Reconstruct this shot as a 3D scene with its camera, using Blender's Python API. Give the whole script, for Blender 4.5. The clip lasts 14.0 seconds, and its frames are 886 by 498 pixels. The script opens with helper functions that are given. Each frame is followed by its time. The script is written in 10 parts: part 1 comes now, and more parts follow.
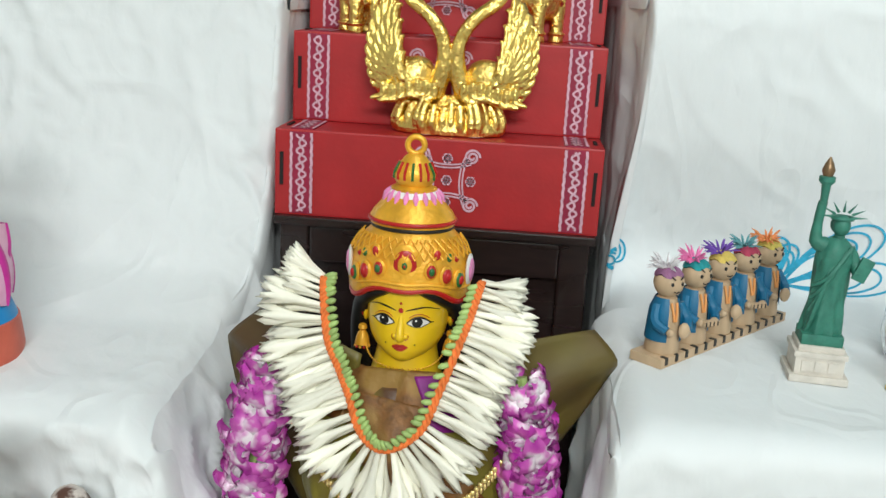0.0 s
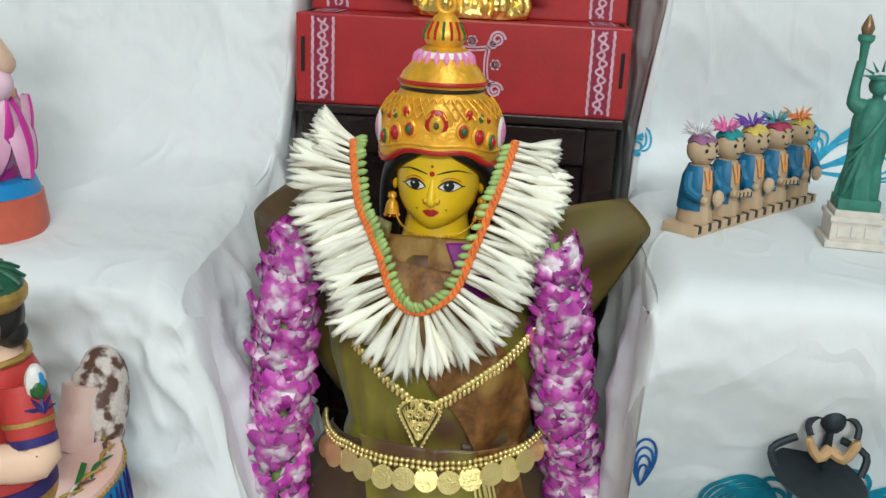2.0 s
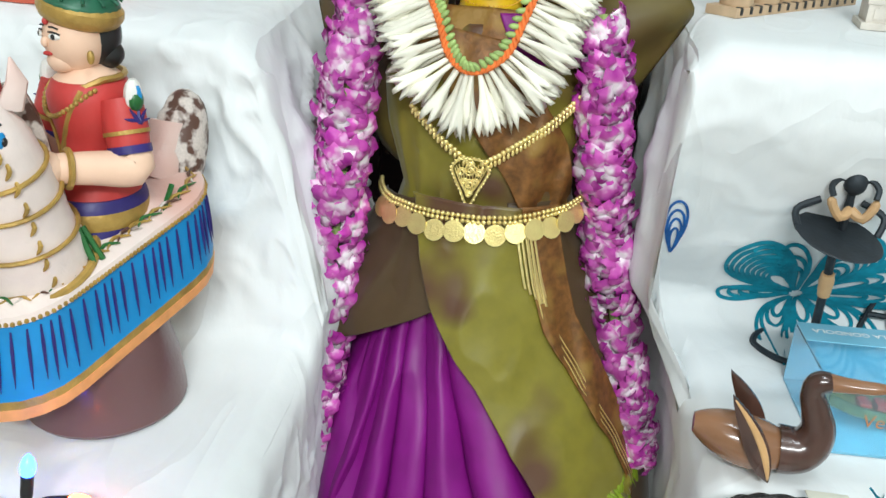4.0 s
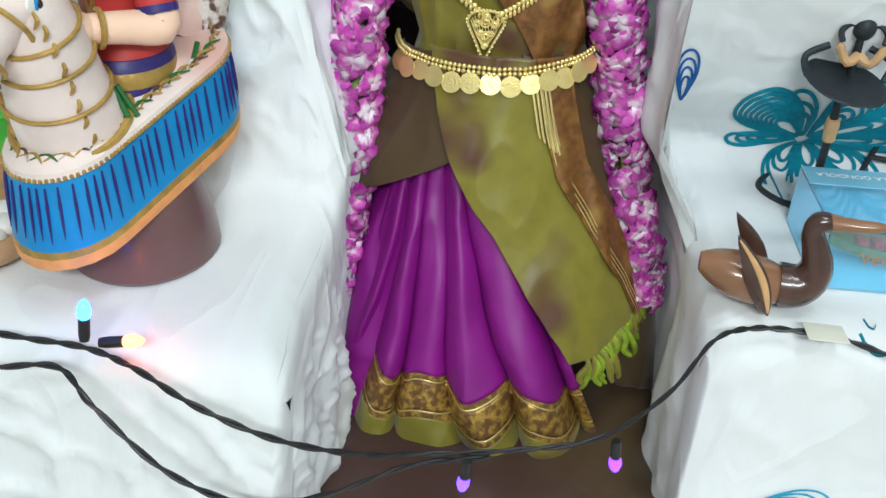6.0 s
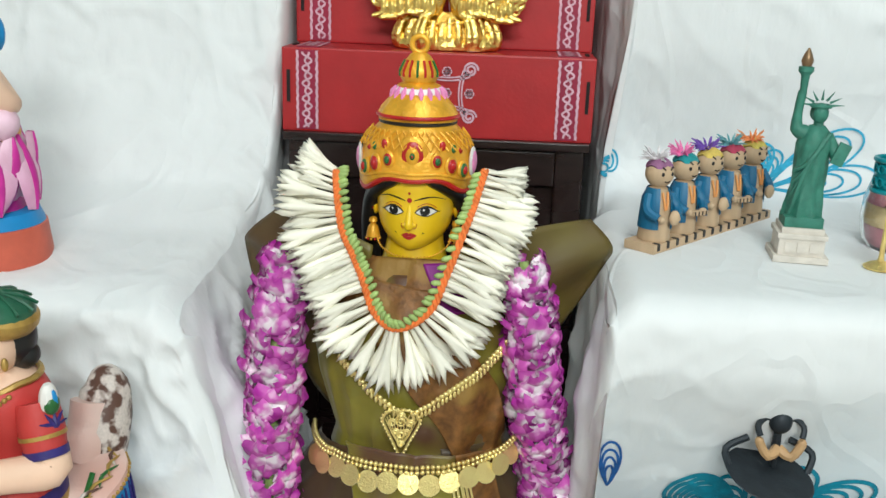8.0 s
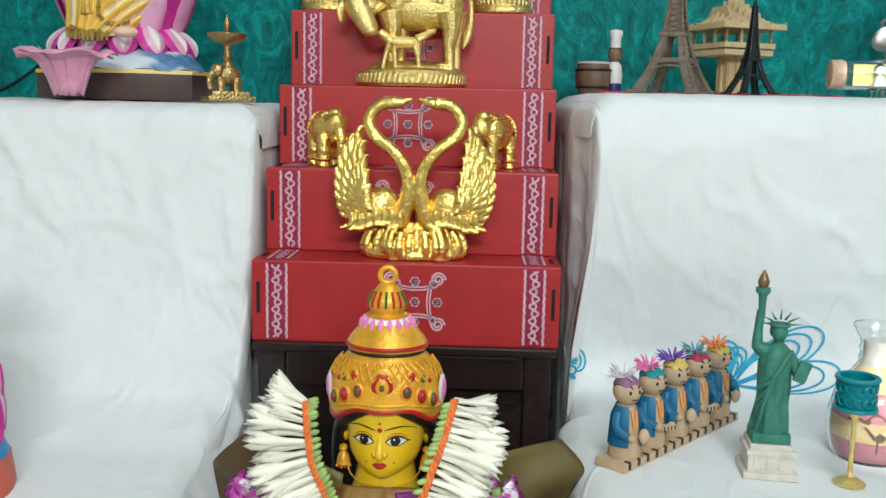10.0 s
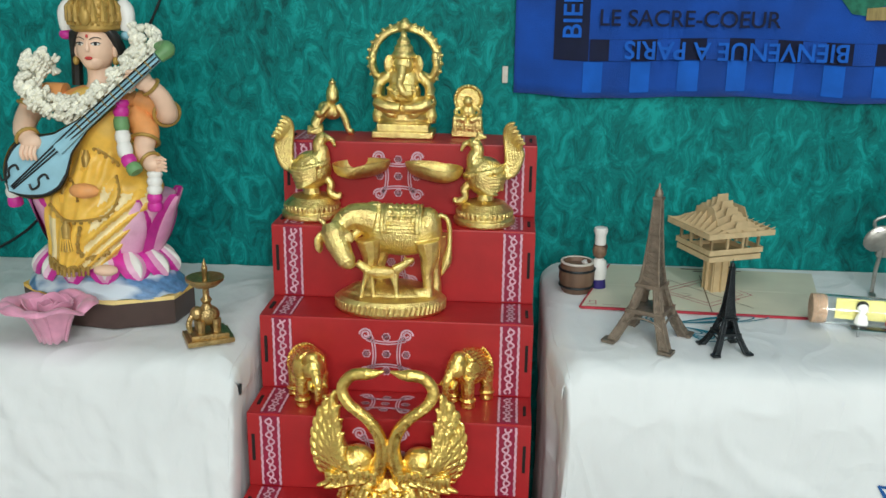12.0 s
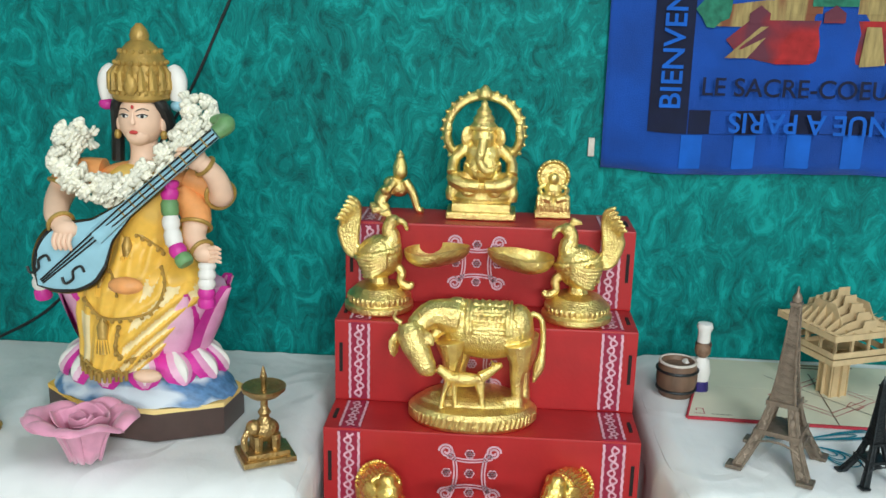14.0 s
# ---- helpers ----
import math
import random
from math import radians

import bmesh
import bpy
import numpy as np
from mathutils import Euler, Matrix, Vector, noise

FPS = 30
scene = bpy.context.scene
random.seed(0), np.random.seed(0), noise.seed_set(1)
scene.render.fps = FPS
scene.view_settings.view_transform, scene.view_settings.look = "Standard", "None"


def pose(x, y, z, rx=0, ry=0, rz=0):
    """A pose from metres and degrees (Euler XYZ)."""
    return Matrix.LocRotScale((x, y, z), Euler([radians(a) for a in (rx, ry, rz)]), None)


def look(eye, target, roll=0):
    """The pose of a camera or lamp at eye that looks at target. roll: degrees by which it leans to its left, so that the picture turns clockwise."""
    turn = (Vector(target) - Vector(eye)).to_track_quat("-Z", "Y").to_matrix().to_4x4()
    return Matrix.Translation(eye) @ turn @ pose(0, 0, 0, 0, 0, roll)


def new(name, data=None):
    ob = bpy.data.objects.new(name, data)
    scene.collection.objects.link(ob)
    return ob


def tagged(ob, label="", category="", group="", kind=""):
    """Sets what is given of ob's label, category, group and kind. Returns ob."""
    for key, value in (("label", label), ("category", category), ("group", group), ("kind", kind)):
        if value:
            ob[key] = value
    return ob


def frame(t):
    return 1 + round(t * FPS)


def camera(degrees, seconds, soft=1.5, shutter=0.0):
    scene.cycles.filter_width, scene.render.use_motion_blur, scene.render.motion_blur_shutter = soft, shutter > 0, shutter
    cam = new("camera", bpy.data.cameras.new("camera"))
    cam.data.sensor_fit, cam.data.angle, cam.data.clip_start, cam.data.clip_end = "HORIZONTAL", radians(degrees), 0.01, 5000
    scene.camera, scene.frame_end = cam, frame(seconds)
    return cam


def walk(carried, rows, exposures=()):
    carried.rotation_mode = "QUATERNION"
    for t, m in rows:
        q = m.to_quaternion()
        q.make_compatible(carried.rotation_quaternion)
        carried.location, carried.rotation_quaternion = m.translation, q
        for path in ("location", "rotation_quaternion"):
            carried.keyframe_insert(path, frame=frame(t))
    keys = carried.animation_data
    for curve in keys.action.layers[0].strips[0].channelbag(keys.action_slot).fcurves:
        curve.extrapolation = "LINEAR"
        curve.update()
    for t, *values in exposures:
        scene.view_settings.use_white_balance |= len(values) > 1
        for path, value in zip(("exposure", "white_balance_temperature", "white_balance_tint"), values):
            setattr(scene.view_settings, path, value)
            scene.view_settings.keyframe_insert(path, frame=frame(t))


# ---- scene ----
cam = camera(50.4, 14.0)
PATH = [
    (0, (0.107, 0.155, 0.93), (-0.037, 2.083, 0.418), 3.2),
    (0.5, (0.111, 0.169, 0.902), (-0.009, 2.087, 0.35), 2.4),
    (1, (0.092, 0.156, 0.867), (-0.041, 2.069, 0.301), 3.3),
    (1.5, (0.088, 0.147, 0.858), (-0.033, 2.074, 0.338), 3.8),
    (2, (0.084, 0.139, 0.825), (-0.061, 2.045, 0.239), 2.7),
    (2.5, (0.072, 0.112, 0.779), (-0.083, 2.002, 0.145), 3.1),
    (3, (0.066, 0.098, 0.74), (-0.102, 1.975, 0.071), 3.0),
    (3.5, (0.08, 0.072, 0.699), (-0.102, 1.928, -0.025), 3.1),
    (4, (0.08, 0.013, 0.712), (-0.109, 1.839, -0.08), 4.0),
    (4.2, (0.097, 0.003, 0.69), (-0.12, 1.795, -0.171), 3.9),
    (6.3, (0.069, -0.032, 0.732), (-0.092, 1.652, -0.336), 3.3),
    (6.5, (0.07, -0.031, 0.734), (-0.081, 1.701, -0.255), 4.1),
    (7, (0.109, -0.004, 0.8), (-0.072, 1.8, -0.045), 3.3),
    (7.5, (0.111, 0.051, 0.857), (-0.042, 1.926, 0.179), 1.8),
    (8, (0.102, 0.067, 0.861), (-0.021, 1.981, 0.294), 2.0),
    (8.2, (0.095, 0.071, 0.874), (-0.017, 1.995, 0.339), 1.9),
    (10.3, (0.101, 0.084, 0.985), (0.032, 2.063, 0.701), 1.2),
    (10.5, (0.11, 0.103, 1.02), (0.01, 2.075, 0.702), 1.3),
    (11, (0.164, 0.025, 1.382), (0.032, 1.96, 0.892), 0.2),
    (11.5, (0.151, 0.008, 1.482), (0.134, 1.932, 0.939), 0.1),
    (12, (0.176, 0.19, 1.534), (0.038, 2.104, 0.971), 0.7),
    (12.5, (0.165, 0.245, 1.569), (-0.007, 2.176, 1.08), 1.0),
    (13, (0.126, 0.246, 1.534), (0.006, 2.205, 1.15), 1.7),
    (13.5, (0.054, 0.32, 1.51), (0.045, 2.257, 1.011), 2.8),
    (14, (0.012, 0.392, 1.576), (-0.102, 2.325, 1.074), 1.4),
]
walk(cam, [(t, look(eye, target, roll)) for t, eye, target, roll in PATH],
     [(0, -0.06, 6350, 10), (0.5, -0.12, 6300, 10), (1.0, -0.22, 6250, 10), (1.5, -0.24, 6250, 10), (3, 0.06, 6250, 10), (3.5, 0.14, 6200, 10), (4, 0.20, 6200, 10), (6.5, 0.08, 6050, 10), (7, 0.14, 6200, 10), (8, 0.0, 6350, 10), (10.5, -0.18, 6200, 10), (11.2, -0.33, 6350, 10), (12.5, 0.0, 6400, 10), (13.2, 0.10, 6250, 10), (14, 0.12, 6300, 10)])

# ---- light ----
room_world = bpy.data.worlds.new("room_world")
room_world.use_nodes = True
room_world.node_tree.nodes["Background"].inputs[0].default_value = (0.75, 0.82, 0.9, 1)
room_world.node_tree.nodes["Background"].inputs[1].default_value = 0.11
scene.world = room_world


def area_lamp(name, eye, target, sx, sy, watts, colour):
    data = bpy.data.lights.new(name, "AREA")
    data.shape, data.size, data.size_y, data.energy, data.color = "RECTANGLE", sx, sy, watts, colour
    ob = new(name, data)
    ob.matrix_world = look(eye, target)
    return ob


# added front fill behind the viewpoint; no such fitting is known in the room
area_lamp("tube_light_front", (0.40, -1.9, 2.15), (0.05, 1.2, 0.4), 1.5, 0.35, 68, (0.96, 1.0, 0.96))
# overhead lamp, also added: a guess at room lighting that is out of view
area_lamp("tube_light_side", (0.45, 0.30, 2.55), (0.1, 1.1, 0.4), 0.25, 1.2, 15, (0.92, 0.99, 1.0))


# ---- materials ----
def mat(name, base, rough=0.5, metal=0.0, vary=0.12, scale=40.0, bump=0.15, bscale=200.0, second=None, mix=0.5,
        soft=0.06, coat=0.0, trans=0.0, stretch=(1, 1, 1), island=False, emit=0.0, sheen=0.0, dist=0.002, bdetail=4.0):
    """A surface with colour that varies at two scales, fine relief, and an optional second colour in patches."""
    m = bpy.data.materials.new(name)
    m.use_nodes = True
    nt = m.node_tree
    b = nt.nodes["Principled BSDF"]
    b.inputs["Roughness"].default_value, b.inputs["Metallic"].default_value = rough, metal
    b.inputs["Coat Weight"].default_value, b.inputs["Transmission Weight"].default_value = coat, trans
    b.inputs["Sheen Weight"].default_value = sheen
    tc = nt.nodes.new("ShaderNodeTexCoord")
    mp = nt.nodes.new("ShaderNodeMapping")
    mp.inputs["Scale"].default_value = stretch
    nt.links.new(tc.outputs["Object"], mp.inputs["Vector"])

    def noise_at(s, d=4.0):
        n = nt.nodes.new("ShaderNodeTexNoise")
        n.inputs["Scale"].default_value, n.inputs["Detail"].default_value = s, d
        nt.links.new(mp.outputs[0], n.inputs["Vector"])
        return n
    n1, n2 = noise_at(scale), noise_at(scale * 0.17, 2.0)
    ramp = nt.nodes.new("ShaderNodeValToRGB")
    lo = tuple(max(0, c * (1 - vary)) for c in base)
    hi = tuple(min(1, c * (1 + vary)) for c in base)
    ramp.color_ramp.elements[0].color, ramp.color_ramp.elements[1].color = (*lo, 1), (*hi, 1)
    ramp.color_ramp.elements[0].position, ramp.color_ramp.elements[1].position = 0.3, 0.7
    nt.links.new(n1.outputs[0], ramp.inputs[0])
    out = ramp.outputs[0]
    if second:
        r2 = nt.nodes.new("ShaderNodeValToRGB")
        r2.color_ramp.elements[0].position, r2.color_ramp.elements[1].position = mix - soft, mix + soft
        nt.links.new(n2.outputs[0], r2.inputs[0])
        mx = nt.nodes.new("ShaderNodeMix")
        mx.data_type = "RGBA"
        nt.links.new(r2.outputs[0], mx.inputs["Factor"])
        nt.links.new(out, mx.inputs["A"])
        mx.inputs["B"].default_value = (*second, 1)
        out = mx.outputs["Result"]
    if island:
        g = nt.nodes.new("ShaderNodeObjectInfo")
        hs = nt.nodes.new("ShaderNodeHueSaturation")
        mr = nt.nodes.new("ShaderNodeMapRange")
        mr.inputs["To Min"].default_value, mr.inputs["To Max"].default_value = 0.82, 1.15
        nt.links.new(g.outputs["Random"], mr.inputs["Value"])
        nt.links.new(mr.outputs[0], hs.inputs["Value"])
        nt.links.new(out, hs.inputs["Color"])
        out = hs.outputs[0]
    nt.links.new(out, b.inputs["Base Color"])
    rr = nt.nodes.new("ShaderNodeMapRange")
    rr.inputs["To Min"].default_value, rr.inputs["To Max"].default_value = max(0.02, rough - 0.08), min(1, rough + 0.08)
    nt.links.new(n2.outputs[0], rr.inputs["Value"])
    nt.links.new(rr.outputs[0], b.inputs["Roughness"])
    if bump:
        bp = nt.nodes.new("ShaderNodeBump")
        bp.inputs["Strength"].default_value, bp.inputs["Distance"].default_value = bump, dist
        nt.links.new(noise_at(bscale, bdetail).outputs[0], bp.inputs["Height"])
        nt.links.new(bp.outputs[0], b.inputs["Normal"])
    if emit:
        b.inputs["Emission Color"].default_value, b.inputs["Emission Strength"].default_value = (*base, 1), emit
    return m


M_CLOTH = mat("white_cotton", (0.79, 0.815, 0.82), 0.92, vary=0.03, scale=9, bump=0.42, bscale=26, sheen=0.15, dist=0.006, stretch=(1.0, 0.7, 0.45))
M_RED = mat("red_painted_board", (0.41, 0.015, 0.018), 0.46, vary=0.10, scale=20, bump=0.12, bscale=160)
M_MAROON = mat("maroon_side_band", (0.30, 0.010, 0.045), 0.45, vary=0.12, scale=30)
M_LINE = mat("pink_white_paint", (0.66, 0.40, 0.48), 0.6, vary=0.18, scale=90, bump=0.3)
M_SLOT = mat("dark_slot", (0.012, 0.006, 0.006), 0.8)
M_DARKWOOD = mat("dark_lacquered_wood", (0.018, 0.009, 0.008), 0.28, vary=0.3, scale=25, stretch=(1, 1, 6), bump=0.1, coat=0.2)
M_GOLD = mat("polished_gold", (1.0, 0.67, 0.19), 0.27, 1.0, vary=0.12, scale=60, bump=0.8, bscale=150, dist=0.003)
M_BRASS = mat("cast_brass", (0.98, 0.70, 0.27), 0.36, 1.0, vary=0.2, scale=70, bump=0.7, bscale=260, dist=0.002)
M_OLDBRASS = mat("worn_brass", (0.46, 0.32, 0.14), 0.42, 1.0, vary=0.25, scale=60, bump=0.5, bscale=150)
M_WHITEPAINT = mat("white_room_paint", (0.72, 0.72, 0.70), 0.8, vary=0.04, scale=8)
M_FLOOR = mat("cream_floor_tile", (0.62, 0.58, 0.52), 0.3, vary=0.08, scale=12)



def engrave(m, scale, strength, depth):
    """Fine chased ornament on a cast metal: rings and scales a few millimetres wide."""
    nt = m.node_tree
    tc, vor, bp = (nt.nodes.new(k) for k in ("ShaderNodeTexCoord", "ShaderNodeTexVoronoi", "ShaderNodeBump"))
    vor.inputs["Scale"].default_value = scale
    bp.inputs["Strength"].default_value, bp.inputs["Distance"].default_value = strength, depth
    nt.links.new(tc.outputs["Object"], vor.inputs["Vector"])
    nt.links.new(vor.outputs["Distance"], bp.inputs["Height"])
    nt.links.new(nt.nodes["Bump"].outputs[0], bp.inputs["Normal"])
    nt.links.new(bp.outputs[0], nt.nodes["Principled BSDF"].inputs["Normal"])


engrave(M_BRASS, 430, 0.60, 0.0013)
engrave(M_GOLD, 330, 0.25, 0.0012)
engrave(M_OLDBRASS, 240, 0.5, 0.002)

# sharp, long creases in the cotton, besides its fine waviness
cn = M_CLOTH.node_tree
ctc, cmap, cno, csb, cab, cmr, cbp = (cn.nodes.new(k) for k in ("ShaderNodeTexCoord", "ShaderNodeMapping", "ShaderNodeTexNoise", "ShaderNodeMath", "ShaderNodeMath", "ShaderNodeMapRange", "ShaderNodeBump"))
cmap.inputs["Scale"].default_value, cmap.inputs["Rotation"].default_value = (1.0, 0.7, 0.5), (0.3, 0.5, 0.2)
cno.inputs["Scale"].default_value, cno.inputs["Detail"].default_value, cno.inputs["Distortion"].default_value = 6.5, 1.5, 1.1
csb.operation, csb.inputs[1].default_value, cab.operation = "SUBTRACT", 0.5, "ABSOLUTE"
cmr.inputs["From Max"].default_value, cmr.inputs["To Min"].default_value, cmr.inputs["To Max"].default_value = 0.07, 1.0, 0.0
cbp.inputs["Strength"].default_value, cbp.inputs["Distance"].default_value = 0.28, 0.005
cn.links.new(ctc.outputs["Object"], cmap.inputs["Vector"])
cn.links.new(cmap.outputs[0], cno.inputs["Vector"])
cn.links.new(cno.outputs["Fac"], csb.inputs[0])
cn.links.new(csb.outputs[0], cab.inputs[0])
cn.links.new(cab.outputs[0], cmr.inputs["Value"])
cn.links.new(cmr.outputs[0], cbp.inputs["Height"])
cn.links.new(cn.nodes["Bump"].outputs[0], cbp.inputs["Normal"])
cn.links.new(cbp.outputs[0], cn.nodes["Principled BSDF"].inputs["Normal"])


# ---- mesh tools ----
def bm_new():
    return bmesh.new()


def part(name, bm, material, parent=None, label="", smooth=True):
    """Links a bmesh as one mesh object, under a thing or a part when a parent is given."""
    me = bpy.data.meshes.new(name)
    bmesh.ops.recalc_face_normals(bm, faces=bm.faces[:]) if len(bm.faces) < 20000 else None
    bm.to_mesh(me)
    bm.free()
    for mm in (material if isinstance(material, (list, tuple)) else [material]):
        me.materials.append(mm)
    if smooth:
        me.polygons.foreach_set("use_smooth", [True] * len(me.polygons))
        me.set_sharp_from_angle(angle=radians(38))
    ob = new(name, me)
    if parent:
        ob.parent = parent
    if label:
        ob["label"] = label
    return ob


def thing(name, x=0, y=0, z=0, rz=0, label="", category="", group="", kind=""):
    e = new(name)
    e.empty_display_size = 0.02
    e.matrix_basis = pose(x, y, z, 0, 0, rz)
    return tagged(e, label, category, group, kind)


def mesh_thing(name, bm, material, m, label, category, group="", kind=""):
    ob = part(name, bm, material)
    ob.matrix_basis = m
    return tagged(ob, label, category, group, kind)


def skin(bm, rings, mi=0, caps=True, closed=True):
    """Faces between rings of points, each ring of one length."""
    vs = [[bm.verts.new(p) for p in r] for r in rings]
    n = len(vs[0])
    for a, b in zip(vs, vs[1:]):
        for i in range(n if closed else n - 1):
            j = (i + 1) % n
            try:
                bm.faces.new((a[i], a[j], b[j], b[i])).material_index = mi
            except ValueError:
                pass
    if caps and closed:
        for r in (vs[0][::-1], vs[-1]):
            try:
                bm.faces.new(r).material_index = mi
            except ValueError:
                pass
    return vs


def lathe(bm, prof, c=(0, 0, 0), n=24, mi=0, sx=1, sy=1, m=None):
    """A turned form: (radius, height) pairs about an upright axis at c."""
    rings = []
    for r, z in prof:
        ring = []
        for i in range(n):
            a = 2 * math.pi * i / n
            p = Vector((r * sx * math.cos(a), r * sy * math.sin(a), z))
            ring.append((m @ p if m else p) + Vector(c))
        rings.append(ring)
    return skin(bm, rings, mi)


def tube(bm, pts, rad, n=10, mi=0, flat=1.0, caps=True):
    """A tube along points; rad is one radius or one for each point."""
    pts = [Vector(p) for p in pts]
    rads = rad if isinstance(rad, (list, tuple)) else [rad] * len(pts)
    up = None
    rings = []
    for i, p in enumerate(pts):
        d = (pts[min(i + 1, len(pts) - 1)] - pts[max(i - 1, 0)])
        d = d.normalized() if d.length > 1e-9 else Vector((0, 0, 1))
        if up is None:
            up = d.orthogonal().normalized()
        up = up - d * up.dot(d)
        up = up.normalized() if up.length > 1e-6 else d.orthogonal().normalized()
        s = d.cross(up)
        rings.append([p + (up * math.cos(2 * math.pi * k / n) + s * math.sin(2 * math.pi * k / n) * flat) * rads[i] for k in range(n)])
    return skin(bm, rings, mi, caps)


def ball(bm, c, r, mi=0, n=12, rot=None):
    """An ellipsoid; r is a radius or three."""
    r = (r, r, r) if not isinstance(r, (tuple, list)) else r
    rings = []
    for j in range(1, n // 2 + 3):
        t = math.pi * j / (n // 2 + 3)
        ring = []
        for i in range(n):
            a = 2 * math.pi * i / n
            p = Vector((r[0] * math.sin(t) * math.cos(a), r[1] * math.sin(t) * math.sin(a), r[2] * math.cos(t)))
            ring.append((rot @ p if rot else p) + Vector(c))
        rings.append(ring)
    return skin(bm, rings, mi)


def box(bm, c, s, mi=0, bev=0.0, m=None):
    """A box of full sizes s about c, with bevelled edges."""
    t = bmesh.new()
    bmesh.ops.create_cube(t, size=1)
    bmesh.ops.scale(t, vec=s, verts=t.verts)
    if bev:
        bmesh.ops.bevel(t, geom=t.edges[:], offset=bev, segments=2, affect="EDGES", profile=0.7)
    lut = {}
    for v in t.verts:
        p = v.co.copy()
        lut[v] = bm.verts.new((m @ p if m else p) + Vector(c))
    for f in t.faces:
        bm.faces.new([lut[v] for v in f.verts]).material_index = mi
    t.free()


def smooth_path(pts, k=6):
    """Points of a smooth curve through pts."""
    p = [Vector(q) for q in pts]
    out = []
    for i in range(len(p) - 1):
        a, b, c, d = p[max(i - 1, 0)], p[i], p[i + 1], p[min(i + 2, len(p) - 1)]
        for j in range(k):
            t = j / k
            out.append(0.5 * ((2 * b) + (c - a) * t + (2 * a - 5 * b + 4 * c - d) * t * t + (3 * b - a - 3 * c + d) * t ** 3))
    return out + [p[-1]]


def ribbon(bm, pts, nrm, w, mi=0):
    """A flat painted stroke along points, w wide, on a surface of that normal."""
    pts = [Vector(p) for p in pts]
    nrm = Vector(nrm)
    rows = []
    for i, p in enumerate(pts):
        d = (pts[min(i + 1, len(pts) - 1)] - pts[max(i - 1, 0)])
        s = d.cross(nrm)
        s = s.normalized() * w / 2 if s.length > 1e-9 else Vector((w / 2, 0, 0))
        rows.append((bm.verts.new(p - s), bm.verts.new(p + s)))
    for a, b in zip(rows, rows[1:]):
        bm.faces.new((a[0], a[1], b[1], b[0])).material_index = mi


def interp(x, xs, ys):
    return float(np.interp(x, xs, ys))


# ---- the room ----
FLOOR_Z, WALL_Y = -0.2, 1.95


def slab(name, c, s, material, label, category, kind="structure"):
    bm = bm_new()
    box(bm, c, s)
    ob = part(name, bm, material, smooth=False)
    return tagged(ob, label, category, kind=kind)


M_GREEN = bpy.data.materials.new("green_sponged_paint")
M_GREEN.use_nodes = True
gn = M_GREEN.node_tree
gtc = gn.nodes.new("ShaderNodeTexCoord")
gwm = gn.nodes.new("ShaderNodeMapping")
gwm.inputs["Scale"].default_value, gwm.inputs["Rotation"].default_value = (1.0, 1.0, 0.62), (0.0, 0.5, 0.0)
gw = gn.nodes.new("ShaderNodeTexNoise")
gw.inputs["Scale"].default_value, gw.inputs["Detail"].default_value, gw.inputs["Distortion"].default_value = 30.0, 9.0, 1.25
gw.inputs["Roughness"].default_value = 0.68
gv = gn.nodes.new("ShaderNodeTexVoronoi")
gv.inputs["Scale"].default_value = 14.0
gadd = gn.nodes.new("ShaderNodeMixRGB")
gadd.blend_type = "ADD"
gadd.inputs[0].default_value = 0.16
gr = gn.nodes.new("ShaderNodeValToRGB")
for pos, col in ((0.34, (0.000, 0.072, 0.068)), (0.45, (0.000, 0.138, 0.130)), (0.55, (0.000, 0.196, 0.185)), (0.70, (0.006, 0.34, 0.32))):
    el = gr.color_ramp.elements.new(pos)
    el.color = (*col, 1)
gr.color_ramp.elements.remove(gr.color_ramp.elements[0])
gr.color_ramp.elements.remove(gr.color_ramp.elements[-1])
gl = gn.nodes.new("ShaderNodeTexNoise")
gl.inputs["Scale"].default_value = 2.6
gmul = gn.nodes.new("ShaderNodeMixRGB")
gmul.blend_type = "ADD"
gmul.inputs[0].default_value = 0.30
gsub = gn.nodes.new("ShaderNodeMath")
gsub.operation = "SUBTRACT"
gsub.inputs[1].default_value = 0.19
gn.links.new(gtc.outputs["Object"], gwm.inputs["Vector"])
gn.links.new(gwm.outputs[0], gw.inputs["Vector"])
gn.links.new(gw.outputs["Color"], gv.inputs["Vector"])
gn.links.new(gtc.outputs["Object"], gl.inputs["Vector"])
gn.links.new(gw.outputs["Fac"], gadd.inputs[1])
gn.links.new(gv.outputs["Distance"], gadd.inputs[2])
gn.links.new(gadd.outputs[0], gmul.inputs[1])
gn.links.new(gl.outputs["Fac"], gmul.inputs[2])
gn.links.new(gmul.outputs[0], gsub.inputs[0])
gn.links.new(gsub.outputs[0], gr.inputs[0])
gb = gn.nodes["Principled BSDF"]
gb.inputs["Roughness"].default_value = 0.6
gb.inputs["Specular IOR Level"].default_value = 0.2
gn.links.new(gr.outputs[0], gb.inputs["Base Color"])
gbp = gn.nodes.new("ShaderNodeBump")
gbp.inputs["Strength"].default_value, gbp.inputs["Distance"].default_value = 0.8, 0.004
gn.links.new(gw.outputs["Fac"], gbp.inputs["Height"])
gn.links.new(gbp.outputs[0], gb.inputs["Normal"])

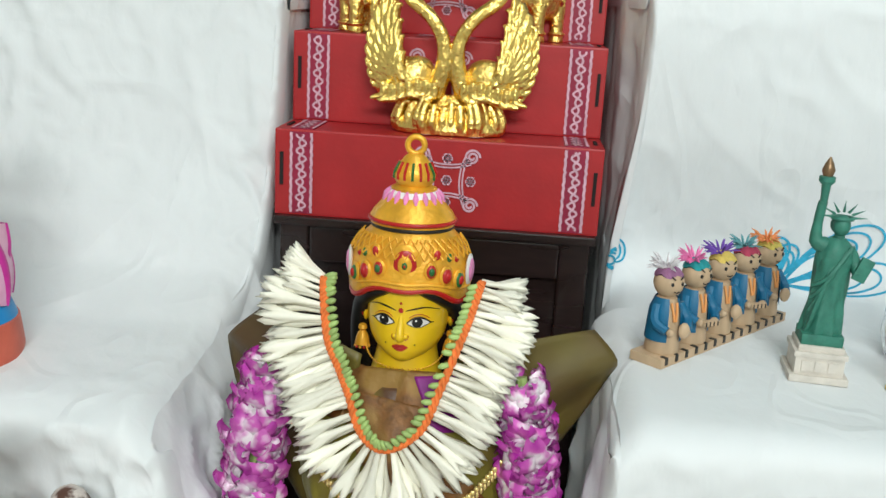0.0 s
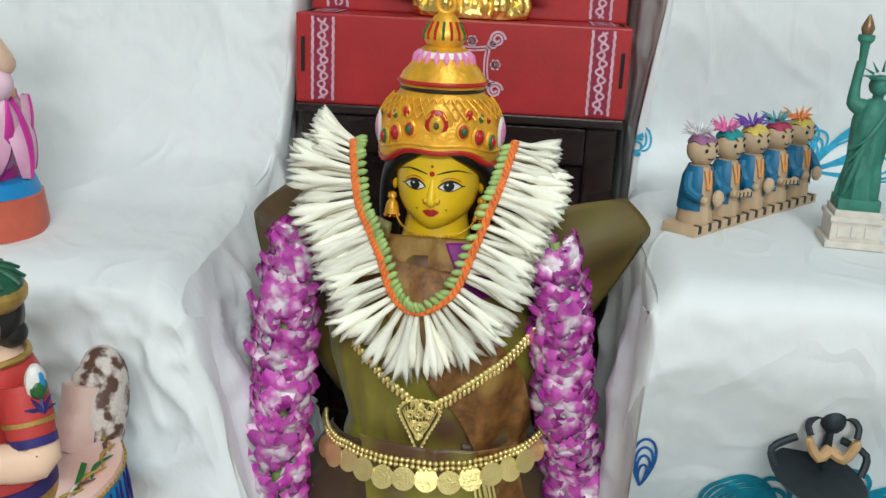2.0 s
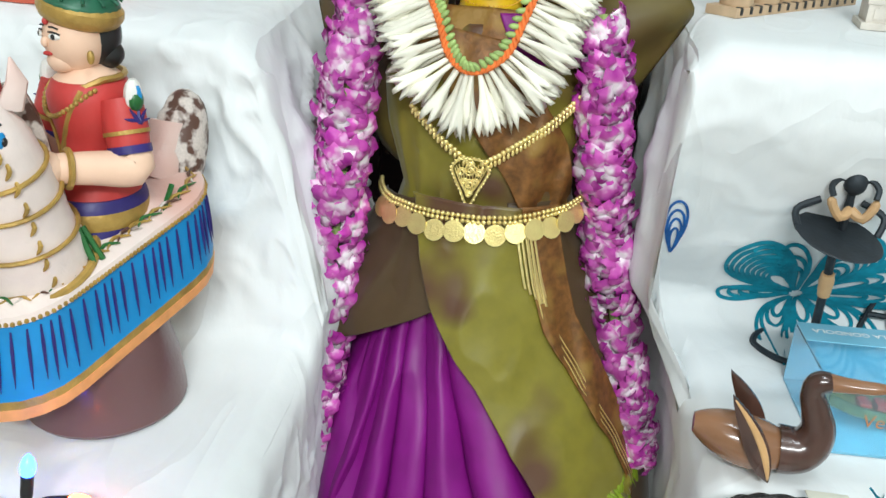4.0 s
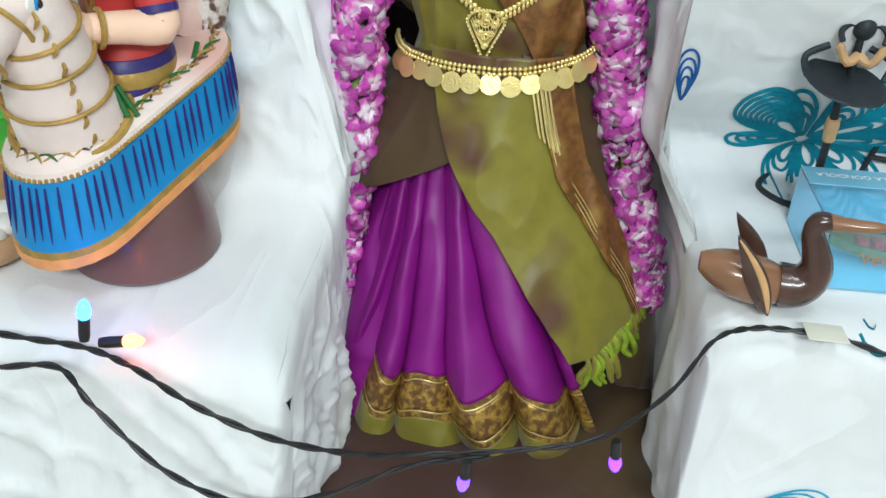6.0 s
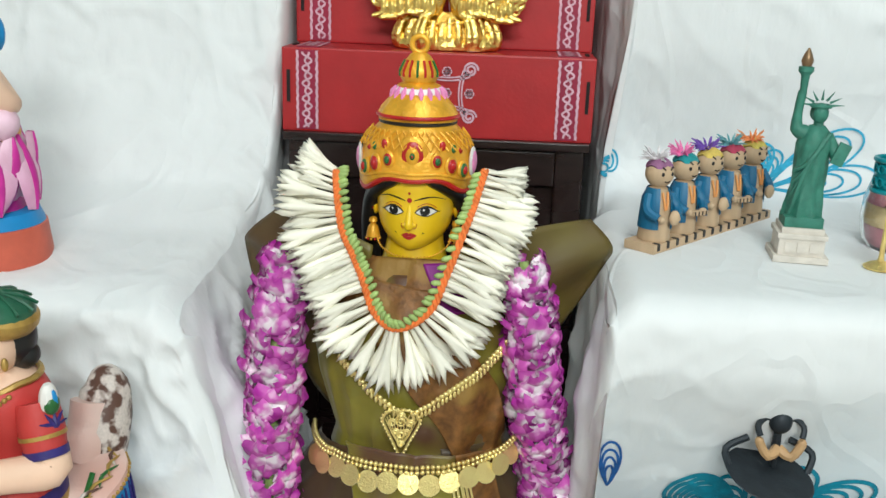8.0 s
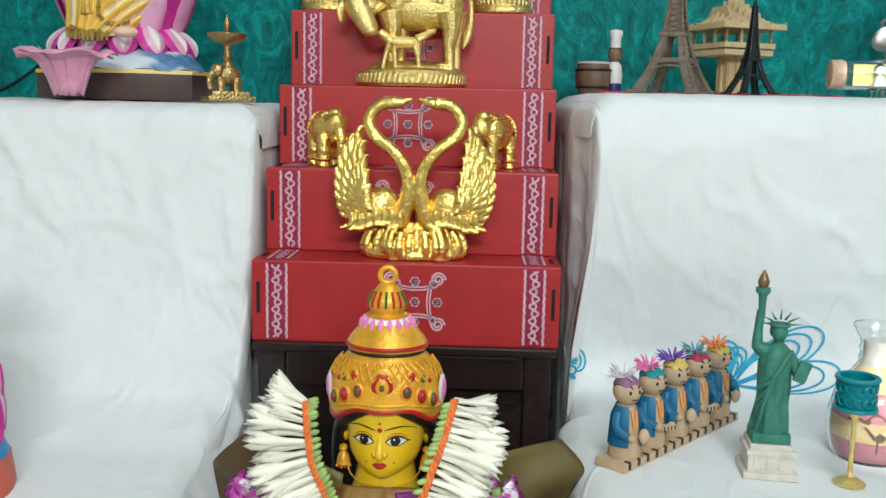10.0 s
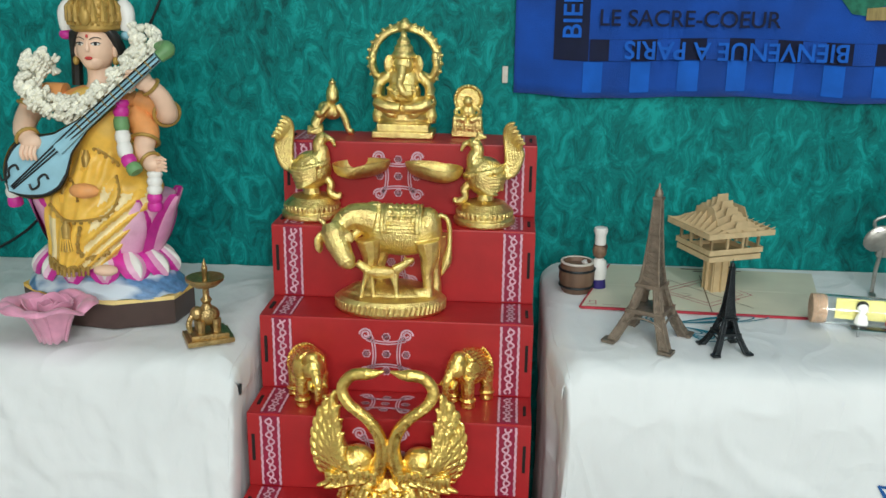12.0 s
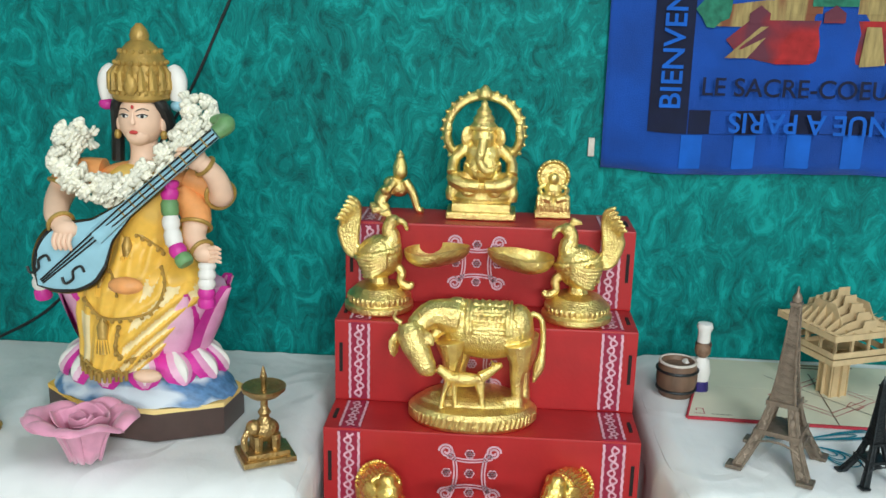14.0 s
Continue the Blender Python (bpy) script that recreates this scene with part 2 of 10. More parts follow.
slab("floor", (0, -0.2, FLOOR_Z - 0.05), (5.2, 4.6, 0.1), M_FLOOR, "pale cream tiled floor", "floor")
slab("wall_north", (0, WALL_Y + 0.06, 1.2), (5.2, 0.12, 3.0), M_GREEN, "wall with sponged teal green paint", "wall")
slab("wall_south", (0, -2.46, 1.2), (5.2, 0.12, 3.0), M_WHITEPAINT, "plain white wall", "wall")
slab("wall_west", (-2.56, -0.2, 1.2), (0.12, 4.4, 3.0), M_WHITEPAINT, "plain white wall", "wall")
slab("wall_east", (2.56, -0.2, 1.2), (0.12, 4.4, 3.0), M_WHITEPAINT, "plain white wall", "wall")
slab("ceiling", (0, -0.2, 2.75), (5.2, 4.6, 0.1), M_WHITEPAINT, "plain white ceiling", "ceiling")

# ---- white cloth over the side steps ----
PROF_R = [(1.94, 1.0), (1.70, 1.0), (1.475, 0.998), (1.445, 0.985), (1.435, 0.93), (1.45, 0.75), (1.49, 0.60), (1.46, 0.556), (1.38, 0.548),
          (1.10, 0.546), (1.01, 0.546), (0.982, 0.53), (0.985, 0.46), (1.075, 0.28), (1.155, 0.20), (1.13, 0.166), (0.98, 0.16), (0.80, 0.158),
          (0.765, 0.14), (0.755, 0.0), (0.72, -0.17), (0.66, -0.196)]
PROF_L = [(1.94, 0.972), (1.70, 0.972), (1.495, 0.97), (1.467, 0.955), (1.455, 0.88), (1.42, 0.70), (1.33, 0.565), (1.22, 0.525), (1.10, 0.517),
          (1.02, 0.514), (0.985, 0.495), (0.975, 0.42), (0.955, 0.24), (0.93, 0.18), (0.86, 0.162), (0.72, 0.158), (0.655, 0.152),
          (0.625, 0.13), (0.61, 0.0), (0.57, -0.17), (0.50, -0.196)]


def dense(prof, step=0.007):
    p = [Vector((0, y, z)) for y, z in prof]
    out = [p[0]]
    for a, b in zip(p, p[1:]):
        n = max(1, int((b - a).length / step))
        out += [a.lerp(b, (i + 1) / n) for i in range(n)]
    for _ in range(6):
        out = [out[0]] + [(out[i - 1] + out[i] * 2 + out[i + 1]) / 4 for i in range(1, len(out) - 1)] + [out[-1]]
    return out


def creases(p, seed):
    """Soft folds and sharp creases of a cotton sheet, in metres."""
    q = Vector((p.x, p.y, p.z)) + Vector((seed, 0, 0))
    broad = noise.noise(q * 4.5) * 0.006
    r1 = 1 - abs(noise.noise(Vector((q.x * 11 + q.z * 7, q.y * 10, q.z * 9 - q.x * 5))))
    r2 = 1 - abs(noise.noise(Vector((q.x * 26 - q.z * 12, q.y * 24, q.z * 20 + q.x * 9)) + Vector((9, 2, 5))))
    mask = 0.35 + 0.65 * max(0, noise.noise(q * 3 + Vector((4, 4, 4))) + 0.35)
    return broad + (0.45 if seed < 9 else 1.0) * (max(0, r1 - 0.78) * 0.066 + max(0, r2 - 0.8) * 0.042) * mask


def cloth(name, prof, sign, edge0, edge1, corner, outer, seed, label):
    """edge0: the inner edge of the upper tier; edge1: that of the lower ones at four heights."""
    def edge_at(y, z):
        f = min(1, max(0, (0.60 - z) / 0.06))
        low = interp(z, [0.15, 0.20, 0.26, 0.53], edge1)
        up = max(0.236, edge0 + corner * (1 - min(1, max(0, (y - 1.44) / 0.20))) ** 1.6 * min(1, max(0, (z - 0.58) / 0.20)))
        return up + (low - up) * f if y < 1.36 else up

    rows = dense(prof)
    nx = 150
    verts, faces = [], []
    for k, p in enumerate(rows):
        a, b = rows[max(k - 1, 0)], rows[min(k + 1, len(rows) - 1)]
        d = (b - a).normalized()
        nrm = Vector((0, d.z, -d.y))
        flat = abs(nrm.z)
        edge = edge_at(p.y, p.z)
        for i in range(4):
            dx, dz = ((0.009, 0.050), (0.009, 0.026), (0.007, 0.012), (0.004, 0.004))[i]
            verts.append(Vector((sign * (edge - dx), p.y + dz * (1 - flat), p.z - 0.016 * flat - dz * flat)))
        for i in range(nx + 1):
            u = (i / nx) ** 1.35
            x = edge + (outer - edge) * u
            q = Vector((sign * x, p.y, p.z))
            h = creases(q, seed) * (1 - 0.85 * flat)
            # long hanging folds on the upright parts
            h += (1 - flat) * (0.005 * math.sin(x * 15 + seed + 2.5 * p.z) * (0.5 + noise.noise(Vector((x * 3, p.z * 2, seed)))))
            near = max(0.0, 1 - (x - edge) / 0.03)
            q += nrm * h
            q.z -= 0.016 * near * near
            verts.append(q)
    w = nx + 5
    for k in range(len(rows) - 1):
        for i in range(nx + 4):
            f = (k * w + i, k * w + i + 1, (k + 1) * w + i + 1, (k + 1) * w + i)
            faces.append(f if sign > 0 else f[::-1])
    # the sheet's inner side, which falls to the floor
    ys = np.linspace(prof[-1][0] + 0.02, 1.93, 190)
    nz = 90
    fronts = [b[0] for a, b, c in zip(prof, prof[1:], prof[2:]) if a[1] - b[1] < 0.03 and b[1] - c[1] > 0.03]
    base = len(verts)
    tops = []
    for y in ys:
        zs = []
        for a, b in zip(prof, prof[1:]):
            lo, hi = min(a[0], b[0]), max(a[0], b[0])
            if lo <= y <= hi:
                zs.append(a[1] + (b[1] - a[1]) * ((y - a[0]) / (b[0] - a[0]) if a[0] != b[0] else 0))
        tops.append(max(zs) if zs else FLOOR_Z + 0.01)
    for _ in range(2):
        tops = [tops[0]] + [(tops[i - 1] + 2 * tops[i] + tops[i + 1]) / 4 for i in range(1, len(tops) - 1)] + [tops[-1]]
    for y, zt in zip(ys, tops):
        flare = min(1, max(0, (1.36 - y) / 0.10))
        for j in range(nz + 1):
            v = j / nz
            z = zt - 0.014 + (FLOOR_Z + 0.004 - zt + 0.014) * v
            edge = edge0 + (edge_at(y, z) - edge0) * flare if y < 1.36 else edge_at(y, z)
            drop = zt - z
            inn = 0.012 * min(1, drop / 0.06) - 0.004
            back = min((y - f0 for f0 in fronts if y >= f0), default=0.0)
            inn *= min(1, back / 0.07)
            inn += min(1, back / 0.07) * min(1, drop / 0.15) * (0.006 * math.sin(y * 33 + seed + 3 * z) + 0.004 * math.sin(y * 71 - 6 * z + seed) + creases(Vector((0.3, y, z)), seed + 5))
            # behind the step stand there is no room for the folds
            if y > 1.36:
                inn = min(inn, 0.004 + 0.3 * max(0, edge - 0.234))
            verts.append(Vector((sign * (edge - inn), y, z)))
    w2 = nz + 1
    for k in range(len(ys) - 1):
        for j in range(nz):
            f = (base + k * w2 + j, base + k * w2 + j + 1, base + (k + 1) * w2 + j + 1, base + (k + 1) * w2 + j)
            faces.append(f if sign < 0 else f[::-1])
    me = bpy.data.meshes.new(name)
    me.from_pydata(verts, [], faces)
    me.materials.append(M_CLOTH)
    me.polygons.foreach_set("use_smooth", [True] * len(me.polygons))
    ob = new(name, me)
    return tagged(ob, label, "tablecloth")


cloth("draped_sheet", PROF_R, 1, 0.248, (0.250, 0.226, 0.214, 0.226), 0.026, 1.35, 3.0, "creased white cotton sheet with teal prints draped over tiers")
cloth("draped_sheet", PROF_L, -1, 0.238, (0.150, 0.150, 0.178, 0.252), 0.0, 1.35, 11.0, "creased plain white cotton sheet draped over display tiers")

# ---- dark stand and the red steps ----
STEP_W, STEP_H, STEP_D = 0.44, 0.1255, 0.0970
STEP_Y, STEP_Z = 1.393, 0.752
st = thing("wooden_stand", 0, STEP_Y, FLOOR_Z, label="dark lacquered wooden stand beneath the red steps", category="stand")
sh = STEP_Z - 0.118 - FLOOR_Z
bm = bm_new()
box(bm, (0, 0.27, sh / 2), (0.425, 0.50, sh), bev=0.003)
part("body", bm, M_DARKWOOD, st, smooth=False)
for sx in (-1, 1):
    bm = bm_new()
    box(bm, (sx * 0.192, 0.010, sh / 2 - 0.006), (0.04, 0.018, sh - 0.012), bev=0.003)
    part("stile", bm, M_DARKWOOD, st, smooth=False)
for zz in (sh - 0.04, 0.35, 0.05):
    bm = bm_new()
    box(bm, (0, 0.011, zz), (0.343, 0.016, 0.05), bev=0.003)
    part("rail", bm, M_DARKWOOD, st, smooth=False)
bm = bm_new()
box(bm, (0, 0.25, sh - 0.006), (0.436, 0.52, 0.0119), bev=0.002)
part("top", bm, M_DARKWOOD, st, smooth=False)


def curl(cx, cz, r, turns=1.6, n=26, flip=1):
    return [(cx + flip * r * (1 - i / n * 0.8) * math.cos(2 * math.pi * turns * i / n), cz + r * (1 - i / n * 0.8) * math.sin(2 * math.pi * turns * i / n)) for i in range(n + 1)]


def motif(bm, place, s):
    """The square scroll drawing: four cornered curls, side flowers and a middle flower."""
    nrm = place(0, 0)[1]

    def draw(pts, w=0.0030):
        ribbon(bm, [place(a * s, b * s)[0] for a, b in pts], nrm, w)
    for sx in (-1, 1):
        for sz in (-1, 1):
            draw(curl(sx * 0.8, sz * 0.8, 0.26, 2.0, 30, sx))
    for s1 in (-1, 1):
        for o in (0.0, 0.10):
            draw([(0.78 * t, s1 * (0.56 + o - 0.14 * (1 - t * t))) for t in np.linspace(-1, 1, 14)], 0.0022)
            draw([(s1 * (0.56 + o - 0.14 * (1 - t * t)), 0.78 * t) for t in np.linspace(-1, 1, 14)], 0.0022)
    for cx, cz in ((0, 0.72), (0, -0.72), (0.78, 0), (-0.78, 0), (0, 0)):
        for k in range(6):
            a = k * math.pi / 3
            draw([(cx + 0.10 * math.cos(a) + 0.06 * math.cos(b), cz + 0.10 * math.sin(a) + 0.06 * math.sin(b)) for b in np.linspace(0, 6.28, 8)], 0.0020)


def red_step(i):
    e = thing("display_step", 0, STEP_Y + i * STEP_D, STEP_Z + i * STEP_H - (STEP_H if i else 0.118),
              label="red painted step box with pink-white folk borders", category="step", group="stacked red steps")
    h = STEP_H - 0.0004 if i else 0.1176
    dep = 0.50 - i * STEP_D - 0.002
    bm = bm_new()
    box(bm, (0, dep / 2, h / 2), (STEP_W, dep, h), bev=0.0025)
    part("body", bm, M_RED, e, smooth=False)
    for sx in (-1, 1):
        # the band runs up the riser and over the tread
        cx = sx * 0.1835
        bm = bm_new()
        box(bm, (cx, -0.0006, h / 2), (0.031, 0.0012, h - 0.006))
        box(bm, (cx, STEP_D / 2, h + 0.0006), (0.031, STEP_D - 0.004, 0.0012))
        part("border_band", bm, M_MAROON, e, smooth=False)
        bm = bm_new()
        for off in (-0.0138, 0.0138):
            ribbon(bm, [(cx + off + 0.0007 * math.sin(k * 2.4), -0.0018, 0.004 + (h - 0.008) * k / 26) for k in range(27)], (0, -1, 0), 0.0036)
            ribbon(bm, [(cx + off + 0.0007 * math.sin(k * 2.1), 0.004 + (STEP_D - 0.010) * k / 20, h + 0.0018) for k in range(21)], (0, 0, 1), 0.0036)
        ph = i * 1.3 + sx
        for amp in (1, -0.45):
            ribbon(bm, [(cx + amp * 0.0066 * math.sin(k * 0.52 + ph), -0.0019 - 0.0002 * amp, 0.006 + (h - 0.012) * k / 60) for k in range(61)], (0, -1, 0), 0.0030)
            ribbon(bm, [(cx + amp * 0.0066 * math.sin(k * 0.52 + ph), 0.006 + (STEP_D - 0.014) * k / 46, h + 0.0019 + 0.0002 * amp) for k in range(47)], (0, 0, 1), 0.0030)
        part("painted_border", bm, M_LINE, e, smooth=False)
        for c, sz in (((sx * 0.2105, -0.0005, h / 2 + 0.005), (0.0048, 0.003, 0.045)), ((sx * 0.2095, STEP_D * 0.48, h + 0.0005), (0.0048, 0.030, 0.003))):
            bm = bm_new()
            box(bm, c, sz)
            part("hand_slot", bm, M_SLOT, e, smooth=False)
    mx = (0.014, -0.010, -0.014, -0.018, -0.018)[i]
    bm = bm_new()
    motif(bm, lambda a, b: (Vector((mx + a, -0.0016, h / 2 + 0.004 + b)), (0, -1, 0)), 0.041)
    part("scroll_motif", bm, M_LINE, e, smooth=False)
    if i < 4:
        bm = bm_new()
        motif(bm, lambda a, b: (Vector((mx + a, STEP_D * 0.52 + b * 0.75, h + 0.0016)), (0, 0, 1)), 0.041)
        part("scroll_motif", bm, M_LINE, e, smooth=False)
    return e


for i in range(5):
    red_step(i)


# the sheets' inner edges are pulled aside where the saree hangs between them
for sheet, side, pull in ((bpy.data.objects["draped_sheet"], 1, 0.030), (bpy.data.objects["draped_sheet.001"], -1, 0.010)):
    for v in sheet.data.vertices:
        x, y, z = v.co.x * side, v.co.y, v.co.z
        k = min(1, max(0, (0.36 - x) / 0.12)) * min(1, max(0, (0.24 - z) / 0.08)) * min(1, max(0, (y - 0.66) / 0.10)) * min(1, max(0, (1.16 - y) / 0.10))
        v.co.x += side * pull * k

# ---- the dressed goddess doll ----
M_YELLOW = mat("yellow_enamel", (0.90, 0.58, 0.012), 0.38, vary=0.05, bump=0.05, coat=0.2)
M_CROWN = mat("gold_enamel", (0.80, 0.40, 0.03), 0.36, 0.30, vary=0.2, scale=50, bump=0.5, bscale=110, dist=0.003)
M_HAIR = mat("black_enamel", (0.010, 0.010, 0.010), 0.4)
M_WHITE = mat("white_enamel", (0.82, 0.80, 0.76), 0.45, vary=0.04)
M_REDEN = mat("red_enamel", (0.45, 0.012, 0.012), 0.35)
M_PINK = mat("pink_enamel", (0.78, 0.25, 0.50), 0.4, vary=0.2, scale=60)
M_GREENEN = mat("green_enamel", (0.02, 0.13, 0.03), 0.35)
# shot-silk sheen is painted in: fixed brown noise patches replace the view-dependent shift
M_OLIVE = mat("olive_silk_sheen_patches", (0.225, 0.195, 0.020), 0.40, vary=0.10, scale=46, second=(0.105, 0.046, 0.020), mix=0.56, soft=0.06, bump=0.25, bscale=900, sheen=0.2, dist=0.0006)
M_OLIVE2 = mat("olive_brown_silk", (0.072, 0.042, 0.013), 0.5, vary=0.15, scale=12, second=(0.055, 0.022, 0.015), mix=0.5, bump=0.25, bscale=900, sheen=0.2, dist=0.0006)
M_SLEEVE = mat("olive_sleeve_silk", (0.150, 0.122, 0.020), 0.45, vary=0.12, scale=30, second=(0.090, 0.052, 0.018), mix=0.52, soft=0.10, bump=0.25, bscale=900, dist=0.0006)
M_PURPLE = mat("purple_silk", (0.235, 0.005, 0.215), 0.50, vary=0.12, scale=20, bump=0.25, bscale=900, dist=0.0006)
M_ZARI = mat("gold_brocade", (0.50, 0.31, 0.06), 0.40, 0.4, vary=0.5, scale=640, second=(0.19, 0.095, 0.035), mix=0.47, soft=0.10, bump=0.6, bscale=260, dist=0.001)
M_ZARIBROWN = mat("brown_brocade", (0.20, 0.085, 0.02), 0.5, 0.2, vary=0.35, scale=110, second=(0.30, 0.17, 0.035), mix=0.58, bump=0.6, bscale=220, dist=0.001)
M_TASSEL = mat("lime_silk_tassel", (0.24, 0.34, 0.015), 0.6, vary=0.3, scale=80)
M_JEWEL = mat("gold_jewellery", (0.98, 0.78, 0.32), 0.40, 0.85, vary=0.1, bump=0.4, bscale=400)


def goddess():
    bm = bm_new()
    Y, H, W, R, P, G, C, N = 0, 1, 2, 3, 4, 5, 6, 7   # slots: yellow hair white red pink green crown dark red line
    c = Vector((0.001, 1.122, 0))
    # head: an oval with a tapered chin, turned a little aside
    FZ = [0.5535, 0.556, 0.561, 0.569, 0.580, 0.595, 0.610, 0.625, 0.640, 0.660]
    FW = [0.008, 0.0160, 0.0255, 0.0345, 0.0405, 0.0440, 0.0450, 0.0445, 0.0425, 0.036]
    FD = [0.028, 0.0345, 0.0395, 0.0425, 0.0435, 0.0440, 0.0430, 0.0445, 0.0430, 0.036]
    yaw = Matrix.Rotation(radians(-4), 3, "Z")
    rows = []
    for z in np.linspace(0.5535, 0.660, 40):
        w, d = interp(z, FZ, FW), interp(z, FZ, FD)
        rows.append([c + yaw @ Vector((w * math.cos(a), (d if math.sin(a) < 0 else 0.046 * w / 0.045) * math.sin(a), 0)) + Vector((0, 0, z)) for a in np.linspace(0, 2 * math.pi, 49)[:-1]])
    skin(bm, rows, Y)
    lathe(bm, [(0.043, 0.50), (0.040, 0.530), (0.036, 0.545), (0.033, 0.560), (0.033, 0.580)], c + Vector((0, 0.004, 0)), 28, Y, 1, 0.85)

    def on_face(x, z, out=0.0):
        w, d = interp(z, FZ, FW), interp(z, FZ, FD)
        q = math.sqrt(max(0.0, 1 - (x / w) ** 2))
        return c + yaw @ Vector((x, -d * q - out, 0)) + Vector((0, 0, z))

    def paint(x0, x1, low, high, out, mi, n=18):
        """A painted patch on the face, between two curves."""
        rows = [[on_face(x, low(x) + (high(x) - low(x)) * t, out) for t in (0, 0.25, 0.5, 0.75, 1)] for x in np.linspace(x0, x1, n)]
        skin(bm, rows, mi, closed=False)

    def disc(x, z, rx, rz, out, mi):
        paint(x - rx, x + rx, lambda q: z - rz * math.sqrt(max(0, 1 - ((q - x) / rx) ** 2)), lambda q: z + rz * math.sqrt(max(0, 1 - ((q - x) / rx) ** 2)), out, mi, 14)
    # nose: a soft ridge that ends in a round tip with two wings
    tube(bm, smooth_path([on_face(0, 0.612, -0.0046), on_face(0, 0.600, -0.0022), on_face(0, 0.592, 0.0016), on_face(0, 0.5865, 0.0022), on_face(0, 0.583, -0.002)], 4),
         [interp(k / 16, [0, 0.5, 0.8, 1], [0.0040, 0.0042, 0.0054, 0.0030]) for k in range(17)], 14, Y)
    for s in (-1, 1):
        ball(bm, on_face(s * 0.0055, 0.5868, -0.0010), (0.0036, 0.0042, 0.0034), Y, 12)
        tube(bm, [on_face(s * (0.0052 + 0.0036 * math.sin(t)), 0.5868 - 0.0034 * math.cos(t), 0.0022 - 0.0012 * math.sin(t)) for t in np.linspace(0.1, 2.2, 8)], 0.00045, 5, N)
        # almond eyes with a dark iris, lids, lashes and a thin brow
        ex = lambda t: s * (0.0065 + 0.0235 * t)
        up = lambda q: 0.6020 + 0.0064 * math.sin(math.pi * min(1, max(0, (abs(q) - 0.0065) / 0.0235))) ** 0.8 + 0.02 * (abs(q) - 0.018)
        dn = lambda q: 0.6020 - 0.0044 * math.sin(math.pi * min(1, max(0, (abs(q) - 0.0065) / 0.0235))) + 0.02 * (abs(q) - 0.018)
        paint(ex(0), ex(1), dn, up, 0.0007, W)
        disc(s * 0.0178 - 0.0005, 0.6030, 0.0056, 0.0050, 0.0011, H)
        disc(s * 0.0178 - 0.0018, 0.6048, 0.0011, 0.0011, 0.0014, W)
        tube(bm, [on_face(ex(t), up(ex(t)), 0.0010) for t in np.linspace(0, 1.12, 14)], [interp(t, [0, 0.5, 1], [0.0007, 0.0013, 0.0005]) for t in np.linspace(0, 1, 14)], 6, H)
        tube(bm, [on_face(ex(t), dn(ex(t)), 0.0008) for t in np.linspace(0, 1, 12)], 0.0005, 5, H)
        tube(bm, [on_face(ex(t), up(ex(t)) + 0.0034, 0.0004) for t in np.linspace(0.1, 0.95, 12)], 0.0004, 5, N)
        for k in range(11):
            t = 0.10 + 0.085 * k
            tube(bm, [on_face(ex(t), up(ex(t)) + 0.0008, 0.0010), on_face(ex(t + 0.03), up(ex(t)) + 0.0036, 0.0006)], [0.0005, 0.0002], 5, C)
        tube(bm, [on_face(s * x, 0.6150 + 0.0042 * math.sin((x - 0.005) / 0.033 * 2.6) - 0.20 * max(0, x - 0.026), 0.0004) for x in np.linspace(0.005, 0.038, 14)], [interp(t, [0, 0.3, 1], [0.0004, 0.0010, 0.0003]) for t in np.linspace(0, 1, 14)], 6, H)
        disc(s * 0.0155, 0.5775, 0.0009, 0.0009, 0.0006, H)
        # ear, red inner ear, stud and bell earring
        ball(bm, c + Vector((s * 0.0465, 0.002, 0.602)), (0.0045, 0.009, 0.0150), Y, 14)
        ball(bm, c + Vector((s * 0.0495, -0.003, 0.602)), (0.0018, 0.0045, 0.0090), R, 8)
        lathe(bm, [(0.0015, 0.5865), (0.0042, 0.5850), (0.0050, 0.5810), (0.0030, 0.5785), (0.0058, 0.5745), (0.0074, 0.5690), (0.0080, 0.5645), (0.0083, 0.5630), (0.0020, 0.5625)], c + Vector((s * 0.0480, -0.010, 0)), 18, C)
        for k in range(11):
            a = 2 * math.pi * k / 11
            ball(bm, c + Vector((s * 0.0480 + 0.0078 * math.cos(a), -0.010 + 0.0078 * math.sin(a), 0.5610)), 0.0015, N if k % 2 else C, 6)
        for k in range(20):
            t = k / 19
            ball(bm, c + Vector((s * 0.043 * math.cos(t * 1.57) ** 0.8, -0.012 - 0.0225 * math.sin(t * 1.57), 0.5690 - 0.0225 * math.sin(t * 1.57))), 0.0012, C, 6)
        # hair parted in the middle and falling beside the face
        hp = smooth_path([c + Vector((s * 0.003, -0.0445, 0.650)), c + Vector((s * 0.020, -0.0400, 0.640)), c + Vector((s * 0.038, -0.026, 0.628)), c + Vector((s * 0.049, -0.004, 0.612)), c + Vector((s * 0.055, 0.014, 0.575)), c + Vector((s * 0.054, 0.028, 0.525))], 6)
        tube(bm, hp, [interp(k / (len(hp) - 1), [0, 0.25, 0.6, 1], [0.0060, 0.0088, 0.0100, 0.0110]) for k in range(len(hp))], 12, H)
    paint(-0.0088, 0.0088, lambda q: 0.5752 - 0.0052 * (1 - (q / 0.0088) ** 2), lambda q: 0.5752 + 0.0002 + 0.0030 * (1 - (q / 0.0088) ** 2) - 0.0012 * max(0, 1 - abs(q) / 0.0022), 0.0011, R)
    ball(bm, on_face(0, 0.5732, -0.0006), (0.0052, 0.0022, 0.0020), R, 12)
    disc(0, 0.6155, 0.0028, 0.0028, 0.0009, R)
